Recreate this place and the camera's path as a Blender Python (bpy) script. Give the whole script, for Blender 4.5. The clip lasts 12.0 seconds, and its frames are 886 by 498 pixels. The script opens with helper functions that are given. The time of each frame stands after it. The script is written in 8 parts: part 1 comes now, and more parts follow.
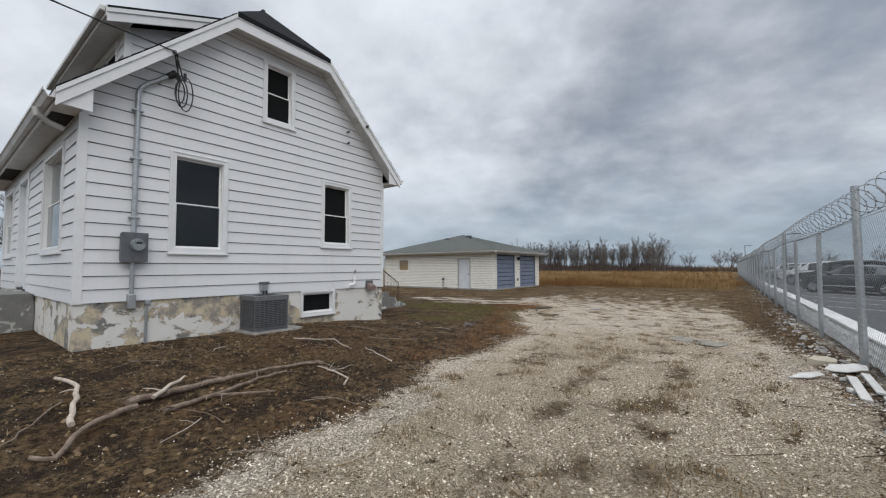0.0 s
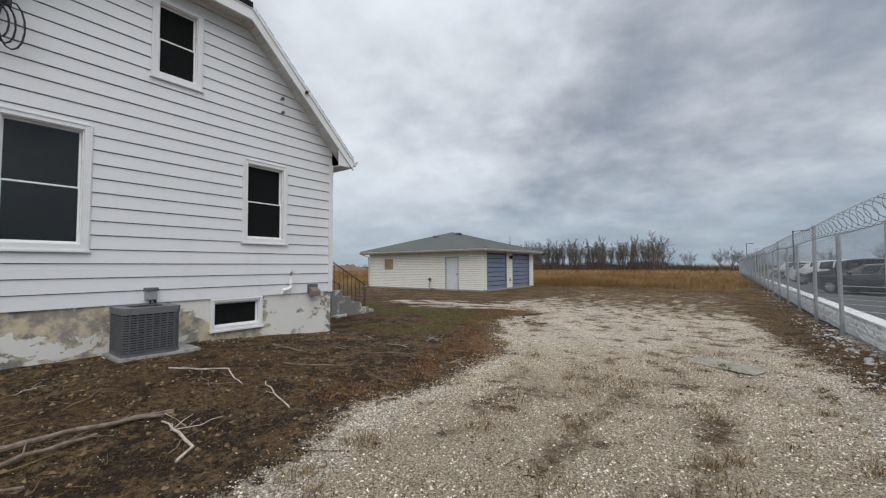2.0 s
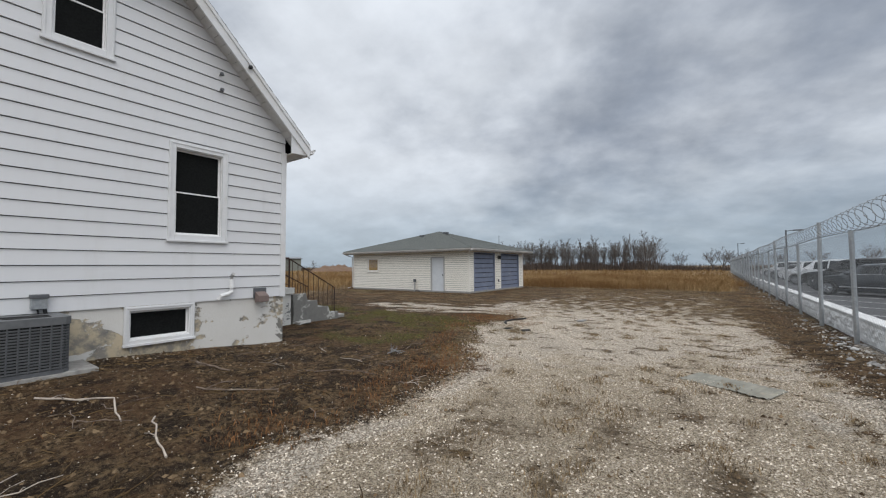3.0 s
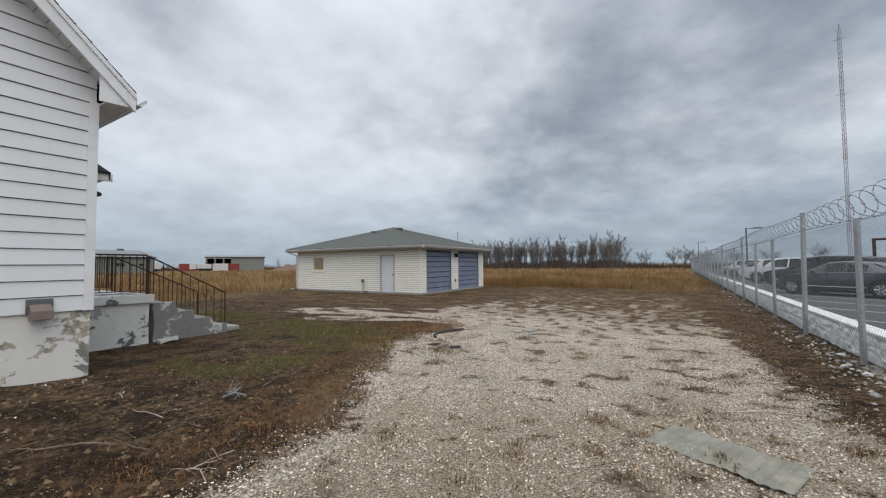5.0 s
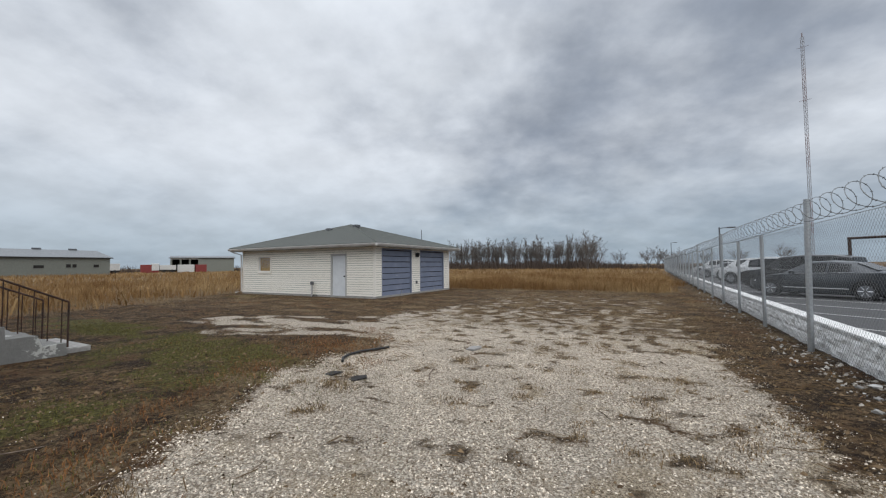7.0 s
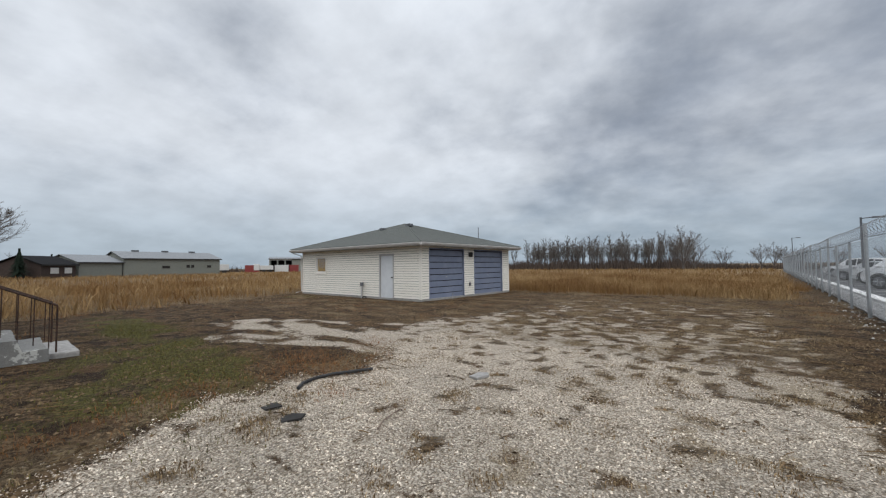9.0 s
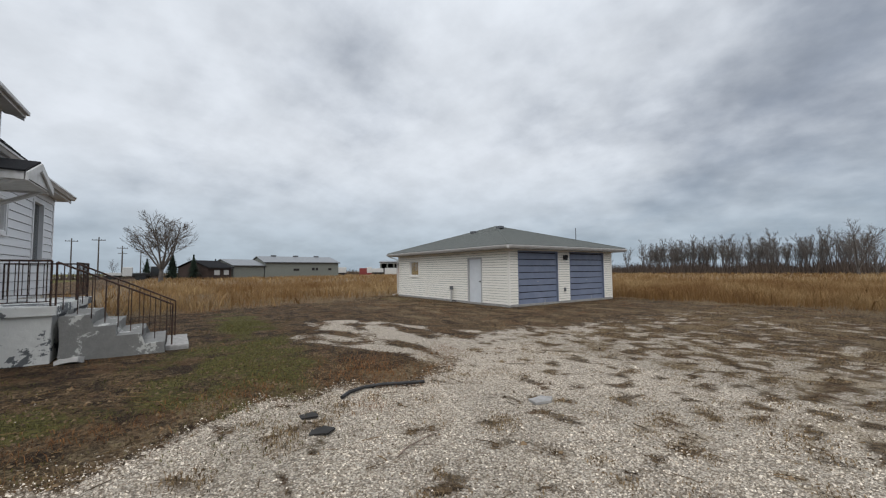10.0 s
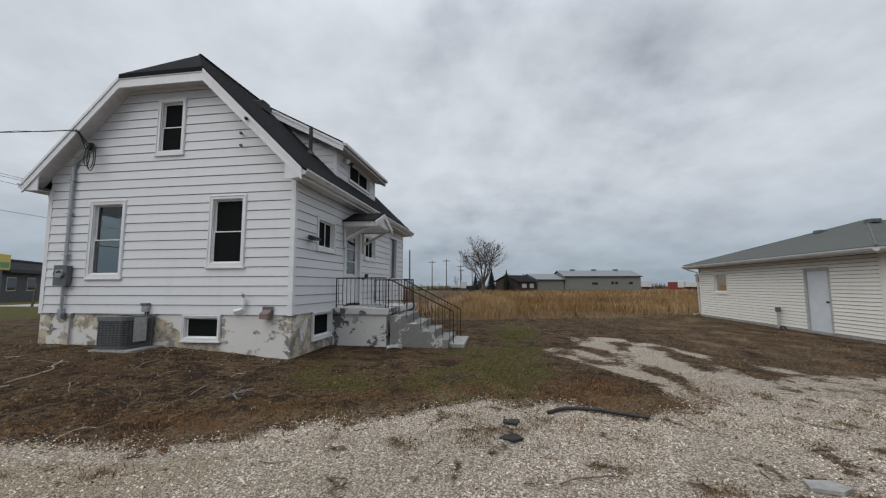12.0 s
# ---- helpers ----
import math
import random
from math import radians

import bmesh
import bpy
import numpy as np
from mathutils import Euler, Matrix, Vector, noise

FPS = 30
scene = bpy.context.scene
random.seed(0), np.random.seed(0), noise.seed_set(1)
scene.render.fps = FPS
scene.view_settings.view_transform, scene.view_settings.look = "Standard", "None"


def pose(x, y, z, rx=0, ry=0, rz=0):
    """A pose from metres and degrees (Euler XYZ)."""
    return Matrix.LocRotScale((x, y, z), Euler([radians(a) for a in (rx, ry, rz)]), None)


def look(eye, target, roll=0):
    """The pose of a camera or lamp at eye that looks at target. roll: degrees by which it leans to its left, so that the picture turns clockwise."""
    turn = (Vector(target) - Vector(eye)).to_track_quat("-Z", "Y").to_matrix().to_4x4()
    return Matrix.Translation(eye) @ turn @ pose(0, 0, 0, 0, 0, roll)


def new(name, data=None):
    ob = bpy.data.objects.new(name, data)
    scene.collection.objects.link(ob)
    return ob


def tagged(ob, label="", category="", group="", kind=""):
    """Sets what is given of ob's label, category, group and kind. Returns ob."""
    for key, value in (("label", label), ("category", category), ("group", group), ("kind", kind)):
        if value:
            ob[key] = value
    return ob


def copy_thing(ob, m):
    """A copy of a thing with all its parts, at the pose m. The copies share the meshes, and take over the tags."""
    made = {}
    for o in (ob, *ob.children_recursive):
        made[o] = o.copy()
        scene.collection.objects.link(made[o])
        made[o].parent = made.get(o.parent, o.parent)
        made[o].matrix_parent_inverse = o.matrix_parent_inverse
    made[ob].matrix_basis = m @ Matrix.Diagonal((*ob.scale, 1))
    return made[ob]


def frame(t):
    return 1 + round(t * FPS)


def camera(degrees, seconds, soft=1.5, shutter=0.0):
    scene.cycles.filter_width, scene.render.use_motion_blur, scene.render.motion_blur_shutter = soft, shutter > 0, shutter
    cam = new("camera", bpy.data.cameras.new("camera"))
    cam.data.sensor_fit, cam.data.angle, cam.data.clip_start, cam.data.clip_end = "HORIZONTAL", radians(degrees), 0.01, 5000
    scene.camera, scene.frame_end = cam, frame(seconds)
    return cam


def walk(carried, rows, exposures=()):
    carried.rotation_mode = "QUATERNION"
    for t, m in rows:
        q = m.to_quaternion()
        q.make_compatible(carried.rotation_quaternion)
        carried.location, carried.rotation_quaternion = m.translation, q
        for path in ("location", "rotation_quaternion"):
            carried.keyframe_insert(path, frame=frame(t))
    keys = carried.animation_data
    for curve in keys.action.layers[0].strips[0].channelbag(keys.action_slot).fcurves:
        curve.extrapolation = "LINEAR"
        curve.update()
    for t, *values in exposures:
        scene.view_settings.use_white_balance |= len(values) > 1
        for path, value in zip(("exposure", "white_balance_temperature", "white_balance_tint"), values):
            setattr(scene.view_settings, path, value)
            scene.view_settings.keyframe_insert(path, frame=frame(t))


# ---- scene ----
cam = camera(98.2, 12.0, soft=1.2)
PATH = [
    (0, (0.083, 0.059, 1.455), (-1.11, 1.661, 1.55), -0.2),
    (0.5, (-0.030, 0.505, 1.466), (-1.226, 2.105, 1.558), -0.2),
    (1, (-0.130, 0.974, 1.465), (-1.328, 2.573, 1.558), -0.27),
    (1.5, (-0.249, 1.471, 1.465), (-1.446, 3.07, 1.557), -0.3),
    (2, (-0.379, 1.979, 1.476), (-1.568, 3.585, 1.566), -0.3),
    (2.5, (-0.475, 2.498, 1.487), (-1.652, 4.113, 1.577), -0.35),
    (3, (-0.541, 3.02, 1.49), (-1.704, 4.645, 1.581), -0.37),
    (5, (-0.711, 5.287, 1.495), (-1.756, 6.99, 1.577), -0.5),
    (5.5, (-0.758, 5.83, 1.496), (-1.765, 7.556, 1.578), -0.5),
    (6, (-0.790, 6.364, 1.489), (-1.766, 8.108, 1.572), -0.5),
    (6.5, (-0.820, 6.879, 1.466), (-1.768, 8.638, 1.551), -0.55),
    (8.5, (-0.592, 8.881, 1.479), (-1.734, 10.521, 1.564), -0.7),
    (9, (-0.575, 9.326, 1.482), (-1.864, 10.852, 1.571), -0.65),
    (9.5, (-0.54, 9.755, 1.495), (-2.006, 11.112, 1.592), -0.57),
    (10, (-0.495, 10.144, 1.511), (-2.141, 11.275, 1.621), -0.53),
    (10.5, (-0.440, 10.484, 1.521), (-2.248, 11.331, 1.654), -0.53),
    (11, (-0.348, 10.762, 1.528), (-2.277, 11.265, 1.686), -0.48),
    (11.5, (-0.235, 11.0, 1.526), (-2.223, 11.107, 1.708), -0.35),
    (12, (-0.128, 11.192, 1.532), (-2.097, 10.898, 1.722), -0.15),
]
walk(cam, [(t, look(eye, target, roll)) for t, eye, target, roll in PATH], [(0, 0.0), (9.5, 0.0), (10.5, -0.05), (11.2, -0.14), (12, -0.22)])

# ---- world and sun: a broken overcast, brightest overhead ----
SUN_EL, SUN_AZ = 48.0, 128.0  # azimuth clockwise from +y
world = bpy.data.worlds.new("overcast_sky")
world.use_nodes = True
scene.world = world
wn = world.node_tree
wn.nodes.clear()


def wnode(kind, **sets):
    n = wn.nodes.new(kind)
    for k, v in sets.items():
        if k == "operation":
            n.operation = v
        elif k == "blend_type":
            n.blend_type = v
        elif k == "data_type":
            n.data_type = v
    return n


def wmath(op, a, b=None, clamp=False):
    n = wn.nodes.new("ShaderNodeMath")
    n.operation = op
    n.use_clamp = clamp
    for i, v in enumerate((a, b)):
        if v is None:
            continue
        if isinstance(v, (int, float)):
            n.inputs[i].default_value = v
        else:
            wn.links.new(v, n.inputs[i])
    return n.outputs[0]


def wmix(fac, a, b):
    n = wn.nodes.new("ShaderNodeMix")
    n.data_type = "RGBA"
    if isinstance(fac, (int, float)):
        n.inputs[0].default_value = fac
    else:
        wn.links.new(fac, n.inputs[0])
    for i, v in ((6, a), (7, b)):
        if isinstance(v, tuple):
            n.inputs[i].default_value = (*v, 1)
        else:
            wn.links.new(v, n.inputs[i])
    return n.outputs[2]


def wsmooth(v, lo, hi):
    n = wn.nodes.new("ShaderNodeMapRange")
    n.interpolation_type = "SMOOTHSTEP"
    n.inputs["From Min"].default_value, n.inputs["From Max"].default_value = lo, hi
    wn.links.new(v, n.inputs["Value"])
    return n.outputs[0]


def wnoise(vec, scale, detail=6.0, rough=0.55, distortion=0.0):
    n = wn.nodes.new("ShaderNodeTexNoise")
    n.inputs["Scale"].default_value, n.inputs["Detail"].default_value = scale, detail
    n.inputs["Roughness"].default_value, n.inputs["Distortion"].default_value = rough, distortion
    wn.links.new(vec, n.inputs["Vector"])
    return n.outputs["Fac"]


coord = wn.nodes.new("ShaderNodeTexCoord")
split = wn.nodes.new("ShaderNodeSeparateXYZ")
wn.links.new(coord.outputs["Generated"], split.inputs[0])
DX, DY, DZ = split.outputs
up = wmath("ADD", wmath("MAXIMUM", DZ, 0.0), 0.34)
# the cloud deck as a flat layer, with its rolls stretched along y
flat = wn.nodes.new("ShaderNodeCombineXYZ")
wn.links.new(wmath("DIVIDE", DX, up), flat.inputs[0])
wn.links.new(wmath("MULTIPLY", wmath("DIVIDE", DY, up), 1.0), flat.inputs[1])
turned = wn.nodes.new("ShaderNodeVectorRotate")
turned.rotation_type = "Z_AXIS"
turned.inputs["Angle"].default_value = radians(-14)
wn.links.new(flat.outputs[0], turned.inputs["Vector"])
deck = turned.outputs[0]
big = wnoise(deck, 1.0, 3.0, 0.5, 0.25)
mid = wnoise(deck, 2.7, 6.5, 0.54, 0.0)
fine = wnoise(deck, 7.5, 6.0, 0.55, 0.0)
thick = wmath("ADD", wmath("ADD", wmath("MULTIPLY", big, 0.58), wmath("MULTIPLY", mid, 0.31)), wmath("ADD", 0.05, wmath("MULTIPLY", fine, 0.12)))
# the deck is heavier to the north and north-east
heavy = wmath("ADD", wmath("MULTIPLY", DY, 0.055), wmath("MULTIPLY", DX, 0.05))
bank = wsmooth(wmath("ADD", wmath("MULTIPLY", DY, 0.95), wmath("MULTIPLY", DX, 0.30)), 0.42, 0.84)
thick = wmath("ADD", thick, wmath("ADD", heavy, wmath("MULTIPLY", bank, 0.085)))
dark = wsmooth(thick, 0.51, 0.80)
cloud = wmix(dark, (0.92, 0.975, 1.05), (0.335, 0.383, 0.465))
# low pale band towards the horizon
low = wmath("SUBTRACT", 1.0, wsmooth(DZ, -0.02, 0.30))
cloud = wmix(wmath("MULTIPLY", low, 0.86), cloud, (0.40, 0.505, 0.61))
# brighter towards the zenith, as an overcast sky is
sun_dir = (math.sin(radians(SUN_AZ)) * math.cos(radians(SUN_EL)), math.cos(radians(SUN_AZ)) * math.cos(radians(SUN_EL)), math.sin(radians(SUN_EL)))
glow = wmath("ADD", 1.0, wmath("MULTIPLY", wsmooth(DZ, 0.50, 1.0), 1.15))
sky = wn.nodes.new("ShaderNodeTexSky")
sky.sky_type, sky.sun_disc = "NISHITA", False
sky.sun_elevation, sky.sun_rotation = radians(SUN_EL), radians(SUN_AZ)
bg_sky = wn.nodes.new("ShaderNodeBackground")
bg_sky.inputs["Strength"].default_value = 0.05
wn.links.new(sky.outputs[0], bg_sky.inputs["Color"])
bg_cloud = wn.nodes.new("ShaderNodeBackground")
wn.links.new(cloud, bg_cloud.inputs["Color"])
puff = wnoise(deck, 4.2, 6.5, 0.55, 0.0)
wn.links.new(wmath("MULTIPLY", wmath("MULTIPLY", glow, 0.86), wmath("ADD", 0.90, wmath("MULTIPLY", wsmooth(puff, 0.25, 0.75), 0.19))), bg_cloud.inputs["Strength"])
both = wn.nodes.new("ShaderNodeMixShader")
both.inputs[0].default_value = 0.9
wn.links.new(bg_sky.outputs[0], both.inputs[1])
wn.links.new(bg_cloud.outputs[0], both.inputs[2])
wout = wn.nodes.new("ShaderNodeOutputWorld")
wn.links.new(both.outputs[0], wout.inputs["Surface"])

sun = new("sun", bpy.data.lights.new("sun", "SUN"))
sun.data.energy, sun.data.angle, sun.data.color = 1.35, radians(60), (1.0, 0.965, 0.91)
sun.matrix_world = look(Vector(sun_dir) * 30, (0, 0, 0))

# ---- materials ----


class Mat:
    """A principled material with a few shorthands for its nodes."""

    def __init__(self, name, color=(0.5, 0.5, 0.5), rough=0.6, metal=0.0, spec=0.5):
        self.m = bpy.data.materials.new(name)
        self.m.use_nodes = True
        self.nt = self.m.node_tree
        self.b = self.nt.nodes["Principled BSDF"]
        self.b.inputs["Base Color"].default_value = (*color, 1)
        self.b.inputs["Roughness"].default_value = rough
        self.b.inputs["Metallic"].default_value = metal
        self.b.inputs["Specular IOR Level"].default_value = spec
        self.pos = self.nt.nodes.new("ShaderNodeNewGeometry").outputs["Position"]

    def link(self, a, b):
        self.nt.links.new(a, b)

    def scaled(self, sx, sy, sz):
        n = self.nt.nodes.new("ShaderNodeVectorMath")
        n.operation = "MULTIPLY"
        self.link(self.pos, n.inputs[0])
        n.inputs[1].default_value = (sx, sy, sz)
        return n.outputs[0]

    def noise(self, scale, detail=5.0, rough=0.6, vec=None, distortion=0.0):
        n = self.nt.nodes.new("ShaderNodeTexNoise")
        n.inputs["Scale"].default_value, n.inputs["Detail"].default_value = scale, detail
        n.inputs["Roughness"].default_value, n.inputs["Distortion"].default_value = rough, distortion
        self.link(vec or self.pos, n.inputs["Vector"])
        return n.outputs["Fac"]

    def voronoi(self, scale, out="Distance", vec=None, feature="F1"):
        n = self.nt.nodes.new("ShaderNodeTexVoronoi")
        n.feature = feature
        n.inputs["Scale"].default_value = scale
        self.link(vec or self.pos, n.inputs["Vector"])
        return n.outputs[out]

    def calc(self, op, a, b=None, clamp=False):
        n = self.nt.nodes.new("ShaderNodeMath")
        n.operation, n.use_clamp = op, clamp
        for i, v in enumerate((a, b)):
            if v is None:
                continue
            if isinstance(v, (int, float)):
                n.inputs[i].default_value = v
            else:
                self.link(v, n.inputs[i])
        return n.outputs[0]

    def step(self, v, lo, hi, to0=0.0, to1=1.0):
        n = self.nt.nodes.new("ShaderNodeMapRange")
        n.interpolation_type = "SMOOTHSTEP"
        for k, x in (("From Min", lo), ("From Max", hi), ("To Min", to0), ("To Max", to1)):
            n.inputs[k].default_value = x
        self.link(v, n.inputs["Value"])
        return n.outputs[0]

    def mix(self, fac, a, b, mode="MIX"):
        n = self.nt.nodes.new("ShaderNodeMix")
        n.data_type, n.blend_type = "RGBA", mode
        if isinstance(fac, (int, float)):
            n.inputs[0].default_value = fac
        else:
            self.link(fac, n.inputs[0])
        for i, v in ((6, a), (7, b)):
            if isinstance(v, tuple):
                n.inputs[i].default_value = (*v, 1)
            else:
                self.link(v, n.inputs[i])
        return n.outputs[2]

    def random(self):
        return self.nt.nodes.new("ShaderNodeObjectInfo").outputs["Random"]

    def island(self):
        return self.nt.nodes.new("ShaderNodeNewGeometry").outputs["Random Per Island"]

    def attr(self, name):
        n = self.nt.nodes.new("ShaderNodeAttribute")
        n.attribute_name = name
        s = self.nt.nodes.new("ShaderNodeSeparateColor")
        self.link(n.outputs["Color"], s.inputs[0])
        return s.outputs

    def color(self, c):
        self.link(c, self.b.inputs["Base Color"])
        return self

    def gloss(self, v):
        self.link(v, self.b.inputs["Roughness"])
        return self

    def relief(self, h, strength=0.4, distance=0.02):
        n = self.nt.nodes.new("ShaderNodeBump")
        n.inputs["Strength"].default_value, n.inputs["Distance"].default_value = strength, distance
        self.link(h, n.inputs["Height"])
        self.link(n.outputs[0], self.b.inputs["Normal"])
        return self


def speckled(name, a, b, scale=8.0, rough=0.6, metal=0.0, stain=None, stain_scale=1.2, bump=0.15, dist=0.004, spec=0.5):
    """Two close colours mixed by a grain, with larger stains."""
    k = Mat(name, a, rough, metal, spec)
    g = k.noise(scale)
    c = k.mix(k.step(g, 0.35, 0.65), a, b)
    if stain:
        s = k.noise(stain_scale, 5, 0.65)
        c = k.mix(k.step(s, 0.52, 0.75, 0, 0.7), c, stain)
    k.color(c)
    k.gloss(k.step(k.noise(scale * 0.7), 0.3, 0.7, max(rough - 0.1, 0.02), min(rough + 0.1, 1)))
    return k.relief(g, bump, dist).m


def siding_paint(name, a, b, grime, rough=0.45):
    k = Mat(name, a, rough)
    c = k.mix(k.random(), a, b)
    streak = k.noise(1.0, 5, 0.65, k.scaled(3.5, 3.5, 0.5))
    c = k.mix(k.step(streak, 0.50, 0.82, 0, 0.30), c, grime)
    blot = k.noise(9, 6, 0.7)
    c = k.mix(k.step(blot, 0.64, 0.80, 0, 0.28), c, grime)
    k.color(c)
    return k.relief(k.noise(14, 4, 0.6, k.scaled(1, 1, 6)), 0.12, 0.004).m


MAT_SIDING = siding_paint("white_aluminium_siding", (0.69, 0.695, 0.71), (0.66, 0.665, 0.68), (0.50, 0.49, 0.47))
MAT_VINYL = siding_paint("cream_vinyl_siding", (0.80, 0.77, 0.70), (0.77, 0.74, 0.66), (0.62, 0.56, 0.47))
MAT_TRIM = speckled("white_trim_paint", (0.73, 0.735, 0.745), (0.69, 0.695, 0.705), 6, 0.45, stain=(0.62, 0.60, 0.57))
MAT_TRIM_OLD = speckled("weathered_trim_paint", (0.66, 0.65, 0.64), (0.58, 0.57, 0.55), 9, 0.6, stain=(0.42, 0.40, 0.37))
MAT_VINYL_FRAME = speckled("white_vinyl_frame", (0.82, 0.82, 0.82), (0.80, 0.80, 0.80), 10, 0.35, bump=0.05)
MAT_GUTTER = speckled("aluminium_gutter", (0.60, 0.59, 0.58), (0.52, 0.51, 0.50), 4, 0.45, stain=(0.36, 0.33, 0.30))
MAT_DARK = speckled("dark_void_wood", (0.016, 0.014, 0.013), (0.022, 0.02, 0.018), 6, 0.9)
# wall core coloured near black to deepen the shadow lines between siding boards
MAT_SHADE_CORE = speckled("shade_line_core", (0.030, 0.029, 0.028), (0.045, 0.043, 0.041), 10, 0.9)
# room surfaces coloured near black, so the gloom of an unlit interior is painted in
MAT_UNLIT_ROOM = speckled("unlit_room_surface", (0.060, 0.056, 0.052), (0.042, 0.040, 0.038), 3, 0.8)
MAT_STEEL = speckled("galvanised_steel", (0.46, 0.48, 0.49), (0.36, 0.38, 0.40), 30, 0.42, 0.75, stain=(0.30, 0.31, 0.32))
MAT_IRON = speckled("rusty_black_iron", (0.024, 0.018, 0.016), (0.075, 0.036, 0.023), 25, 0.75, 0.3)
MAT_BLACK = speckled("black_rubber", (0.012, 0.012, 0.013), (0.02, 0.02, 0.02), 20, 0.6)
MAT_GREYBOX = speckled("grey_enamel", (0.135, 0.14, 0.15), (0.11, 0.115, 0.125), 12, 0.4, 0.3)
MAT_DOOR_BLUE = speckled("blue_grey_door_paint", (0.190, 0.222, 0.305), (0.170, 0.200, 0.28), 3, 0.5, stain=(0.24, 0.27, 0.36))
MAT_DOOR_WHITE = speckled("white_door_paint", (0.66, 0.69, 0.72), (0.60, 0.63, 0.66), 3, 0.5)
MAT_PLY = speckled("plywood", (0.42, 0.28, 0.12), (0.32, 0.20, 0.09), 5, 0.7)
MAT_CONCRETE = speckled("grey_concrete", (0.34, 0.33, 0.31), (0.24, 0.23, 0.22), 12, 0.9, stain=(0.15, 0.145, 0.14), bump=0.5, dist=0.01)
MAT_BARK = speckled("grey_bark", (0.11, 0.095, 0.085), (0.07, 0.06, 0.053), 9, 0.9, bump=0.6, dist=0.02)
MAT_FAR_BARK = speckled("pale_grey_bark", (0.125, 0.109, 0.098), (0.085, 0.074, 0.066), 3, 0.9, bump=0.3)
MAT_BRANCH = speckled("dry_branch", (0.22, 0.165, 0.125), (0.12, 0.085, 0.065), 14, 0.9, stain=(0.34, 0.29, 0.23), bump=0.6, dist=0.01)
MAT_BONE = speckled("bleached_wood", (0.50, 0.43, 0.36), (0.36, 0.30, 0.25), 14, 0.9, bump=0.5)
MAT_ASPHALT = speckled("asphalt", (0.050, 0.050, 0.053), (0.066, 0.066, 0.068), 40, 0.85, stain=(0.04, 0.04, 0.042), bump=0.5)
MAT_LINE = speckled("white_road_paint", (0.62, 0.62, 0.60), (0.45, 0.45, 0.44), 20, 0.7)


def glass(name, tint=(1, 1, 1), rough=0.0):
    k = Mat(name, tint, rough)
    k.b.inputs["Transmission Weight"].default_value = 1.0
    k.b.inputs["IOR"].default_value = 1.45
    return k.m


MAT_GLASS = glass("window_glass", (0.42, 0.46, 0.47))
# opaque matte pane whose near-black colour stands for the unlit room behind
MAT_DARK_PANE = speckled("unlit_room_pane", (0.008, 0.009, 0.009), (0.012, 0.013, 0.013), 40, 0.9, spec=0.08)
MAT_CAR_GLASS = glass("dark_car_glass", (0.12, 0.13, 0.14))


def shingles(name, a, b, course=0.14):
    k = Mat(name, a, 0.95, 0, 0.12)
    g = k.noise(60, 3, 0.7)
    c = k.mix(k.noise(4, 5, 0.7, k.scaled(1, 1, 4)), a, b)
    c = k.mix(k.step(g, 0.4, 0.7, 0, 0.5), c, tuple(1.5 * v for v in b))
    k.color(c)
    return k.relief(g, 0.5, 0.006).m


MAT_SHINGLE = shingles("charcoal_shingles", (0.009, 0.0095, 0.0105), (0.017, 0.017, 0.019))
MAT_SHINGLE_GREEN = shingles("grey_green_shingles", (0.100, 0.108, 0.102), (0.135, 0.142, 0.134))


def foundation_paint():
    """White paint that peels off a stained, rendered foundation."""
    k = Mat("peeling_foundation_paint", (0.7, 0.7, 0.7), 0.85)
    edge = k.noise(2.2, 8, 0.68, k.scaled(1, 1, 1.3), 0.4)
    patch = k.noise(0.9, 3, 0.5)
    peel = k.step(k.calc("ADD", k.calc("MULTIPLY", edge, 0.65), k.calc("MULTIPLY", patch, 0.45)), 0.529, 0.545)
    plaster = k.mix(k.step(k.noise(5, 6, 0.7), 0.42, 0.6), (0.54, 0.46, 0.33), (0.27, 0.25, 0.22))
    plaster = k.mix(k.step(k.noise(1.4, 5, 0.6), 0.52, 0.60, 0, 0.85), plaster, (0.15, 0.155, 0.155))
    paint = k.mix(k.noise(3, 6, 0.65), (0.70, 0.69, 0.67), (0.62, 0.60, 0.56))
    k.color(k.mix(peel, paint, plaster))
    h = k.calc("ADD", k.calc("MULTIPLY", peel, -0.6), k.calc("MULTIPLY", k.noise(22, 5, 0.7), 0.5))
    return k.relief(h, 0.8, 0.012).m


MAT_FOUND = foundation_paint()


def stoop_render():
    k = Mat("patched_stoop_render", (0.6, 0.6, 0.58), 0.9)
    e = k.noise(1.5, 7, 0.66, None, 0.3)
    c = k.mix(k.noise(6, 6, 0.7), (0.64, 0.64, 0.61), (0.50, 0.50, 0.48))
    c = k.mix(k.step(e, 0.53, 0.543), c, (0.115, 0.12, 0.125))
    c = k.mix(k.step(k.noise(2.6, 7, 0.7), 0.60, 0.63, 0, 0.8), c, (0.28, 0.28, 0.27))
    k.color(c)
    return k.relief(k.calc("ADD", k.noise(30, 5, 0.7), k.step(e, 0.56, 0.575, 0, -0.8)), 0.6, 0.01).m


MAT_STOOP = stoop_render()


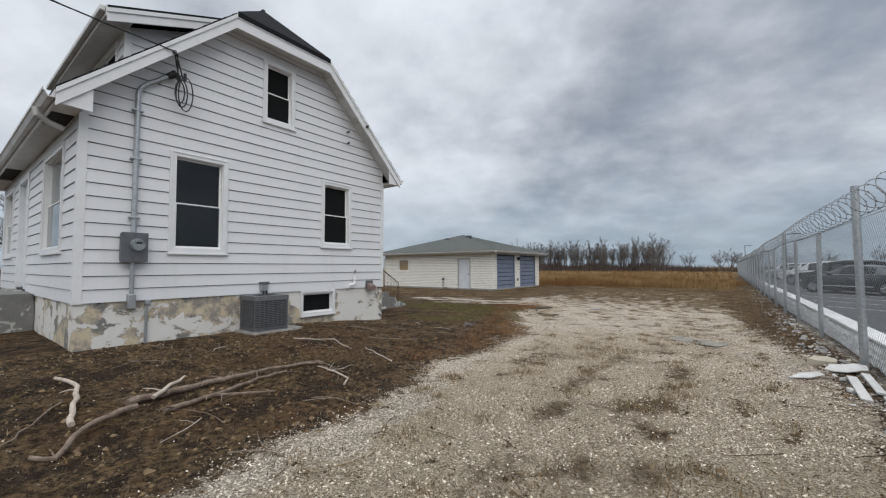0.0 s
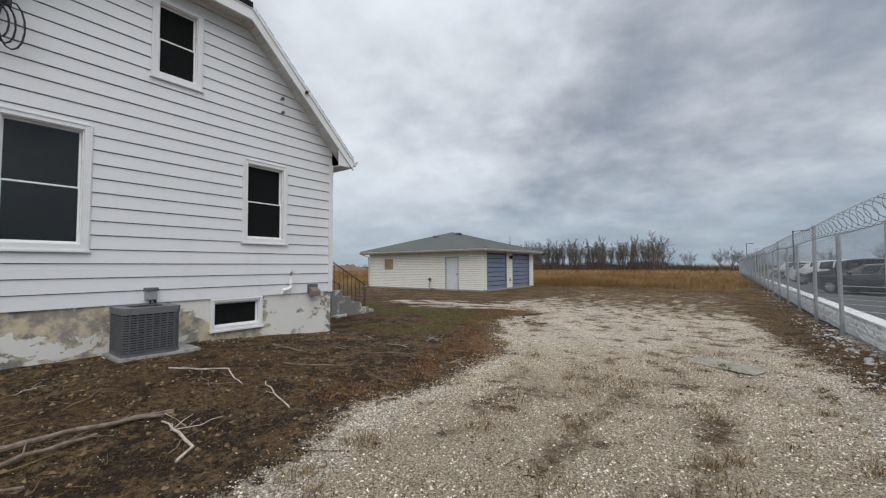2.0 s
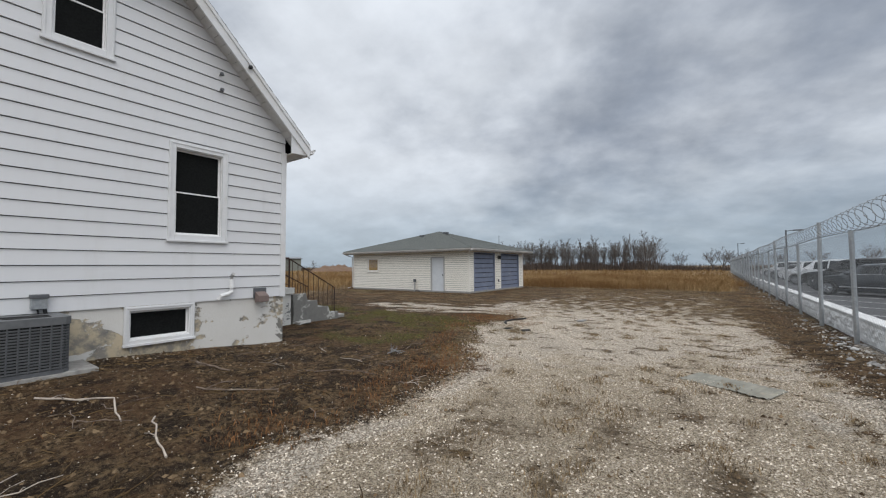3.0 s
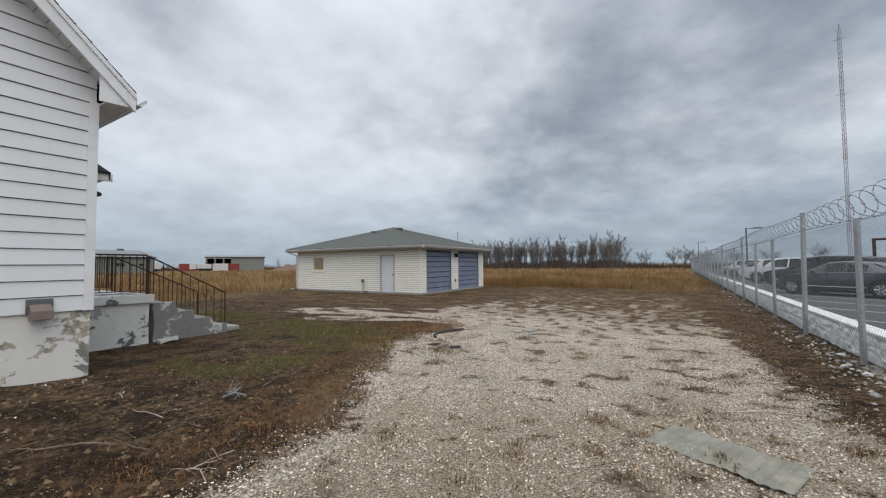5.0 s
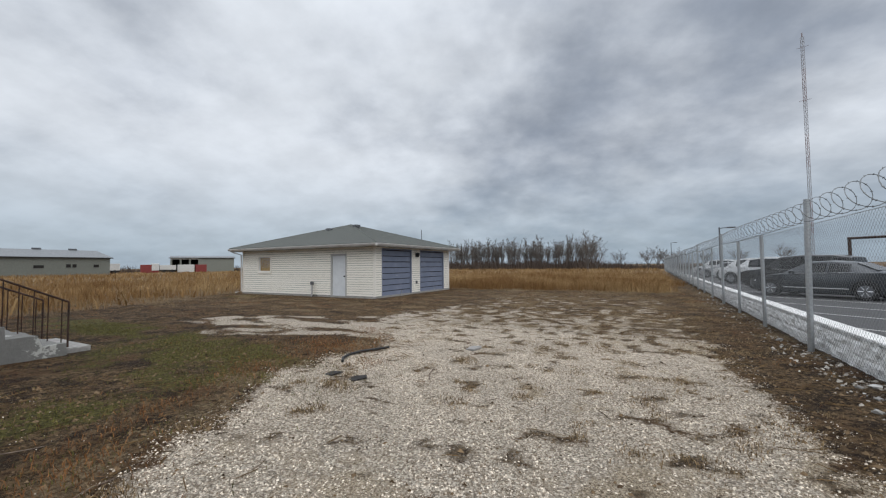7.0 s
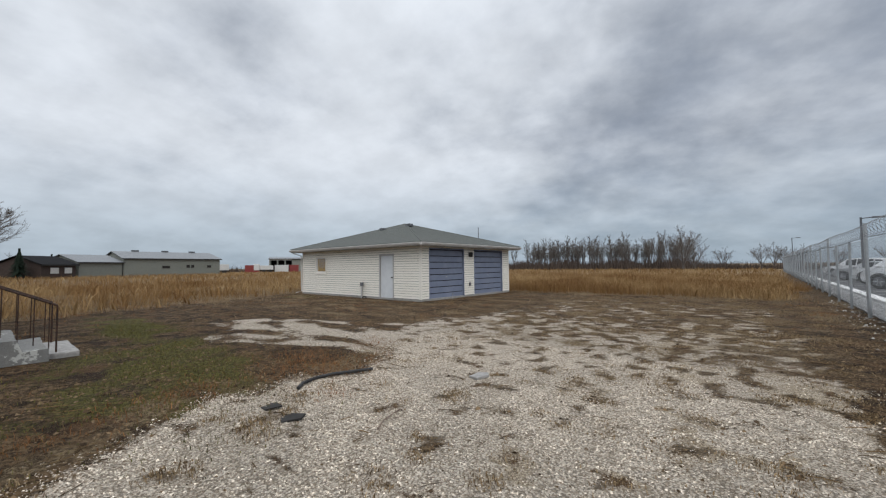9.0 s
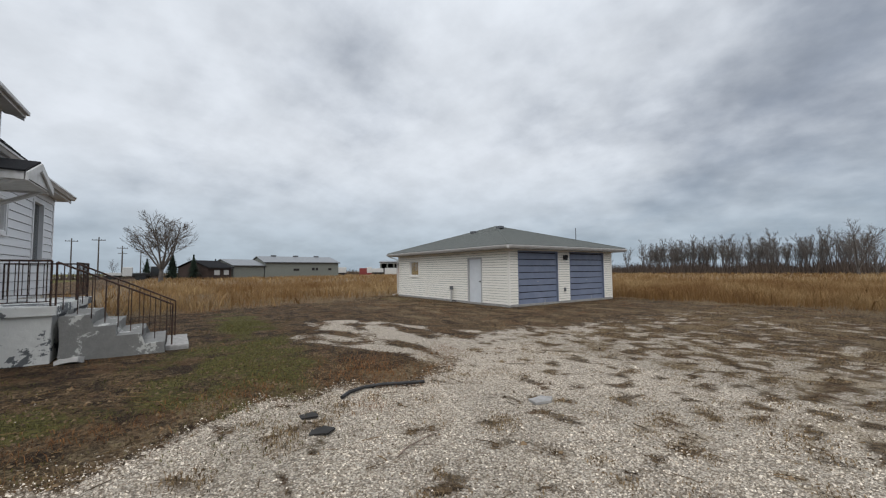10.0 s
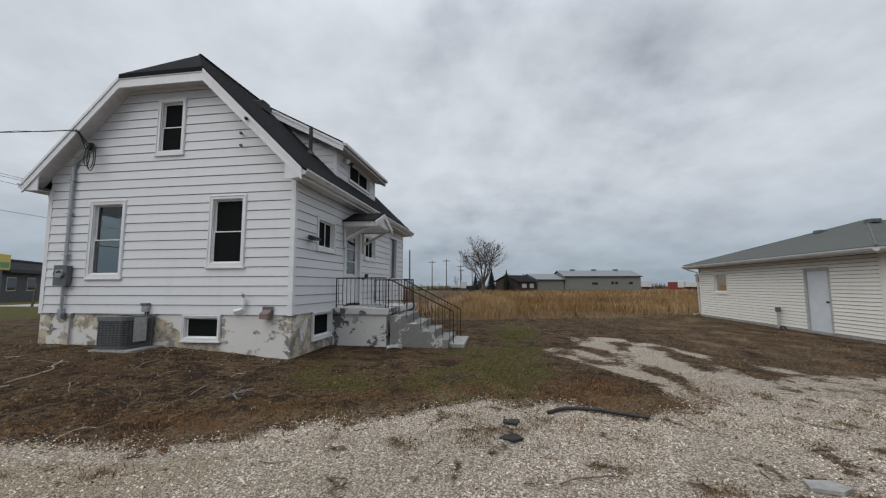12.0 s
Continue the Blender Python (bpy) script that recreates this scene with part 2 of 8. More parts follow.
def step_concrete():
    """Weathered grey concrete steps with remnants of white paint."""
    k = Mat("weathered_steps", (0.3, 0.3, 0.3), 0.9)
    e = k.noise(2.4, 8, 0.72, None, 0.3)
    c = k.mix(k.noise(9, 7, 0.75), (0.125, 0.125, 0.12), (0.27, 0.265, 0.25))
    c = k.mix(k.step(e, 0.565, 0.595), c, (0.50, 0.50, 0.47))
    k.color(c)
    return k.relief(k.noise(26, 6, 0.75), 0.8, 0.02).m


MAT_STEP = step_concrete()
MAT_WIRE = speckled("dull_fence_wire", (0.20, 0.21, 0.215), (0.15, 0.155, 0.16), 30, 0.55, 0.6)


def white_rock():
    k = Mat("white_rock_face", (0.6, 0.6, 0.6), 0.9)
    v = k.voronoi(9, "Distance")
    k.color(k.mix(k.step(k.noise(7, 6, 0.7), 0.45, 0.68), (0.82, 0.82, 0.81), (0.66, 0.65, 0.64)))
    return k.relief(k.calc("ADD", v, k.noise(25, 5, 0.7)), 0.7, 0.03).m


MAT_ROCKFACE = white_rock()


def ground_cover():
    """Gravel, bare earth, moss, dead grass and dirt, laid out by the masks of the ground sheet (red gravel, green moss, blue dead grass; alpha dirt)."""
    k = Mat("ground_cover", (0.1, 0.1, 0.1), 0.95, 0, 0.2)
    red, green, blue = k.attr("cover")[:3]
    node = k.nt.nodes.new("ShaderNodeAttribute")
    node.attribute_name = "cover"
    soil = node.outputs["Alpha"]
    fine = k.noise(9, 8, 0.75)
    mid = k.noise(2.2, 6, 0.65)
    grit = k.noise(55, 4, 0.8)
    straw = k.noise(38, 6, 0.85, None, 1.6)
    # earth: dark loam, paler dry crust, scraps of straw
    earth = k.mix(k.step(k.noise(14, 9, 0.82), 0.42, 0.58), (0.024, 0.014, 0.007), (0.215, 0.140, 0.073))
    earth = k.mix(k.step(k.noise(0.8, 6, 0.65), 0.46, 0.62, 0, 0.6), earth, (0.105, 0.050, 0.022))
    earth = k.mix(k.step(mid, 0.47, 0.56, 0, 0.8), earth, (0.018, 0.010, 0.006))
    earth = k.mix(k.step(straw, 0.55, 0.64, 0, 0.8), earth, (0.40, 0.295, 0.180))
    # moss and dead grass
    moss = k.mix(k.step(k.noise(20, 6, 0.8), 0.38, 0.62), (0.038, 0.036, 0.011), (0.175, 0.155, 0.046))
    dead = k.mix(k.step(k.noise(26, 6, 0.8), 0.38, 0.62), (0.085, 0.056, 0.030), (0.35, 0.262, 0.155))
    dead = k.mix(k.step(k.noise(1.3, 5, 0.6), 0.50, 0.66, 0, 0.6), dead, (0.16, 0.083, 0.040))
    # gravel: pale crushed limestone in grey-brown fines
    cell = k.nt.nodes.new("ShaderNodeSeparateColor")
    k.link(k.voronoi(58, "Color"), cell.inputs[0])
    edge = k.voronoi(58, "Distance")
    stone = k.mix(cell.outputs[0], (0.47, 0.385, 0.290), (0.97, 0.870, 0.745))
    stone = k.mix(k.step(edge, 0.44, 0.74, 0, 0.65), stone, (0.17, 0.125, 0.08))
    stone = k.mix(k.step(cell.outputs[1], 0.78, 0.84, 0, 0.7), stone, (0.21, 0.175, 0.135))
    dusty = k.mix(k.step(grit, 0.43, 0.57), (0.160, 0.112, 0.066), (0.72, 0.595, 0.43))
    dusty = k.mix(k.step(k.noise(120, 3, 0.8), 0.56, 0.64, 0, 0.7), dusty, (0.85, 0.755, 0.615))
    # the drive's mouth is dustier than its middle
    split = k.nt.nodes.new("ShaderNodeSeparateXYZ")
    k.link(k.pos, split.inputs[0])
    mouth = k.step(split.outputs[1], 7.0, 10.5, 0.16, -0.11)
    dust = k.calc("ADD", k.calc("MULTIPLY", k.noise(0.7, 5, 0.6), 0.7), k.calc("MULTIPLY", k.noise(4.5, 6, 0.7), 0.3))
    # no dust where the soil mask is below nought: the clean stones along the edge
    mouth = k.calc("ADD", mouth, k.step(split.outputs[0], -3.6, -0.8, 0, 0.13))
    dust = k.calc("ADD", k.calc("ADD", dust, mouth), k.calc("MULTIPLY", k.calc("MINIMUM", soil, 0.0), 0.8))
    stone = k.mix(k.step(dust, 0.45, 0.58, 0, 0.85), stone, dusty)
    wob = k.calc("ADD", k.calc("MULTIPLY", k.calc("SUBTRACT", fine, 0.5), 1.7), k.calc("MULTIPLY", k.calc("SUBTRACT", mid, 0.5), 0.9))
    wob = k.calc("ADD", wob, k.calc("MULTIPLY", k.calc("SUBTRACT", grit, 0.5), 1.0))
    # brown dirt trodden into the gravel
    dirt = k.mix(k.step(k.noise(30, 7, 0.85), 0.42, 0.58), (0.040, 0.026, 0.014), (0.235, 0.165, 0.095))
    stone = k.mix(k.step(k.calc("ADD", soil, wob), 0.30, 0.80, 0, 0.9), stone, dirt)
    g_r = k.step(k.calc("ADD", red, wob), 0.34, 0.62)
    g_g = k.step(k.calc("ADD", green, wob), 0.24, 0.60)
    g_b = k.step(k.calc("ADD", blue, wob), 0.40, 0.80)
    c = k.mix(g_g, earth, moss)
    c = k.mix(g_r, c, stone)
    c = k.mix(g_b, c, dead)
    k.color(c)
    h = k.calc("ADD", k.calc("MULTIPLY", edge, 0.6), k.calc("ADD", k.calc("MULTIPLY", grit, 1.3), k.calc("MULTIPLY", fine, 1.8)))
    return k.relief(h, 1.0, 0.045).m


MAT_GROUND = ground_cover()


def tinted(name, a, b, rough=0.9):
    """Colour that differs from piece to piece in one joined mesh."""
    k = Mat(name, a, rough, 0, 0.2)
    k.color(k.mix(k.island(), a, b))
    return k.m


def field_grass():
    """Dry field grass: rusty and straw-coloured stands, each blade a little different."""
    k = Mat("dry_field_grass", (0.3, 0.2, 0.1), 0.9, 0, 0.2)
    stand = k.step(k.noise(0.16, 5, 0.65), 0.45, 0.66)
    rust = k.mix(k.island(), (0.13, 0.068, 0.026), (0.27, 0.155, 0.062))
    straw = k.mix(k.island(), (0.26, 0.165, 0.072), (0.50, 0.365, 0.19))
    return k.color(k.mix(stand, rust, straw)).m


MAT_FIELD = field_grass()
MAT_TUFT = tinted("dead_tuft_grass", (0.070, 0.046, 0.026), (0.38, 0.275, 0.155))
MAT_WEED = tinted("rusty_weed", (0.110, 0.046, 0.018), (0.33, 0.160, 0.064))
MAT_MOSS = tinted("short_green_grass", (0.040, 0.040, 0.011), (0.180, 0.162, 0.048))
MAT_STONES = tinted("crushed_limestone", (0.13, 0.096, 0.064), (0.92, 0.815, 0.680))
MAT_LITTER = tinted("leaf_litter", (0.028, 0.017, 0.008), (0.185, 0.118, 0.054))
MAT_TWIGS = tinted("bare_twigs", (0.095, 0.082, 0.073), (0.170, 0.147, 0.130))
MAT_NEEDLES = tinted("dark_conifer", (0.010, 0.018, 0.012), (0.025, 0.038, 0.024))


def plain(name, color, rough=0.5, metal=0.0):
    a = tuple(min(1, 1.06 * v) for v in color)
    b = tuple(0.88 * v for v in color)
    return speckled(name, a, b, 5, rough, metal, bump=0.05)

# ---- building helpers ----


def mesh_object(name, bm, material, parent=None, label="", smooth=False):
    data = bpy.data.meshes.new(name)
    bm.normal_update()
    bm.to_mesh(data)
    bm.free()
    if material:
        data.materials.append(material)
    if smooth:
        for p in data.polygons:
            p.use_smooth = True
    ob = new(name, data)
    if parent:
        ob.parent = parent
    return tagged(ob, label)


def part(name, bm, material, parent, label="", smooth=False):
    return mesh_object(name, bm, material, parent, label, smooth)


def thing(name, label, category, group="", kind="", at=(0, 0, 0)):
    ob = new(name)
    ob.location = at
    return tagged(ob, label, category, group, kind)


def box(bm, x0, x1, y0, y1, z0, z1, bevel=0.0):
    r = bmesh.ops.create_cube(bm, size=1.0)
    for v in r["verts"]:
        v.co = Vector((x0 + (v.co.x + 0.5) * (x1 - x0), y0 + (v.co.y + 0.5) * (y1 - y0), z0 + (v.co.z + 0.5) * (z1 - z0)))
    if bevel:
        edges = list({e for v in r["verts"] for e in v.link_edges})
        bmesh.ops.bevel(bm, geom=edges, offset=bevel, segments=2, affect="EDGES", profile=0.5)
    return bm


def boxed(*a, bevel=0.0):
    return box(bmesh.new(), *a, bevel=bevel)


def tube(bm, points, radius, sides=8, ends=True):
    """A round tube along points; radius: one number, or one for each point."""
    pts = [Vector(p) for p in points]
    rad = radius if isinstance(radius, (list, tuple)) else [radius] * len(pts)
    rings = []
    ref = Vector((0.31, 0.17, 0.93)).normalized()
    for i, p in enumerate(pts):
        d = (pts[min(i + 1, len(pts) - 1)] - pts[max(i - 1, 0)]).normalized()
        u = d.cross(ref)
        if u.length < 0.05:
            u = d.cross(Vector((1, 0, 0)))
        u.normalize()
        w = d.cross(u)
        rings.append([bm.verts.new(p + rad[i] * (math.cos(a) * u + math.sin(a) * w)) for a in (2 * math.pi * k / sides for k in range(sides))])
    for a, b in zip(rings, rings[1:]):
        for k in range(sides):
            bm.faces.new((a[k], a[(k + 1) % sides], b[(k + 1) % sides], b[k]))
    if ends:
        bm.faces.new(rings[0][::-1])
        bm.faces.new(rings[-1])
    return bm


def tubed(points, radius, sides=8):
    bm = tube(bmesh.new(), points, radius, sides)
    bmesh.ops.recalc_face_normals(bm, faces=bm.faces)
    return bm


def prism(bm, loop, shift):
    """A solid between a flat loop of points and the same loop moved by shift."""
    s = Vector(shift)
    a = [bm.verts.new(Vector(p)) for p in loop]
    b = [bm.verts.new(Vector(p) + s) for p in loop]
    n = len(a)
    fs = [bm.faces.new(a[::-1]), bm.faces.new(b)]
    for i in range(n):
        fs.append(bm.faces.new((a[i], a[(i + 1) % n], b[(i + 1) % n], b[i])))
    return fs


def solid(loops, shift):
    bm = bmesh.new()
    for l in loops:
        prism(bm, l, shift)
    bmesh.ops.recalc_face_normals(bm, faces=bm.faces)
    return bm


def smooth01(a, b, v):
    t = min(max((v - a) / (b - a), 0.0), 1.0)
    return t * t * (3 - 2 * t)


def lerp_rows(rows, v):
    """Piecewise linear through rows of (key, value)."""
    if v <= rows[0][0]:
        return rows[0][1]
    for (a, p), (b, q) in zip(rows, rows[1:]):
        if v <= b:
            return p + (q - p) * (v - a) / (b - a)
    return rows[-1][1]


def raw_mesh(name, verts, faces, material, parent=None, label="", smooth=False):
    data = bpy.data.meshes.new(name)
    data.from_pydata(verts, [], faces)
    data.materials.append(material)
    if smooth:
        for p in data.polygons:
            p.use_smooth = True
    data.update()
    ob = new(name, data)
    if parent:
        ob.parent = parent
    return tagged(ob, label)


# ---- ground ----
LEFT_EDGE = [(-4, -2.9), (1.5, -2.95), (3.1, -3.02), (3.8, -3.2), (4.35, -3.36), (5.1, -3.52), (5.84, -3.2), (6.6, -3.45), (7.9, -3.6), (9.3, -4.4), (9.9, -4.54), (10.4, -4.88), (11, -5.3), (11.4, -5.1), (12, -5.2), (12.7, -4.9), (13.3, -5.2), (14, -5.6), (15, -6.6), (16, -7.6), (17.6, -8.0), (20, -7.2)]
RIGHT_EDGE = [(0, 0.9), (7.6, 0.95), (8.6, 0.72), (10.5, 0.38), (13.4, 0.08), (19, -0.22), (28, -0.5)]
# the spur of pale gravel towards the back of the house: its near and far edges along x
SPUR_NEAR = [(-12.2, 13.2), (-10.4, 12.9), (-9.3, 11.9), (-8.4, 12.3), (-7.5, 12.7), (-6.5, 13.5), (-5.4, 13.4), (-4.5, 13.5)]
SPUR_FAR = [(-12.2, 13.6), (-11.5, 14.9), (-9.0, 15.9), (-8.0, 16.5), (-6.4, 16.4), (-4.5, 16.4)]


RUT = [(0, 0.22), (5.5, -0.17), (9, 0.15), (14, -0.6), (20, -1.6)]


def ground_z(x, y):
    rise = lerp_rows([(-6, 0.32), (4.6, 0.30), (7.2, 0.12), (12, 0.07), (16, 0.0)], y)
    z = rise * smooth01(-3.0, -6.6, x) * (1 - smooth01(-18, -26, x))
    z += lerp_rows([(0, 0.12), (10, 0.13), (13.5, 0.05), (17, 0.0)], y) * smooth01(0.2, 1.2, x) * (1 - smooth01(1.5, 2.2, x))
    if x < 2 and -30 < x and -4 < y < 40:
        z += 0.020 * noise.noise(Vector((x * 1.1, y * 1.1, 0))) + 0.011 * noise.noise(Vector((x * 4.3, y * 4.3, 5)))
        # shallow wheel ruts of the drive
        for rut in (-1.35, -0.40):
            d = x - (rut + lerp_rows(RUT, y))
            z -= 0.016 * math.exp(-(d / 0.16) ** 2) * (1 - smooth01(17, 22, y))
    return z


def clumps(x, y):
    """Where dead tufts and dirt break up the gravel: 0 to 1."""
    le, re = lerp_rows(LEFT_EDGE, y), lerp_rows(RIGHT_EDGE, y)
    n = noise.noise(Vector((x * 3.1, y * 3.1, 40))) + 0.5 * noise.noise(Vector((x * 7.5, y * 7.0, 41)))
    much = -0.10 + 0.13 * smooth01(8.5, 14, y + 0.7 * (x + 2.5)) + 0.26 * smooth01(13.5, 19.5, y + 0.3 * (x + 3))
    much += 0.05 * smooth01(-1.9, -0.6, x)
    for rut in (-1.35, -0.40):
        d = x - (rut + lerp_rows(RUT, y))
        much += 0.06 * math.exp(-(d / 0.22) ** 2) * (1 - smooth01(10, 15, y))
    return smooth01(0.62 - much, 0.95 - much, n + 0.5) if le - 0.3 < x < re + 0.3 else 0.0


def cover(x, y):
    """Shares of gravel, moss and dead grass at a place."""
    n1 = noise.noise(Vector((x * 0.45, y * 0.45, 11)))
    n2 = noise.noise(Vector((x * 1.3, y * 1.3, 3)))
    n3 = noise.noise(Vector((x * 0.9, y * 1.6, 7)))
    le, re = lerp_rows(LEFT_EDGE, y), lerp_rows(RIGHT_EDGE, y)
    le += 0.05 + 0.10 * n1 + 0.14 * n2
    re += 0.06 + 0.12 * n1 + 0.14 * n2
    g = min(smooth01(le - 0.45, le + 0.45, x), 1 - smooth01(re - 0.35, re + 0.45, x))
    g *= 1 - 0.46 * smooth01(16.0, 21, y + 2.2 * n1 - 0.38 * (x + 4.0)) - 0.40 * smooth01(23, 28, y)
    g += 0.5 * n2 * smooth01(14, 18, y) * (g > 0.05)
    if -12.8 < x < -4.3 and 11 < y < 17.5:
        near, far = lerp_rows(SPUR_NEAR, x) + 0.35 * n2, lerp_rows(SPUR_FAR, x) + 0.5 * n2
        spur = smooth01(near - 0.12, near + 0.3, y) * (1 - smooth01(far - 0.5, far + 0.2, y)) * smooth01(-12.7, -11.8, x)
        streak = noise.noise(Vector((x * 0.55, y * 1.7, 17)))
        g = max(g, spur * (0.66 + 1.25 * streak + 0.9 * n2))
    cl = clumps(x, y)
    g *= 1 - 0.55 * cl
    if x > 1.0:
        g = max(g, 0.5 * smooth01(1.15, 1.4, x) * (1 - smooth01(1.5, 1.8, x)) * (1 - smooth01(12, 16, y)))
    moss = 0.0
    for cx, cy, rx, ry, much in ((-7.0, 10.9, 1.8, 0.9, 1.75), (-8.6, 11.6, 1.5, 0.5, 1.1), (-12.6, 11.6, 2.4, 0.6, 1.5), (-5.4, 8.9, 0.9, 0.7, 0.75), (-9.0, -1.2, 1.2, 0.8, 0.6), (-19.0, 19.8, 2.5, 0.8, 0.62), (-6.6, 8.2, 1.1, 0.5, 0.6)):
        moss = max(moss, much * math.exp(-(((x - cx) / rx) ** 2 + ((y - cy) / ry) ** 2)))
    moss *= 0.85 + 1.6 * n2 + 0.8 * n3
    if x < -12 and y < -6:
        moss = 0.8
    edge = math.exp(-((x - le + 0.50) / 0.50) ** 2) * smooth01(5.5, 8, y) * (1 - smooth01(13.5, 15, y))
    dead = edge * (0.62 + 0.9 * n2)
    dead = max(dead, 0.30 * cl * (0.65 + 1.1 * noise.noise(Vector((x * 2.3, y * 2.3, 51)))))
    dead = max(dead, (0.42 + 0.6 * n3) * smooth01(13.5, 17, y))
    dead = max(dead, (0.06 + 0.5 * n3 + 0.3 * n2) * smooth01(4.5, 8, y) * smooth01(le + 0.2, le - 0.4, x) * 0.9)
    if field_share(x, y) > 0:
        dead, g, moss = max(dead, 0.8 * field_share(x, y)), g * 0.2, 0.0
    return max(g, 0.0), max(moss, 0.0), max(dead, 0.0), dirt_share(x, y)


def dirt_share(x, y):
    """Brown dirt trodden into the gravel: the wheel ruts, their middle and the worn patches."""
    n1 = noise.noise(Vector((x * 0.55, y * 0.4, 91)))
    n2 = noise.noise(Vector((x * 1.9, y * 1.5, 92)))
    d = 0.02 + 0.42 * n1 + 0.36 * n2 + 0.70 * clumps(x, y) * (0.25 + 0.75 * smooth01(8, 11.5, y))
    near = 1 - smooth01(7.5, 12, y)
    for rut, deep in ((-1.35, 0.80), (-0.40, 0.75)):
        off = x - (rut + lerp_rows(RUT, y) + 0.10 * n1)
        d += deep * (1 - smooth01(4.5, 8.5, y)) * math.exp(-(off / 0.15) ** 2) * (0.75 + 1.0 * n2)
    d += 0.30 * near * math.exp(-((x + 0.92) / 0.34) ** 2) * (0.8 + 0.9 * n2)
    d -= 0.75 * math.exp(-((x - lerp_rows(LEFT_EDGE, y) - 0.22) / 0.28) ** 2)
    d -= 0.20 * near * smooth01(-0.1, 0.3, x)
    d += 0.34 * near * smooth01(4.5, 6, y) * (1 - smooth01(-2.4, -1.4, x))
    d -= 0.26 * smooth01(9.8, 11.2, y) * (1 - smooth01(13, 16, y))
    d += 0.20 * smooth01(14, 19, y + 0.4 * (x + 3))
    return max(-0.6, d)


def field_share(x, y):
    """How much of the tall dry grass grows at a place."""
    west = smooth01(0.0, 1.2, -(x + 15.9 + 0.46 * (y - 9.9)) + 0.8 * noise.noise(Vector((x * 0.5, y * 0.5, 1)))) if y > 6 else 0.0
    if x < -17 and 2.5 < y <= 6:
        west = smooth01(2.5, 6, y)
    north = smooth01(28.4, 29.6, y - 0.12 * (x + 5) + 1.1 * noise.noise(Vector((x * 0.4, y * 0.4, 2)))) * (1 - smooth01(-0.7, 0.7, x - 0.008 * y + 0.9 * noise.noise(Vector((x * 0.7, y * 0.5, 9)))))
    if -21.5 < x < -11 and 20 < y < 29:
        west = 0.0
    return max(west, north)


def spread(lo, hi, step, far, grow=1.22):
    """Even steps from lo to hi, then ever longer ones out to far on both sides."""
    mid = list(np.arange(lo, hi + step / 2, step))
    out, s = [], step
    v = hi
    while v < far:
        s *= grow
        v += s
        out.append(v)
    back, s, v = [], step, lo
    while v > -far:
        s *= grow
        v -= s
        back.append(v)
    return back[::-1] + mid + out


def build_ground():
    xs, ys = spread(-14.0, 2.6, 0.1, 900), spread(-1.5, 24.0, 0.1, 900)
    nx = len(xs)
    verts = [(x, y, ground_z(x, y)) for y in ys for x in xs]
    faces = [(j * nx + i, j * nx + i + 1, (j + 1) * nx + i + 1, (j + 1) * nx + i) for j in range(len(ys) - 1) for i in range(nx - 1)]
    ob = raw_mesh("ground", verts, faces, MAT_GROUND, smooth=True)
    masks = ob.data.color_attributes.new("cover", "FLOAT_COLOR", "POINT")
    flat = []
    for x, y, z in verts:
        flat.extend(cover(x, y))
    masks.data.foreach_set("color", flat)
    return tagged(ob, "bare brown earth with a pale gravel drive and dead grass", "ground", kind="structure")


build_ground()

# ---- house ----
GX, FX = -7.18, -15.72      # gable walls
FY, BY = 1.28, 7.14         # front and back walls
RY = (FY + BY) / 2          # ridge
SILL, EAVE = 0.965, 3.66     # foot of the siding, soffit
SLOPE = 0.98
EDGE = 3.24                 # half width of the roof to its edge
ROOF_Z = 3.82               # top of the roof at its edge
CLIP_Z = 6.02               # where the clipped gable begins
CLIP_Y = EDGE - (CLIP_Z - ROOF_Z) / SLOPE
RIDGE_Z = ROOF_Z + EDGE * SLOPE
OVER = 0.35
house = thing("house", "white sided one-and-a-half storey house with clipped gable, peeling foundation", "house", at=(-11.4, 4.2, 0))
house_inv = Matrix.Translation((11.4, -4.2, 0))


def in_house(ob):
    ob.matrix_parent_inverse = house_inv
    return ob


def roof_top(y):
    return ROOF_Z + (EDGE - abs(y - RY)) * SLOPE


class WallFrame:
    """A wall's own frame: u along it, z up, n outwards."""

    def __init__(self, axis, at, sign):
        self.axis, self.at, self.sign = axis, at, sign

    def p(self, u, z, n):
        d = self.at + self.sign * n
        return Vector((d, u, z)) if self.axis == "x" else Vector((u, d, z))

    def box(self, bm, u0, u1, z0, z1, n0, n1, bevel=0.0):
        a, b = self.p(u0, z0, n0), self.p(u1, z1, n1)
        return box(bm, min(a.x, b.x), max(a.x, b.x), min(a.y, b.y), max(a.y, b.y), z0, z1, bevel)


def slabs(za, zb, left, right, kinks, openings):
    """Pieces (z0, z1, left at z0, right at z0, left at z1, right at z1) of a wall between two heights, with openings (u0, u1, z0, z1) left out."""
    cuts = {za, zb}
    for o in openings:
        cuts |= {z for z in o[2:4] if za < z < zb}
    cuts |= {z for z in kinks if za < z < zb}
    cuts = sorted(cuts)
    for z0, z1 in zip(cuts, cuts[1:]):
        spans = [(None, None)]
        zm = (z0 + z1) / 2
        for u0, u1 in sorted((o[0], o[1]) for o in openings if o[2] < zm < o[3]):
            last = spans.pop()
            spans += [(last[0], u0), (u1, None)]
        for a, b in spans:
            l0, l1 = (left(z0), left(z1)) if a is None else (a, a)
            r0, r1 = (right(z0), right(z1)) if b is None else (b, b)
            if r0 - l0 > 0.005 or r1 - l1 > 0.005:
                yield z0, z1, l0, max(r0, l0), l1, max(r1, l1)


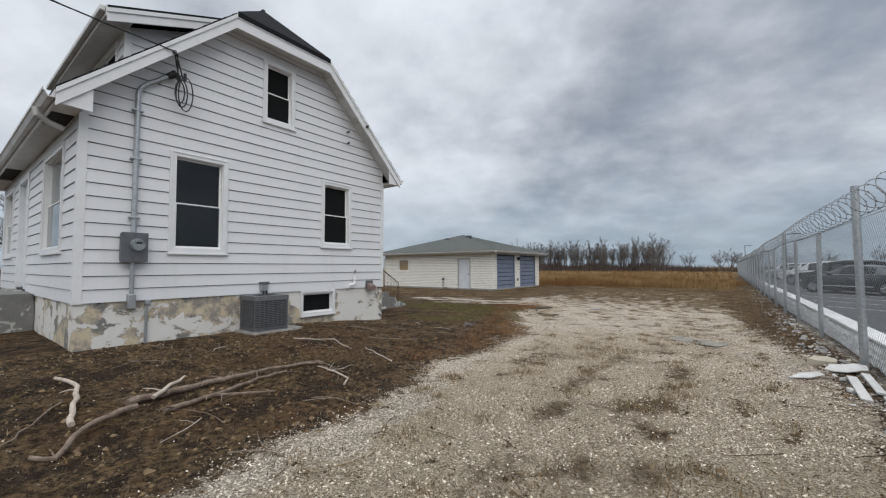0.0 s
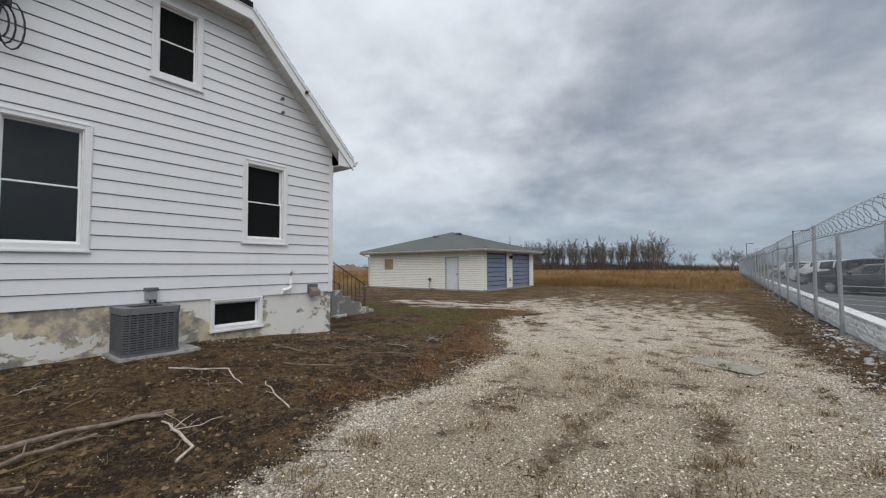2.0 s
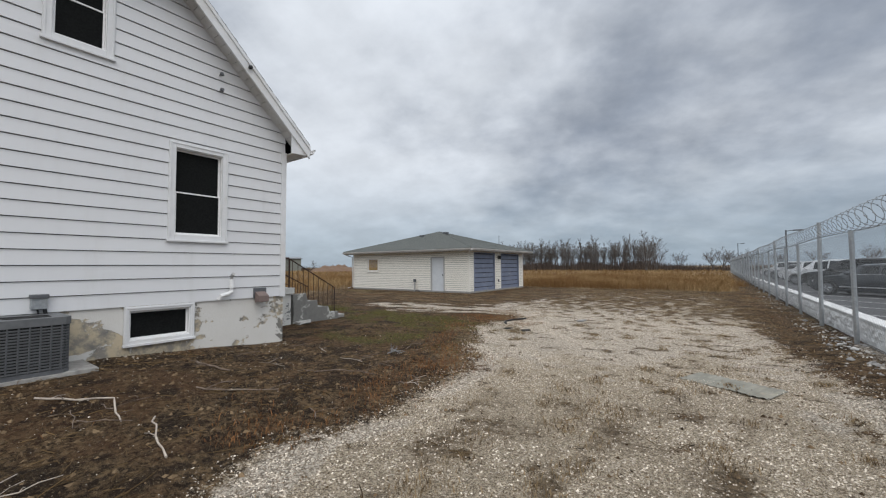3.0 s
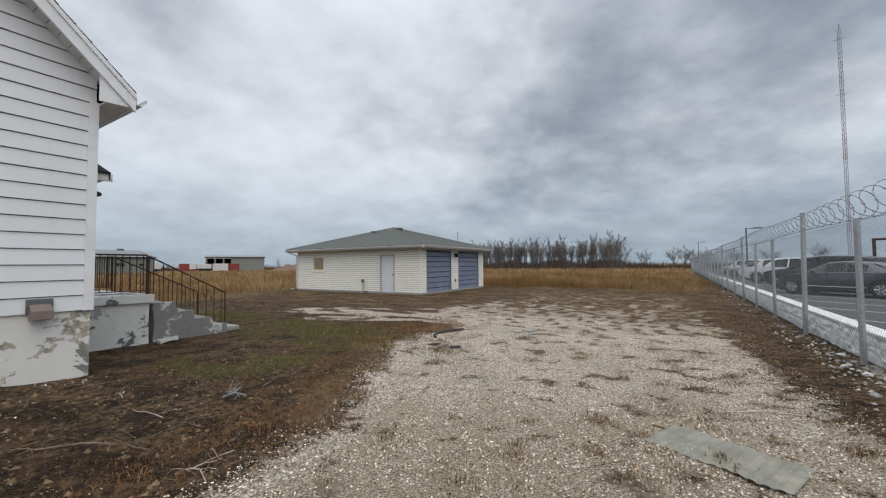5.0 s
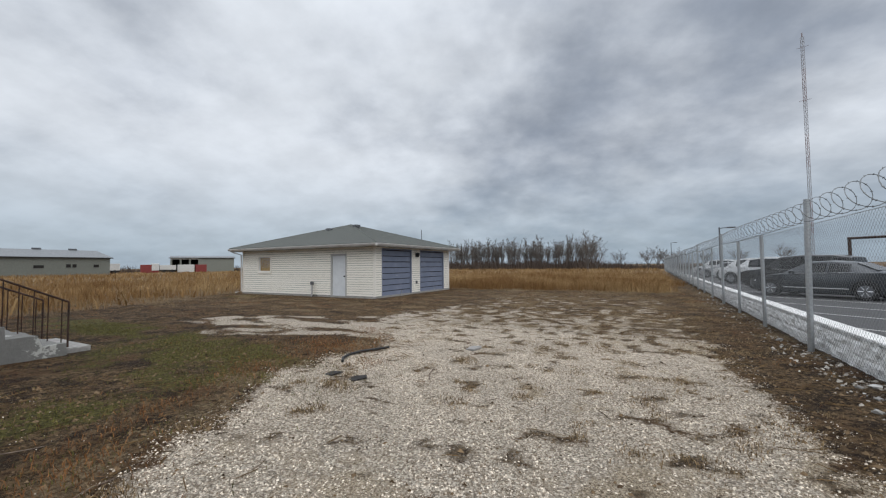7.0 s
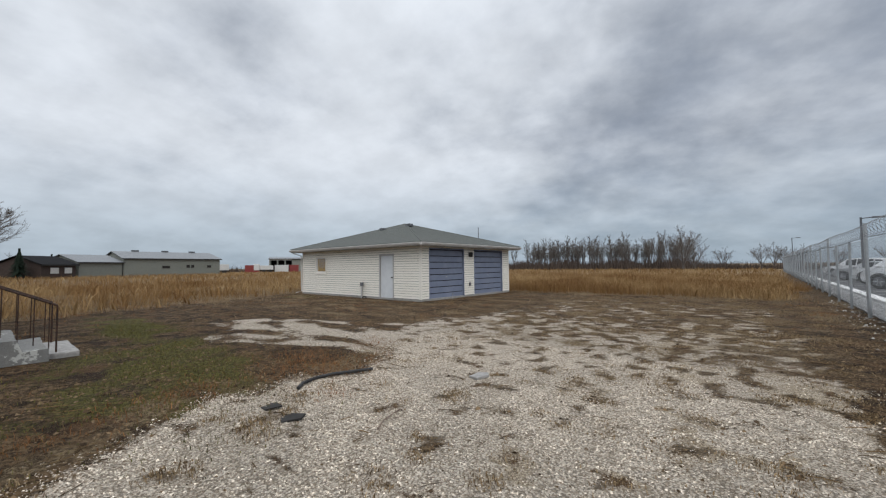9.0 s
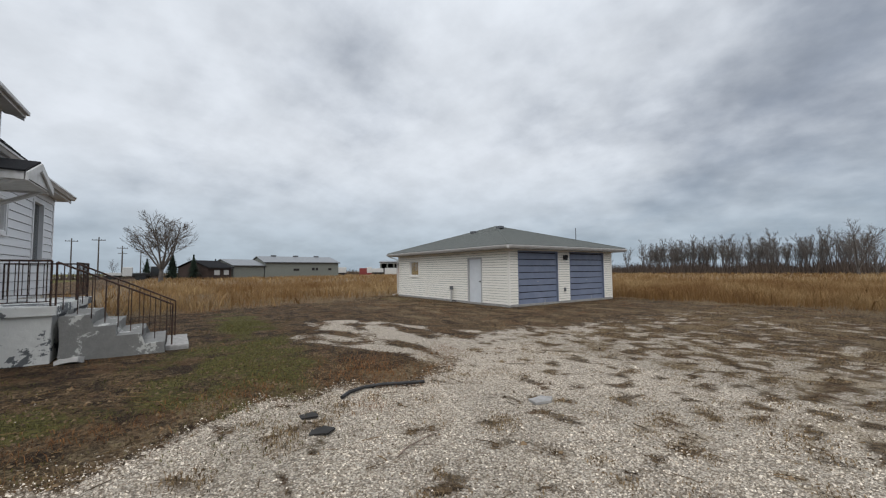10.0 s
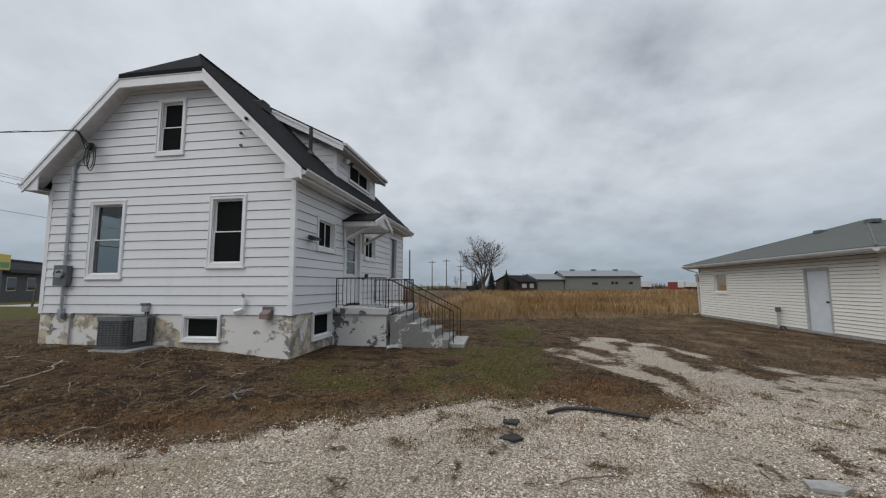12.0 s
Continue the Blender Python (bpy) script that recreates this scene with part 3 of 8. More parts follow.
def wall_core(name, fr, z0, z1, left, right, kinks, openings, thick, material, parent, label=""):
    bm = bmesh.new()
    for a, b, l0, r0, l1, r1 in slabs(z0, z1, left, right, kinks, openings):
        loop = [fr.p(l0, a, -thick), fr.p(r0, a, -thick), fr.p(r1, b, -thick), fr.p(l1, b, -thick)]
        prism(bm, loop, fr.p(0, 0, thick) - fr.p(0, 0, 0))
    bmesh.ops.remove_doubles(bm, verts=bm.verts, dist=1e-5)
    bmesh.ops.recalc_face_normals(bm, faces=bm.faces)
    return part(name, bm, material, parent, label)


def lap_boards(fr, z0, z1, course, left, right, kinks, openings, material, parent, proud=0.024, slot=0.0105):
    """Lapped boards, one object each: a board leans out to its lower edge, over a narrow slot where the dark core
    stands in for the shadow line.
    """
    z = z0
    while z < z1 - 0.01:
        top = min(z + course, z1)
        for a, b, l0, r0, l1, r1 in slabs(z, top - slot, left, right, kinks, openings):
            bm = bmesh.new()
            na, nb = (0.006 + (proud - 0.006) * (1 - (k - z) / course) for k in (a, b))
            q = [fr.p(l0, a, 0.001), fr.p(r0, a, 0.001), fr.p(r1, b, 0.001), fr.p(l1, b, 0.001),
                 fr.p(l0, a, na), fr.p(r0, a, na), fr.p(r1, b, nb), fr.p(l1, b, nb)]
            v = [bm.verts.new(c) for c in q]
            for f in ((4, 5, 6, 7), (0, 1, 5, 4), (3, 2, 6, 7), (0, 3, 7, 4), (1, 2, 6, 5)):
                bm.faces.new([v[i] for i in f])
            bmesh.ops.remove_doubles(bm, verts=bm.verts, dist=1e-5)
            bmesh.ops.recalc_face_normals(bm, faces=bm.faces)
            part("siding_board", bm, material, parent)
        z = top


def corner_post(x, y, sx, sy, z0, z1, parent, material, w=0.075):
    bm = bmesh.new()
    prism(bm, [(x - sx * w, y + sy * 0.026, z0), (x + sx * 0.026, y + sy * 0.026, z0), (x + sx * 0.026, y - sy * w, z0),
               (x, y - sy * w, z0), (x, y, z0), (x - sx * w, y, z0)], (0, 0, z1 - z0))
    bmesh.ops.recalc_face_normals(bm, faces=bm.faces)
    return part("corner_post", bm, material, parent)


def window(fr, u0, u1, z0, z1, parent, trim=0.088, style="hung", label="", name="window", trim_mat=None, glass_mat=None):
    """A window with casing, sill, sashes and panes; u0..z1 is the outside of its casing. Returns its opening."""
    trim_mat = trim_mat or MAT_TRIM
    root = new(name)
    root.parent = parent
    if parent == house:
        root.matrix_parent_inverse = house_inv
    tagged(root, label)
    a, b, c, d = u0 + trim, u1 - trim, z0 + trim, z1 - trim

    def add(nm, rects, mat, n0, n1, bevel=0.004, lab=""):
        bm = bmesh.new()
        for r in rects:
            fr.box(bm, *r, n0, n1, bevel)
        return part(nm, bm, mat, root, lab)
    add("casing", [(u0, a, z0, z1), (b, u1, z0, z1), (a, b, d, z1), (a, b, z0, c)], trim_mat, -0.02, 0.036)
    add("casing_bead", [(u0 + 0.012, u0 + 0.032, z0 + 0.012, z1 - 0.012), (u1 - 0.032, u1 - 0.012, z0 + 0.012, z1 - 0.012), (u0 + 0.032, u1 - 0.032, z1 - 0.032, z1 - 0.012)], trim_mat, 0.036, 0.046, 0.003)
    add("window_sill", [(u0 - 0.012, u1 + 0.012, z0 - 0.022, z0 + 0.012)], trim_mat, 0.0, 0.058, 0.004)
    add("jamb", [(a, a + 0.012, c, d), (b - 0.012, b, c, d), (a + 0.012, b - 0.012, d - 0.012, d), (a + 0.012, b - 0.012, c, c + 0.012)], MAT_VINYL_FRAME, -0.12, 0.012, 0.002)
    a, b, c, d = a + 0.012, b - 0.012, c + 0.012, d - 0.012
    s = 0.022

    def sash(nm, p0, p1, q0, q1, n):
        add(nm, [(p0, p0 + s, q0, q1), (p1 - s, p1, q0, q1), (p0 + s, p1 - s, q1 - s, q1), (p0 + s, p1 - s, q0, q0 + s)], MAT_VINYL_FRAME if style != "dark" else MAT_TRIM_OLD, n - 0.03, n, 0.003)
        bm = bmesh.new()
        fr.box(bm, p0 + s - 0.005, p1 - s + 0.005, q0 + s - 0.005, q1 - s + 0.005, n - 0.018, n - 0.012)
        pane = part("pane", bm, glass_mat or MAT_GLASS, root)
        pane.visible_shadow = False
    if style in ("hung", "dark"):
        m = c + (d - c) * 0.49
        sash("upper_sash", a, b, m - s / 2, d, -0.055)
        sash("lower_sash", a, b, c, m + s / 2, -0.020)
    elif style == "slide":
        m = (a + b) / 2
        sash("sash", a, m + s / 2, c, d, -0.055)
        sash("sash", m - s / 2, b, c, d, -0.020)
    else:
        sash("sash", a, b, c, d, -0.04)
    return root


GABLE, BACK, FRONT, FAR = WallFrame("x", GX, 1), WallFrame("y", BY, 1), WallFrame("y", FY, -1), WallFrame("x", FX, -1)
W_GABLE = [(2.36, 3.27, 1.70, 3.39), (5.25, 6.10, 1.91, 3.41), (3.88, 4.58, 4.33, 5.60)]
W_BASE = (4.77, 5.64, 0.43, 0.96)
W_BACK = [(-9.08, -8.10, 2.33, 3.12), (-12.17, -11.12, 2.31, 3.12)]
W_BACK_BASE = (-8.98, -8.02, 0.36, 0.97)
DOOR_BACK = (-10.78, -9.74, 1.04, 3.06)
SLOT = (-14.75, -13.84, 1.75, 3.36)
W_FRONT = [(-9.75, -8.05, 1.70, 3.42), (-15.4, -13.75, 1.72, 3.42)]
DOOR_FRONT = (-12.7, -11.5, 1.04, 3.36)


def hole(w, t=0.088):
    return (w[0] + t - 0.002, w[1] - t + 0.002, w[2] + t - 0.002, w[3] - t + 0.002)


def gable_left(z):
    return max(FY, RY - EDGE + (z + 0.13 - ROOF_Z) / SLOPE)


def gable_right(z):
    return 2 * RY - gable_left(z)


TOP = CLIP_Z - 0.12
KINK = ROOF_Z - 0.13 + (FY - RY + EDGE) * SLOPE
for fr, l, r, ops in ((GABLE, FY, BY, [hole(W_BASE, 0.06)]), (FAR, FY, BY, []), (BACK, FX + 0.25, GX - 0.25, [hole(W_BACK_BASE, 0.06)]), (FRONT, FX + 0.25, GX - 0.25, [])):
    in_house(wall_core("foundation", WallFrame(fr.axis, fr.at - fr.sign * 0.005, fr.sign), -0.4, SILL, lambda z: l, lambda z: r, (), ops, 0.245, MAT_FOUND, house, "peeling white paint over stained grey and ochre render"))
HOLES = {
    "wall_gable": (GABLE, [hole(w) for w in W_GABLE], W_GABLE),
    "wall_far_gable": (FAR, [], []),
}
for nm, (fr, ops, outs) in HOLES.items():
    core = in_house(wall_core(nm, fr, SILL, TOP, gable_left, gable_right, [KINK], ops, 0.16, MAT_SHADE_CORE, house, "lapped white aluminium siding"))
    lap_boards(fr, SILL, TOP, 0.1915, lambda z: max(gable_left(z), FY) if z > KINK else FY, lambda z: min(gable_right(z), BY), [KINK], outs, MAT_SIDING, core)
for nm, fr, ops, outs in (
        ("wall_back", BACK, [hole(w) for w in W_BACK] + [DOOR_BACK, SLOT], W_BACK + [(DOOR_BACK[0] - 0.1, DOOR_BACK[1] + 0.1, 0.9, DOOR_BACK[3] + 0.1), SLOT]),
        ("wall_front", FRONT, [hole(w) for w in W_FRONT] + [DOOR_FRONT], W_FRONT + [(DOOR_FRONT[0] - 0.1, DOOR_FRONT[1] + 0.1, 0.9, DOOR_FRONT[3] + 0.1)])):
    core = in_house(wall_core(nm, fr, SILL, EAVE + 0.12, lambda z: FX + 0.16, lambda z: GX - 0.16, [], ops, 0.16, MAT_SHADE_CORE, house, "lapped white aluminium siding"))
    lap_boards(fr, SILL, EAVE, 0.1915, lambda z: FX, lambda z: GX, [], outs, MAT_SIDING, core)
for x, sx in ((GX, 1), (FX, -1)):
    for y, sy in ((FY, -1), (BY, 1)):
        in_house(corner_post(x, y, sx, sy, SILL - 0.01, EAVE, house, MAT_TRIM))
in_house(part("floor_deck", boxed(FX + 0.17, GX - 0.17, FY + 0.17, BY - 0.17, 0.98, 1.10), MAT_PLY, house))
# ceiling and partition carry the painted gloom seen through the panes
in_house(part("ceiling_deck", boxed(FX + 0.17, GX - 0.17, FY + 0.17, BY - 0.17, 3.68, 3.78), MAT_UNLIT_ROOM, house))
in_house(part("partition", boxed(-11.42, -11.3, FY + 0.17, BY - 0.17, 1.10, 3.68), MAT_UNLIT_ROOM, house))

# all but the large window get the opaque pane with painted room darkness
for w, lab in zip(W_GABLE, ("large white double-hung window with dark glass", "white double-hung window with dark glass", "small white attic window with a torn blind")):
    window(GABLE, *w, house, label=lab, glass_mat=MAT_GLASS if w[1] < 3.5 else MAT_DARK_PANE)
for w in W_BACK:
    window(BACK, *w, house, style="slide", label="small white sliding window, dark inside", glass_mat=MAT_DARK_PANE)
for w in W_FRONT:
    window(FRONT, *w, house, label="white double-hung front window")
window(GABLE, *W_BASE, house, trim=0.06, style="single", label="low white basement window", name="basement_window", glass_mat=MAT_DARK_PANE)
window(BACK, *W_BACK_BASE, house, trim=0.06, style="single", label="low white basement window", name="basement_window", glass_mat=MAT_DARK_PANE)


def roof_slab(loop, name, material, parent, thick=0.10):
    """A roof plane of solid thickness, measured straight down."""
    return part(name, solid([loop], (0, 0, -thick)), material, parent)


X0, X1 = GX + OVER, FX - OVER
HIP = (RIDGE_Z - CLIP_Z) / 0.98


def roof_courses(corner_fn, y_edge, y_top, name, material, parent, thick=0.10, course=0.15):
    """Shingle courses that lap down a slope: corner_fn(y) gives its two x ends, and the height."""
    bm = bmesh.new()
    n = max(1, int(abs(y_top - y_edge) / course))
    for i in range(n):
        ya, yb = y_edge + (y_top - y_edge) * i / n, y_edge + (y_top - y_edge) * (i + 1) / n
        (a0, a1, za), (b0, b1, zb) = corner_fn(ya), corner_fn(yb)
        prism(bm, [(a0, ya, za + 0.016), (a1, ya, za + 0.016), (b1, yb, zb + 0.004), (b0, yb, zb + 0.004)], (0, 0, -thick))
    bmesh.ops.recalc_face_normals(bm, faces=bm.faces)
    ob = part(name, bm, material, parent, "dark charcoal asphalt shingles")
    return tagged(ob, kind="stuff")


def main_ends(y):
    z = roof_top(y)
    k = max(0.0, (z - CLIP_Z) / 0.98)
    return X1 + k, X0 - k, z


for s, nm in ((1, "roof_back"), (-1, "roof_front")):
    in_house(roof_courses(main_ends, RY + s * EDGE, RY, nm, MAT_SHINGLE, house))
for xe, s in ((X0, 1), (X1, -1)):
    loop = [(xe + s * 0.02, RY - CLIP_Y, CLIP_Z + 0.016), (xe + s * 0.02, RY + CLIP_Y, CLIP_Z + 0.016), (xe - s * HIP, RY, RIDGE_Z + 0.016)]
    in_house(roof_slab(loop, "roof_hip", MAT_SHINGLE, house))
in_house(part("ridge_cap", tubed([(X1 + HIP, RY, RIDGE_Z), (X0 - HIP, RY, RIDGE_Z)], 0.05, 6), MAT_SHINGLE, house))

for xe, s in ((X0, 1), (X1, -1)):
    for side in (-1, 1):
        lo, hi = RY + side * EDGE, RY + side * CLIP_Y
        # barge board with a thinner crown strip above it
        for nm, off, deep, x_in, x_out in (("barge_board", 0.075, 0.20, -0.035, 0.0), ("barge_crown", 0.02, 0.075, -0.02, 0.018)):
            loop = [(xe + s * x_in, lo, ROOF_Z - off), (xe + s * x_in, hi, CLIP_Z - off), (xe + s * x_in, hi, CLIP_Z - off - deep), (xe + s * x_in, lo, ROOF_Z - off - deep * 0.9)]
            in_house(part(nm, solid([loop], (s * (x_out - x_in), 0, 0)), MAT_TRIM, house))
        # boxed return at the eave
        wall_y = FY if side < 0 else BY
        loop = [(xe - s * 0.03, lo, 3.62), (xe - s * 0.03, wall_y - side * 0.06, 3.60), (xe - s * 0.03, wall_y - side * 0.06, ROOF_Z - 0.19 + (abs(lo - wall_y) + 0.06) * SLOPE), (xe - s * 0.03, lo, ROOF_Z - 0.19)]
        in_house(part("eave_return", solid([loop], (-s * 0.02, 0, 0)), MAT_TRIM, house))
        # ribbed soffit under the rake, one strip beside the other
        m = 22
        for i in range(m):
            ya, yb = lo + (hi - lo) * i / m, lo + (hi - lo) * (i + 0.93) / m
            za, zb = roof_top(ya) - 0.17, roof_top(yb) - 0.17
            strip = [(xe - s * 0.04, ya, za), (xe - s * 0.04, yb, zb), (xe - s * (OVER - 0.005), yb, zb), (xe - s * (OVER - 0.005), ya, za)]
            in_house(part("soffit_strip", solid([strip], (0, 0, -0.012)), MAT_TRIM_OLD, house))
    for nm, off, deep, x_in, x_out in (("barge_board", 0.075, 0.20, -0.035, 0.0), ("barge_crown", 0.02, 0.075, -0.02, 0.018)):
        a, b = sorted((xe + s * x_in, xe + s * x_out))
        in_house(part(nm, boxed(a, b, RY - CLIP_Y, RY + CLIP_Y, CLIP_Z - off - deep, CLIP_Z - off), MAT_TRIM, house))
    a, b = sorted((xe - s * 0.04, xe - s * (OVER - 0.005)))
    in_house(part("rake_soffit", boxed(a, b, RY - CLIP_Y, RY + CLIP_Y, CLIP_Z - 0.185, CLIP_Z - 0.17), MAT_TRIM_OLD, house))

# eaves: soffit, fascia, gutter
for side, wall_y in ((-1, FY), (1, BY)):
    lo = RY + side * EDGE
    gaps = [(-8.15, -7.35), (-14.2, -12.4)] if side < 0 else []
    spans, x = [], X1
    for g0, g1 in sorted(gaps):
        spans.append((x, g0))
        x = g1
    spans.append((x, X0 - 0.05))
    ya, yb = sorted((lo - side * 0.02, wall_y + side * 0.03))
    for a, b in spans:
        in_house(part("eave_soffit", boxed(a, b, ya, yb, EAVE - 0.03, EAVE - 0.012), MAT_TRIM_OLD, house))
    for a, b in gaps:
        in_house(part("soffit_gap", boxed(a, b, ya, yb, EAVE - 0.010, EAVE + 0.01), MAT_DARK, house, "dark hole where a soffit panel is missing"))
    ya, yb = sorted((lo, lo - side * 0.025))
    in_house(part("fascia", boxed(X1, X0 - 0.045, ya, yb, EAVE - 0.05, ROOF_Z - 0.06), MAT_TRIM, house))
    prof = [(0.0, 0.0), (0.0, -0.11), (0.07, -0.115), (0.105, -0.05), (0.12, -0.045), (0.12, -0.005), (0.112, -0.005), (0.108, -0.04), (0.095, -0.045), (0.064, -0.105), (0.008, -0.10), (0.008, 0.0)]
    loop = [(X0, lo + side * (0.002 + n), ROOF_Z - 0.045 + z) for n, z in prof]
    in_house(part("gutter", solid([loop], (X1 - X0, 0, 0)), MAT_GUTTER, house, "grey weathered aluminium gutter"))


def dormer(side, x_near, x_far, y_wall, z_top):
    """A shed dormer on one slope."""
    s = side
    root = new("dormer")
    root.parent = house
    root.matrix_parent_inverse = house_inv
    tagged(root, "shed dormer with white siding and a dark low-pitched roof")
    z_base = roof_top(y_wall)
    fr = WallFrame("y", y_wall, s)
    win = (x_far + 0.52, x_far + 2.48, z_base + 0.10, z_top - 0.05) if s > 0 else (x_near - 2.3, x_near - 0.45, z_base + 0.20, z_top - 0.08)
    bm = bmesh.new()
    for a, b, l0, r0, l1, r1 in slabs(z_base - 0.15, z_top, lambda z: x_far, lambda z: x_near, (), [hole(win, 0.07)]):
        prism(bm, [fr.p(l0, a, -0.1), fr.p(r0, a, -0.1), fr.p(r1, b, -0.1), fr.p(l1, b, -0.1)], fr.p(0, 0, 0.098) - fr.p(0, 0, 0))
    z = z_base
    while z < z_top - 0.02:
        for a, b, l0, r0, l1, r1 in slabs(z, min(z + 0.2, z_top), lambda q: x_far, lambda q: x_near, (), [win]):
            f = 0.02 * (1 - (a - z) / 0.2) + 0.003
            g = 0.02 * (1 - (b - z) / 0.2) + 0.003
            v = [bm.verts.new(fr.p(*q)) for q in ((l0, a, 0), (r0, a, 0), (r1, b, 0), (l1, b, 0), (l0, a, f), (r0, a, f), (r1, b, g), (l1, b, g))]
            for idx in ((4, 5, 6, 7), (0, 1, 5, 4), (0, 3, 7, 4), (1, 2, 6, 5)):
                bm.faces.new([v[i] for i in idx])
        z += 0.2
    bmesh.ops.recalc_face_normals(bm, faces=bm.faces)
    part("dormer_wall", bm, MAT_SIDING, root)
    pitch = 0.52 if s > 0 else 0.40
    for x, sx in ((x_near, 1), (x_far, -1)):
        bm = bmesh.new()
        z = z_base
        # cheek: lapped boards between the main slope and the dormer's roof
        while z < 6.6:
            t = z + 0.2
            def y_lo(q):
                return y_wall if q < z_base else RY + s * (EDGE - (q - ROOF_Z) / SLOPE)
            def y_hi(q):
                return y_wall if q <= z_top else y_wall - s * (q - z_top) / pitch
            t = min(t, 6.75)
            grid = [z + (t - z) * k / 8 for k in range(9)]
            grid = [q for q in grid if s * (y_hi(q) - y_lo(q)) > 0.004]
            if len(grid) < 2:
                if z > z_top:
                    break
                z += 0.2
                continue
            if z < z_top < t:
                grid = sorted(grid + [z_top])
            pts = [(y_lo(q), q) for q in grid] + [(y_hi(q), q) for q in grid[::-1]]
            outer = [bm.verts.new((x + sx * (0.003 + 0.02 * (1 - (zz - z) / 0.2)), yy, zz)) for yy, zz in pts]
            inner = [bm.verts.new((x - sx * 0.08, yy, zz)) for yy, zz in pts]
            bm.faces.new(outer)
            for i in range(len(pts)):
                j = (i + 1) % len(pts)
                bm.faces.new((outer[i], outer[j], inner[j], inner[i]))
            z += 0.2
        bmesh.ops.recalc_face_normals(bm, faces=bm.faces)
        part("dormer_cheek", bm, MAT_SIDING, root)
        part("corner_post", boxed(*sorted((x - sx * 0.06, x + sx * 0.028)), *sorted((y_wall - s * 0.06, y_wall + s * 0.028)), z_base - 0.06, z_top), MAT_TRIM, root)
    # roof slab, fascia and rake boards
    over, y_e = 0.32, y_wall + s * 0.34
    z_e = z_top + 0.13 - pitch * 0.34
    y_r = RY + s * 0.25
    z_r = z_e + pitch * abs(y_e - y_r)
    loop = [(x_near + over, y_e, z_e + 0.1), (x_far - over, y_e, z_e + 0.1), (x_far - over, y_r, z_r + 0.1), (x_near + over, y_r, z_r + 0.1)]
    part("dormer_roof", solid([loop], (0, 0, -0.05)), MAT_SHINGLE, root)
    for x, sx in ((x_near + over, 1), (x_far - over, -1)):
        for dz, deep, o in ((0.05, 0.07, 0.02), (-0.02, 0.15, 0.0)):
            loop = [(x + sx * o, y_e, z_e + dz), (x + sx * o, y_r, z_r + dz), (x + sx * o, y_r, z_r + dz - deep), (x + sx * o, y_e, z_e + dz - deep)]
            part("rake_board", solid([loop], (-sx * 0.03, 0, 0)), MAT_TRIM, root)
    part("dormer_fascia", boxed(x_far - over, x_near + over, *sorted((y_e, y_e + s * 0.02)), z_e - 0.09, z_e + 0.09), MAT_TRIM_OLD, root)
    part("dormer_gutter", boxed(x_far - over, x_near + over, *sorted((y_e + s * 0.021, y_e + s * 0.10)), z_e - 0.03, z_e + 0.07, bevel=0.02), MAT_GUTTER, root)
    loop = [(x_near + over - 0.03, y_e, z_e - 0.09), (x_far - over + 0.03, y_e, z_e - 0.09), (x_far - over + 0.03, y_wall, z_e - 0.05), (x_near + over - 0.03, y_wall, z_e - 0.05)]
    part("dormer_soffit", solid([loop], (0, 0, 0.015)), MAT_TRIM_OLD, root)
    for x, sx in ((x_near, 1), (x_far, -1)):
        loop = [(x, y_e, z_e - 0.02), (x + sx * over, y_e, z_e - 0.02), (x + sx * over, y_r, z_r - 0.02), (x, y_r, z_r - 0.02)]
        part("rake_soffit", solid([loop], (0, 0, 0.012)), MAT_TRIM_OLD, root)
    return fr, win, root


for side, xn, xf, yw, zt in ((1, -10.32, -13.7, 6.56, 5.50), (-1, -8.32, -12.4, 2.02, 5.71)):
    fr, win, root = dormer(side, xn, xf, yw, zt)
    # dormer panes too are opaque, their inner darkness given by colour
    w = window(fr, *win, root, trim=0.07, style="slide", label="dark dormer window", name="dormer_window", glass_mat=MAT_DARK_PANE)
    # keep the depth at three levels: the window's pieces hang on the dormer itself
    for ch in list(w.children):
        ch.parent = root
    bpy.data.objects.remove(w)
# ---- garage ----
GA = dict(x0=-20.98, x1=-11.67, y0=21.0, y1=28.09)
garage = thing("garage", "low cream-sided double garage with blue roller doors and a hipped roof", "garage", at=(-16.3, 24.5, 0))
garage_inv = Matrix.Translation((16.3, -24.5, 0))


def in_garage(ob):
    ob.matrix_parent_inverse = garage_inv
    return ob


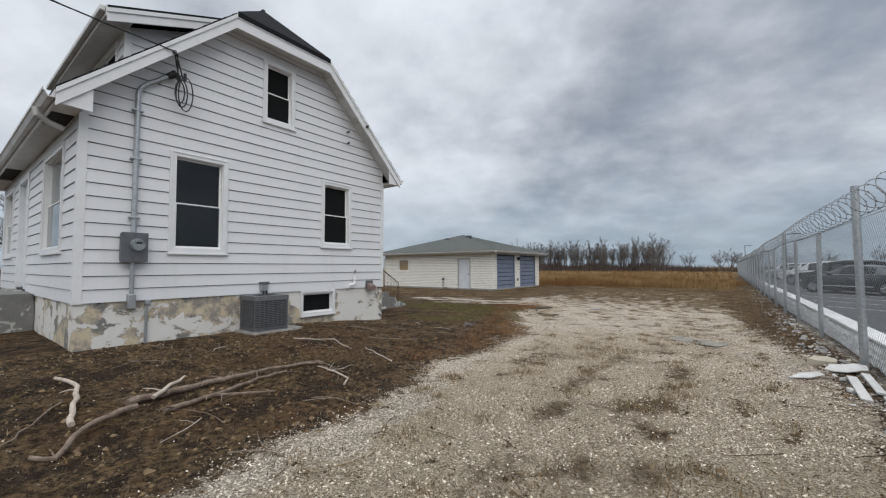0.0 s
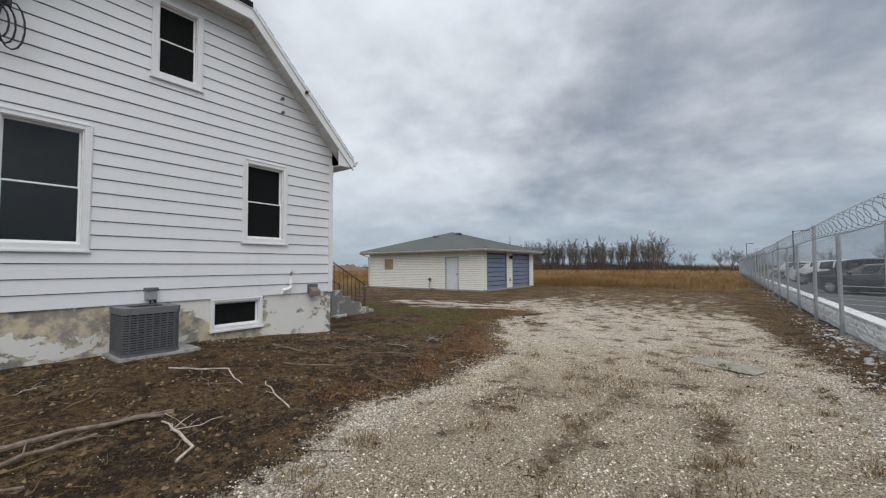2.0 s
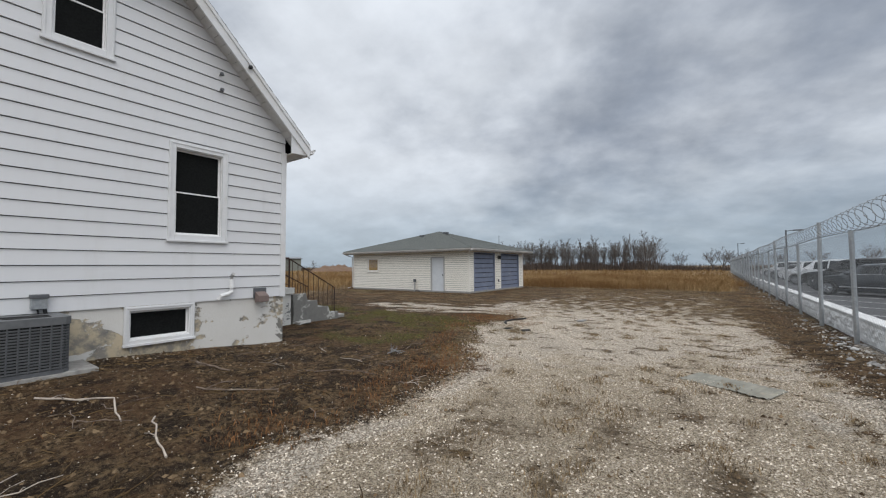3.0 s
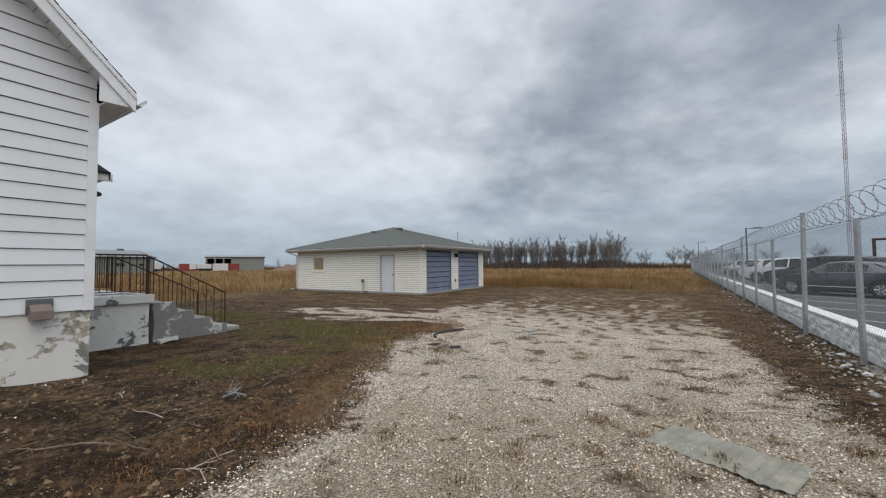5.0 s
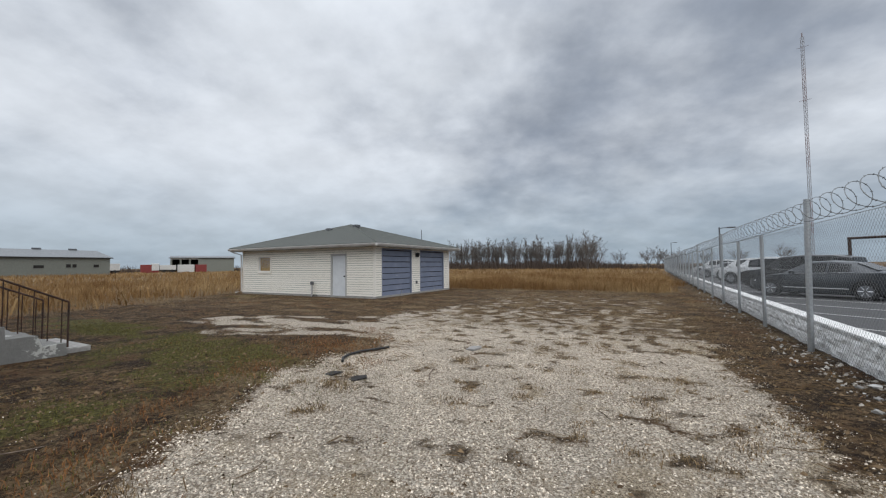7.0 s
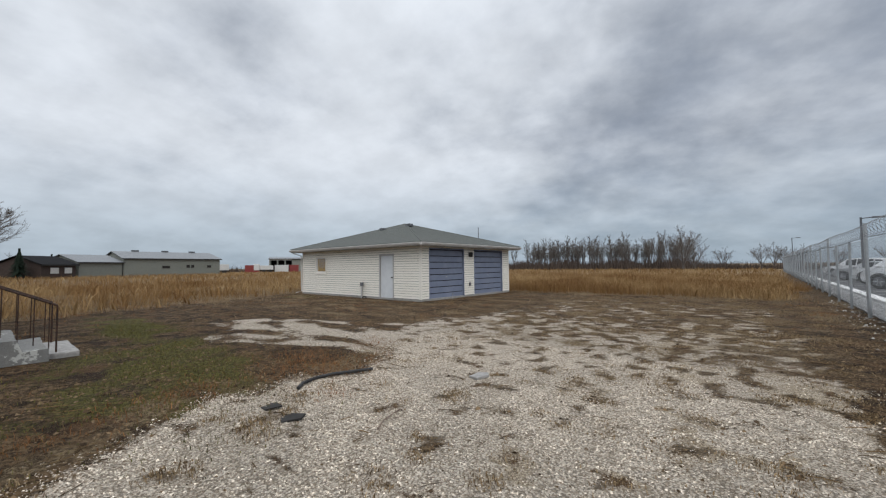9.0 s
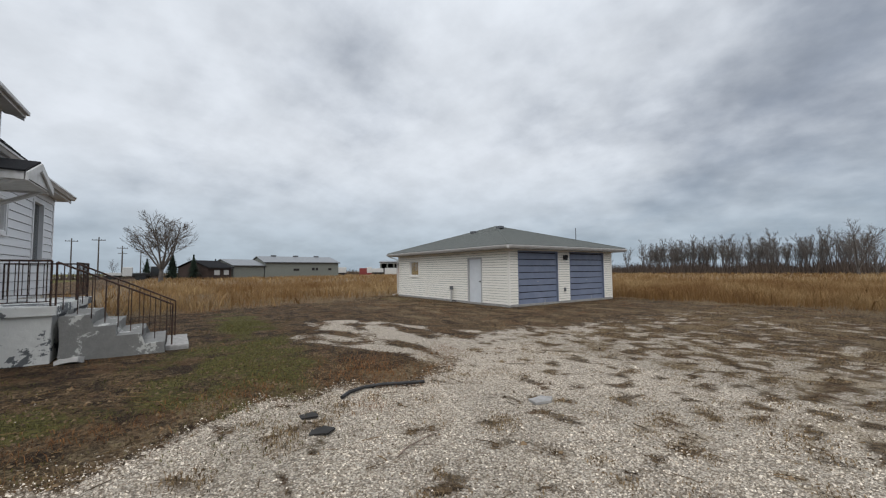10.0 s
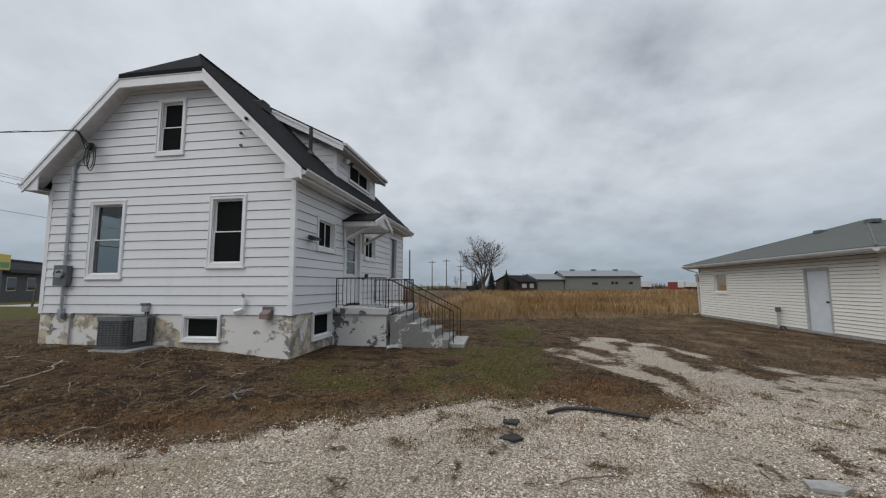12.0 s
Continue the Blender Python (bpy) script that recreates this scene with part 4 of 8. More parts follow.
def build_garage():
    x0, x1, y0, y1 = GA["x0"], GA["x1"], GA["y0"], GA["y1"]
    top = 2.36
    south, north, east, west = WallFrame("y", y0, -1), WallFrame("y", y1, 1), WallFrame("x", x1, 1), WallFrame("x", x0, -1)
    door = (-14.26, -13.34, 0.02, 2.02)
    win = (-19.68, -18.58, 1.15, 2.08)
    doors = [(21.50, 23.98, -0.02, 2.24), (24.80, 27.42, -0.02, 2.24)]
    wide = lambda d, t=0.07: (d[0] - t, d[1] + t, -0.1, d[3] + t)
    for nm, fr, l, r, holes, outs in (
            ("wall_south", south, x0, x1, [door, hole(win, 0.08)], [wide(door, 0.045), win]),
            ("wall_north", north, x0, x1, [], []),
            ("wall_east", east, y0 + 0.12, y1 - 0.12, doors, [wide(d, 0.0) for d in doors]),
            ("wall_west", west, y0 + 0.12, y1 - 0.12, [], [])):
        core = in_garage(wall_core(nm, fr, -0.1, top, lambda z: l, lambda z: r, (), holes, 0.12, MAT_SHADE_CORE, garage, "cream vinyl lap siding"))
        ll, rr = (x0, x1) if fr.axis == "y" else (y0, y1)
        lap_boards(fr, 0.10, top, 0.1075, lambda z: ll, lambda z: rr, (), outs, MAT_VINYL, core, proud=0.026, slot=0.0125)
    for x, sx in ((x1, 1), (x0, -1)):
        for y, sy in ((y0, -1), (y1, 1)):
            in_garage(corner_post(x, y, sx, sy, 0.08, top, garage, MAT_VINYL_TRIM, 0.06))
    in_garage(part("slab", boxed(x0 - 0.03, x1 + 0.03, y0 - 0.03, y1 + 0.03, -0.25, 0.085, bevel=0.01), MAT_CONCRETE, garage, "stained grey concrete footing"))
    # hipped roof in shingle courses
    o, ez = 0.50, 2.50
    apex = Vector(((x0 + x1) / 2 + 0.1, (y0 + y1) / 2, 3.90))
    c = [Vector((x0 - o, y0 - o, ez)), Vector((x1 + o, y0 - o, ez)), Vector((x1 + o, y1 + o, ez)), Vector((x0 - o, y1 + o, ez))]
    for i in range(4):
        bm = bmesh.new()
        n = 30
        a, b = c[i], c[(i + 1) % 4]
        for k in range(n):
            t0, t1 = k / n, (k + 1) / n
            up0, up1 = Vector((0, 0, 0.014)), Vector((0, 0, 0.003))
            loop = [a.lerp(apex, t0) + up0, b.lerp(apex, t0) + up0, b.lerp(apex, t1) + up1, a.lerp(apex, t1) + up1]
            if k == n - 1:
                loop = loop[:3]
            prism(bm, loop, (0, 0, -0.05))
        bmesh.ops.recalc_face_normals(bm, faces=bm.faces)
        tagged(in_garage(part("roof_slope", bm, MAT_SHINGLE_GREEN, garage, "grey-green asphalt shingles")), kind="stuff")
        in_garage(part("hip_cap", tubed([a + Vector((0, 0, 0.01)), apex], 0.028, 5), MAT_SHINGLE_GREEN, garage))
    for a, b, nx, ny in ((c[0], c[1], 0, -1), (c[1], c[2], 1, 0), (c[2], c[3], 0, 1), (c[3], c[0], -1, 0)):
        xa, xb = sorted((a.x, b.x))
        ya, yb = sorted((a.y, b.y))
        if nx:
            f = boxed(*sorted((a.x - nx * 0.03, a.x - nx * 0.008)), ya + 0.01, yb - 0.01, ez - 0.17, ez - 0.03)
            prof = [(a.x + nx * n, z) for n, z in ((0, -0.03), (0, -0.13), (0.06, -0.13), (0.10, -0.06), (0.10, -0.03), (0.09, -0.03), (0.09, -0.06), (0.055, -0.12), (0.008, -0.12), (0.008, -0.03))]
            g = solid([[(px, ya, ez + pz) for px, pz in prof]], (0, yb - ya, 0))
        else:
            f = boxed(xa + 0.04, xb - 0.04, *sorted((a.y - ny * 0.03, a.y - ny * 0.008)), ez - 0.17, ez - 0.03)
            prof = [(a.y + ny * n, z) for n, z in ((0, -0.03), (0, -0.13), (0.06, -0.13), (0.10, -0.06), (0.10, -0.03), (0.09, -0.03), (0.09, -0.06), (0.055, -0.12), (0.008, -0.12), (0.008, -0.03))]
            g = solid([[(xa, py, ez + pz) for py, pz in prof]], (xb - xa, 0, 0))
        in_garage(part("fascia", f, MAT_TRIM_OLD, garage))
        in_garage(part("gutter", g, MAT_GUTTER, garage, "pale aluminium gutter"))
    in_garage(part("soffit", boxed(x0 - o + 0.035, x1 + o - 0.035, y0 - o + 0.035, y1 + o - 0.035, top + 0.0, top + 0.02), MAT_TRIM_OLD, garage))
    # roller doors: one object a section
    for d in doors:
        root = new("roller_door")
        root.parent = garage
        in_garage(root)
        tagged(root, "blue-grey sectional garage door with dark joints")
        n = 8
        h = (d[3] - 0.05) / n
        for k in range(n):
            bm = bmesh.new()
            box(bm, x1 - 0.10, x1 - 0.055, d[0] + 0.01, d[1] - 0.01, 0.03 + k * h, 0.03 + (k + 1) * h - 0.032, bevel=0.010)
            part("door_section", bm, MAT_DOOR_BLUE, root)
        part("door_backing", boxed(x1 - 0.135, x1 - 0.115, d[0], d[1], 0.0, d[3]), MAT_DARK, root)
        part("door_handle", boxed(x1 - 0.055, x1 - 0.03, (d[0] + d[1]) / 2 - 0.05, (d[0] + d[1]) / 2 + 0.05, 0.98, 1.01, bevel=0.006), MAT_STEEL, root)
        part("lift_handle", boxed(x1 - 0.055, x1 - 0.035, d[0] + 1.65, d[0] + 1.68, 0.10, 0.26, bevel=0.006), MAT_STEEL, root)
        bm = bmesh.new()
        for y in (d[0], d[1] - 0.03):
            box(bm, x1 - 0.1, x1 + 0.03, y, y + 0.03, 0.0, d[3] + 0.02, bevel=0.004)
        box(bm, x1 - 0.1, x1 + 0.03, d[0], d[1], d[3] - 0.01, d[3] + 0.05, bevel=0.004)
        part("door_frame", bm, MAT_DOOR_BLUE, root)
    # side door
    root = new("side_door")
    root.parent = garage
    in_garage(root)
    tagged(root, "plain white steel side door with weathered grey frame")
    part("door_leaf", boxed(door[0] + 0.03, door[1] - 0.03, y0 + 0.03, y0 + 0.075, 0.06, door[3] - 0.04, bevel=0.006), MAT_DOOR_WHITE, root)
    bm = bmesh.new()
    for r in ((door[0] - 0.045, door[0] + 0.03, 0.02, door[3] + 0.045), (door[1] - 0.03, door[1] + 0.045, 0.02, door[3] + 0.045), (door[0] + 0.03, door[1] - 0.03, door[3] - 0.04, door[3] + 0.045)):
        south.box(bm, *r, -0.1, 0.028, 0.005)
    part("door_frame", bm, MAT_TRIM_GREY, root)
    part("threshold", boxed(door[0] - 0.04, door[1] + 0.04, y0 - 0.06, y0 + 0.08, 0.0, 0.055, bevel=0.008), MAT_CONCRETE, root)
    part("knob", tubed([(door[1] - 0.11, y0 + 0.03, 1.0), (door[1] - 0.11, y0 - 0.04, 1.0)], 0.03, 10), MAT_BLACK, root)
    # boarded window
    w = window(south, *win, garage, trim=0.08, style="single", label="small cream window boarded with plywood", trim_mat=MAT_VINYL_TRIM, glass_mat=glass("clear_glass", (0.93, 0.94, 0.93)))
    in_garage(w)
    part("plywood_board", boxed(win[0] + 0.09, win[1] - 0.09, y0 + 0.064, y0 + 0.08, win[2] + 0.09, win[3] - 0.09), MAT_PLY, w)
    # roof vents and the flue
    for (tx, ty) in ((-16.9, 23.5), (-15.3, 23.95)):
        z = 2.5 + (ty - (y0 - o)) / ((y1 - y0) / 2 + o) * 1.4
        bm = boxed(tx - 0.16, tx + 0.16, ty - 0.16, ty + 0.16, z - 0.05, z + 0.10, bevel=0.03)
        in_garage(part("roof_vent", bm, MAT_GREYBOX, garage))
    in_garage(part("roof_rod", tubed([(-12.9, 27.0, 2.75), (-12.9, 27.0, 3.62)], 0.02, 6), MAT_GREYBOX, garage))
    in_garage(part("downspout", tubed([(x0 - 0.38, y0 - 0.5, 2.38), (x0 - 0.3, y0 - 0.42, 2.3), (x0 - 0.04, y0 - 0.1, 2.15), (x0 - 0.04, y0 - 0.06, 0.15), (x0 - 0.3, y0 - 0.25, 0.06)], 0.035, 8), MAT_GUTTER, garage))
    return east


MAT_VINYL_TRIM = speckled("cream_trim", (0.78, 0.75, 0.69), (0.74, 0.71, 0.65), 6, 0.5)
MAT_TRIM_GREY = speckled("worn_grey_trim", (0.36, 0.36, 0.36), (0.46, 0.45, 0.43), 12, 0.7)
build_garage()


def coach_lamp(x, y, z):
    t = thing("coach_lamp", "small black coach lamp on the garage pillar", "lamp", at=(x, y, z))
    part("back_plate", boxed(0.0, 0.02, -0.06, 0.06, -0.10, 0.12, bevel=0.006), MAT_BLACK, t)
    part("arm", tubed([(0.01, 0, 0.06), (0.08, 0, 0.12), (0.13, 0, 0.08)], 0.012, 6), MAT_BLACK, t)
    bm = bmesh.new()
    bmesh.ops.create_cone(bm, segments=6, radius1=0.055, radius2=0.085, depth=0.17, cap_ends=True, matrix=Matrix.Translation((0.13, 0, -0.03)))
    part("lantern", bm, MAT_BLACK, t)
    bm = bmesh.new()
    bmesh.ops.create_cone(bm, segments=6, radius1=0.10, radius2=0.015, depth=0.07, cap_ends=True, matrix=Matrix.Translation((0.13, 0, 0.09)))
    part("cap", bm, MAT_BLACK, t)


coach_lamp(-11.645, 24.40, 2.02)
outlet = thing("outlet_box", "grey weatherproof outlet box on the garage pillar", "outlet", at=(-11.648, 24.4, 0.6))
part("box", boxed(0, 0.05, -0.05, 0.05, -0.08, 0.08, bevel=0.01), MAT_GREYBOX, outlet)
part("cover", boxed(0.05, 0.065, -0.042, 0.042, -0.07, 0.07, bevel=0.005), MAT_GREYBOX, outlet)


def standpipe():
    t = thing("standpipe", "dark gas riser with a capped box beside the garage wall", "pipe", at=(-15.42, 20.86, 0.0))
    part("riser", tubed([(0, 0, -0.1), (0, 0, 0.60)], 0.045, 10), MAT_TRIM_GREY, t)
    part("cap_box", boxed(-0.07, 0.07, -0.06, 0.06, 0.58, 0.74, bevel=0.015), MAT_GREYBOX, t)
    part("branch_pipe", tubed([(0.02, 0, 0.02), (0.2, -0.05, 0.10), (0.34, -0.05, 0.10), (0.40, -0.05, 0.0)], 0.025, 8), MAT_BLACK, t)


standpipe()

# ---- fence beside the parking lot ----
FENCE_X = 1.41
fence = thing("chain_link_fence", "galvanised chain-link fence topped with a coil of razor wire", "fence", at=(FENCE_X, 0, 0))


def build_fence():
    y_end = 96.0
    k0 = -5
    post_short = tubed([(0, 0, -0.3), (0, 0, 2.06)], 0.037, 10)
    post_tall = tubed([(0, 0, -0.3), (0, 0, 2.46)], 0.042, 10)
    md = {}
    for nm, bm in (("short", post_short), ("tall", post_tall)):
        d = bpy.data.meshes.new("post")
        bm.to_mesh(d)
        bm.free()
        d.materials.append(MAT_STEEL)
        md[nm] = d
    y, k = 15.66 + 2.84 * k0, k0
    while y < y_end:
        tall = k % 3 == 0
        ob = new("post", md["tall" if tall else "short"])
        ob.parent = fence
        ob.location = (0, y, 0.02)
        ob.rotation_euler = (radians(0.4 * math.sin(7 * k)), radians(0.4 + 0.5 * math.sin(3.1 * k + 1)), 0)
        y += 2.84
        k += 1
    # the mesh: two sets of slanting wires, woven past each other
    verts, faces = [], []
    y0, zlo, zhi, pitch = -1.0, 0.10, 2.07, 0.072
    r = 0.00115
    h = zhi - zlo
    n = int((y_end - y0) / pitch)
    for i in range(n):
        ya = y0 + i * pitch
        for s in (1, -1):
            a = Vector((0.043 + 0.003 * s, ya, zlo + ground_z(FENCE_X, ya) * 0.8 - 0.05))
            b = Vector((0.043 + 0.003 * s, ya + s * h * 0.93, zhi))
            b0 = len(verts)
            for p in (a, b):
                for dx, dy in ((r, 0), (-0.6 * r, r), (-0.6 * r, -r)):
                    verts.append((p.x + dx, p.y + dy, p.z))
            faces += [(b0, b0 + 1, b0 + 4, b0 + 3), (b0 + 1, b0 + 2, b0 + 5, b0 + 4), (b0 + 2, b0, b0 + 3, b0 + 5)]
    tagged(raw_mesh("chain_link_mesh", verts, faces, MAT_WIRE, fence), kind="stuff")
    bm = bmesh.new()
    for z in (0.14, 2.06):
        tube(bm, [(0.043, y0, z), (0.043, y_end, z)], 0.004, 4)
    part("tension_wire", bm, MAT_STEEL, fence)
    # razor coil
    pts = []
    loops, seg, rad = int((y_end + 1) / 0.40), 20, 0.180
    for i in range(loops * seg):
        a = 2 * math.pi * i / seg
        wob = 0.02 * math.sin(i * 0.013) + 0.01 * math.sin(i * 0.31)
        pts.append((0.02 + (rad + wob) * math.sin(a), -1 + 0.40 * i / seg + 0.10 * math.sin(a + 0.8), 2.265 + (rad + wob) * math.cos(a)))
    bm = tube(bmesh.new(), pts, 0.0048, 4)
    part("razor_coil", bm, MAT_WIRE, fence, "coil of bright razor wire")
    barbs, bf = [], []
    for i in range(0, len(pts) - 1, 2):
        p, q = Vector(pts[i]), Vector(pts[i + 1])
        if p.y > 40:
            break
        d = (q - p).normalized()
        u = d.cross(Vector((0, 1, 0.2))).normalized()
        for s in (1, -1):
            b0 = len(barbs)
            for v in (p + u * s * 0.016, p + d * 0.010, p - d * 0.010, p + d.cross(u) * 0.004):
                barbs.append(tuple(v))
            bf += [(b0, b0 + 1, b0 + 3), (b0, b0 + 3, b0 + 2), (b0, b0 + 2, b0 + 1), (b0 + 1, b0 + 2, b0 + 3)]
    tagged(raw_mesh("razor_barbs", barbs, bf, MAT_WIRE, fence), kind="stuff")


build_fence()


def low_wall():
    """White rock-faced kerb wall behind the fence, with a smooth cap."""
    root = thing("low_wall", "low white rock-faced wall along the parking lot", "wall", at=(1.62, 0, 0))
    ys = list(np.arange(-3, 45, 0.05)) + list(np.arange(45, 95, 0.4))
    zs = list(np.arange(-0.12, 0.445, 0.04))
    nz = len(zs)
    verts = []
    for y in ys:
        for z in zs:
            d = 0.035 * noise.noise(Vector((y * 6, z * 9, 0))) + 0.02 * noise.noise(Vector((y * 15, z * 17, 4)))
            row = 0.012 if abs((z % 0.2) - 0.1) > 0.085 else 0
            verts.append((-0.04 - d + row, y, z))
    faces = [(i * nz + j, i * nz + j + 1, (i + 1) * nz + j + 1, (i + 1) * nz + j) for i in range(len(ys) - 1) for j in range(nz - 1)]
    tagged(raw_mesh("rock_face", verts, faces, MAT_ROCKFACE, root, smooth=False), kind="stuff")
    part("core", boxed(0.012, 0.22, -3, 95, -0.2, 0.44), MAT_ROCKFACE, root)
    part("cap", boxed(-0.03, 0.225, -3, 95, 0.441, 0.485, bevel=0.012), MAT_ROCKFACE, root)


low_wall()

# ---- parking lot ----
lot = part("parking_lot", boxed(1.88, 60, -20, 110, -0.05, 0.03), MAT_ASPHALT, None)
tagged(lot, "dark asphalt parking lot with white bay lines", "parking lot", kind="structure")
for k in range(14):
    y = 19.0 + 3.1 * k
    bm = bmesh.new()
    prism(bm, [(2.8, y, 0.034), (7.2, y - 3.65, 0.034), (7.2, y - 3.53, 0.034), (2.8, y + 0.12, 0.034)], (0, 0, 0.002))
    bmesh.ops.recalc_face_normals(bm, faces=bm.faces)
    part("bay_line", bm, MAT_LINE, lot)
# ---- on and round the house ----


def door_frame(root, fr, d):
    """The frame of a house door; d is its opening."""
    bm = bmesh.new()
    for r in ((d[0] - 0.1, d[0] + 0.03, d[2], d[3] + 0.1), (d[1] - 0.03, d[1] + 0.1, d[2], d[3] + 0.1), (d[0] + 0.03, d[1] - 0.03, d[3] - 0.03, d[3] + 0.1)):
        fr.box(bm, *r, -0.14, 0.04, 0.006)
    part("door_frame", bm, MAT_TRIM, root)
    return root


back_door = new("back_door")
back_door.parent = house
in_house(back_door)
tagged(back_door, "white back door with a tall glazed panel")
door_frame(back_door, BACK, DOOR_BACK)
u0, u1, dz0, dz1 = DOOR_BACK[0] + 0.03, DOOR_BACK[1] - 0.03, 1.06, DOOR_BACK[3] - 0.03
bm = bmesh.new()
for r in ((u0, u0 + 0.17, dz0, dz1), (u1 - 0.17, u1, dz0, dz1), (u0 + 0.17, u1 - 0.17, dz1 - 0.16, dz1), (u0 + 0.17, u1 - 0.17, dz0, dz0 + 0.80)):
    BACK.box(bm, *r, -0.09, -0.045, 0.004)
part("door_leaf", bm, MAT_TRIM, back_door)
bm = bmesh.new()
BACK.box(bm, u0 + 0.16, u1 - 0.16, dz0 + 0.79, dz1 - 0.15, -0.07, -0.064)
pane = part("pane", bm, MAT_GLASS, back_door)
pane.visible_shadow = False
bm = bmesh.new()
for k in range(1, 3):
    z = dz0 + 0.80 + (dz1 - 0.96 - dz0) * k / 3
    BACK.box(bm, u0 + 0.17, u1 - 0.17, z - 0.012, z + 0.012, -0.062, -0.045)
part("glazing_bar", bm, MAT_TRIM, back_door)
part("knob", tubed([(u1 - 0.08, BY - 0.05, 2.0), (u1 - 0.08, BY + 0.02, 2.0)], 0.028, 10), MAT_STEEL, back_door)

slot = new("tall_window")
slot.parent = house
in_house(slot)
tagged(slot, "tall narrow dark window with thin white frame")
bm = bmesh.new()
for r in ((SLOT[0], SLOT[0] + 0.06, SLOT[2], SLOT[3]), (SLOT[1] - 0.06, SLOT[1], SLOT[2], SLOT[3]), (SLOT[0] + 0.06, SLOT[1] - 0.06, SLOT[3] - 0.06, SLOT[3]), (SLOT[0] + 0.06, SLOT[1] - 0.06, SLOT[2], SLOT[2] + 0.06)):
    BACK.box(bm, *r, -0.1, 0.038, 0.004)
part("casing", bm, MAT_TRIM, slot)
bm = bmesh.new()
BACK.box(bm, SLOT[0] + 0.055, SLOT[1] - 0.055, SLOT[2] + 0.055, SLOT[3] - 0.055, -0.06, -0.054)
part("pane", bm, MAT_GLASS, slot).visible_shadow = False

front_door = new("front_door")
front_door.parent = house
in_house(front_door)
tagged(front_door, "white front door under the deep eave")
door_frame(front_door, FRONT, DOOR_FRONT)
bm = bmesh.new()
FRONT.box(bm, DOOR_FRONT[0] + 0.03, DOOR_FRONT[1] - 0.03, 1.06, DOOR_FRONT[3] - 0.03, -0.10, -0.05, 0.006)
part("door_leaf", bm, MAT_DOOR_WHITE, front_door)


def door_hood():
    """Small gabled hood over the back door on two braces."""
    t = new("door_hood")
    t.parent = house
    in_house(t)
    tagged(t, "small gabled hood with peeling white boards over the back door")
    x0, x1, xm, y1 = -11.0, -9.53, -10.26, 8.03
    ze, zr = 3.22, 3.50
    for xa, s in ((x1, 1), (x0, -1)):
        loop = [(xa + s * 0.06, BY + 0.02, ze), (xm, BY + 0.02, zr + 0.04), (xm, y1, zr + 0.04), (xa + s * 0.06, y1, ze)]
        part("hood_roof", solid([loop], (0, 0, -0.03)), MAT_SHINGLE, t)
        part("hood_eave_board", boxed(*sorted((xa, xa + s * 0.03)), BY + 0.03, y1 - 0.02, ze - 0.16, ze - 0.01, bevel=0.005), MAT_TRIM_OLD, t)
        loop = [(xa + s * 0.05, y1, ze - 0.035), (xm, y1, zr + 0.005), (xm, y1, zr - 0.13), (xa + s * 0.05, y1, ze - 0.17)]
        part("hood_gable_board", solid([loop], (0, 0.03, 0)), MAT_TRIM_OLD, t)
        part("hood_brace", tubed([(xa - s * 0.06, BY + 0.05, 2.72), (xa - s * 0.06, y1 - 0.12, ze - 0.13)], 0.04, 4), MAT_TRIM_OLD, t)
        part("hood_bracket_post", boxed(*sorted((xa - s * 0.1, xa - s * 0.02)), BY + 0.03, BY + 0.09, 2.5, ze - 0.16, bevel=0.005), MAT_TRIM_OLD, t)
    part("hood_tympanum", solid([[(x0 + 0.02, y1 - 0.03, ze - 0.10), (x1 - 0.02, y1 - 0.03, ze - 0.10), (xm, y1 - 0.03, zr - 0.02)]], (0, 0.02, 0)), MAT_TRIM_OLD, t)
    part("hood_soffit", boxed(x0 + 0.01, x1 - 0.01, BY + 0.03, y1 - 0.03, ze - 0.13, ze - 0.11), MAT_TRIM_OLD, t)


door_hood()


def rough_block(x0, x1, y0, y1, z0, z1, amp=0.02, cell=0.09):
    """A worn block of cast concrete with uneven faces and chipped edges."""
    bm = boxed(x0, x1, y0, y1, z0, z1)
    n = max(1, int(max(x1 - x0, y1 - y0, z1 - z0) / cell / 2))
    bmesh.ops.subdivide_edges(bm, edges=bm.edges, cuts=min(n, 14), use_grid_fill=True)
    for v in bm.verts:
        c = v.co
        near = sum((abs(c.x - x0) < 1e-4 or abs(c.x - x1) < 1e-4, abs(c.y - y0) < 1e-4 or abs(c.y - y1) < 1e-4, abs(c.z - z1) < 1e-4))
        d = noise.noise_vector(c * 3.1) * amp + noise.noise_vector(c * 9) * amp * 0.5
        if near >= 2:
            mid = Vector(((x0 + x1) / 2, (y0 + y1) / 2, (z0 + z1) / 2))
            d += (mid - c).normalized() * amp * 1.3 * abs(noise.noise(c * 6))
        v.co = c + d
    return bm


STOOP_T = 1.0


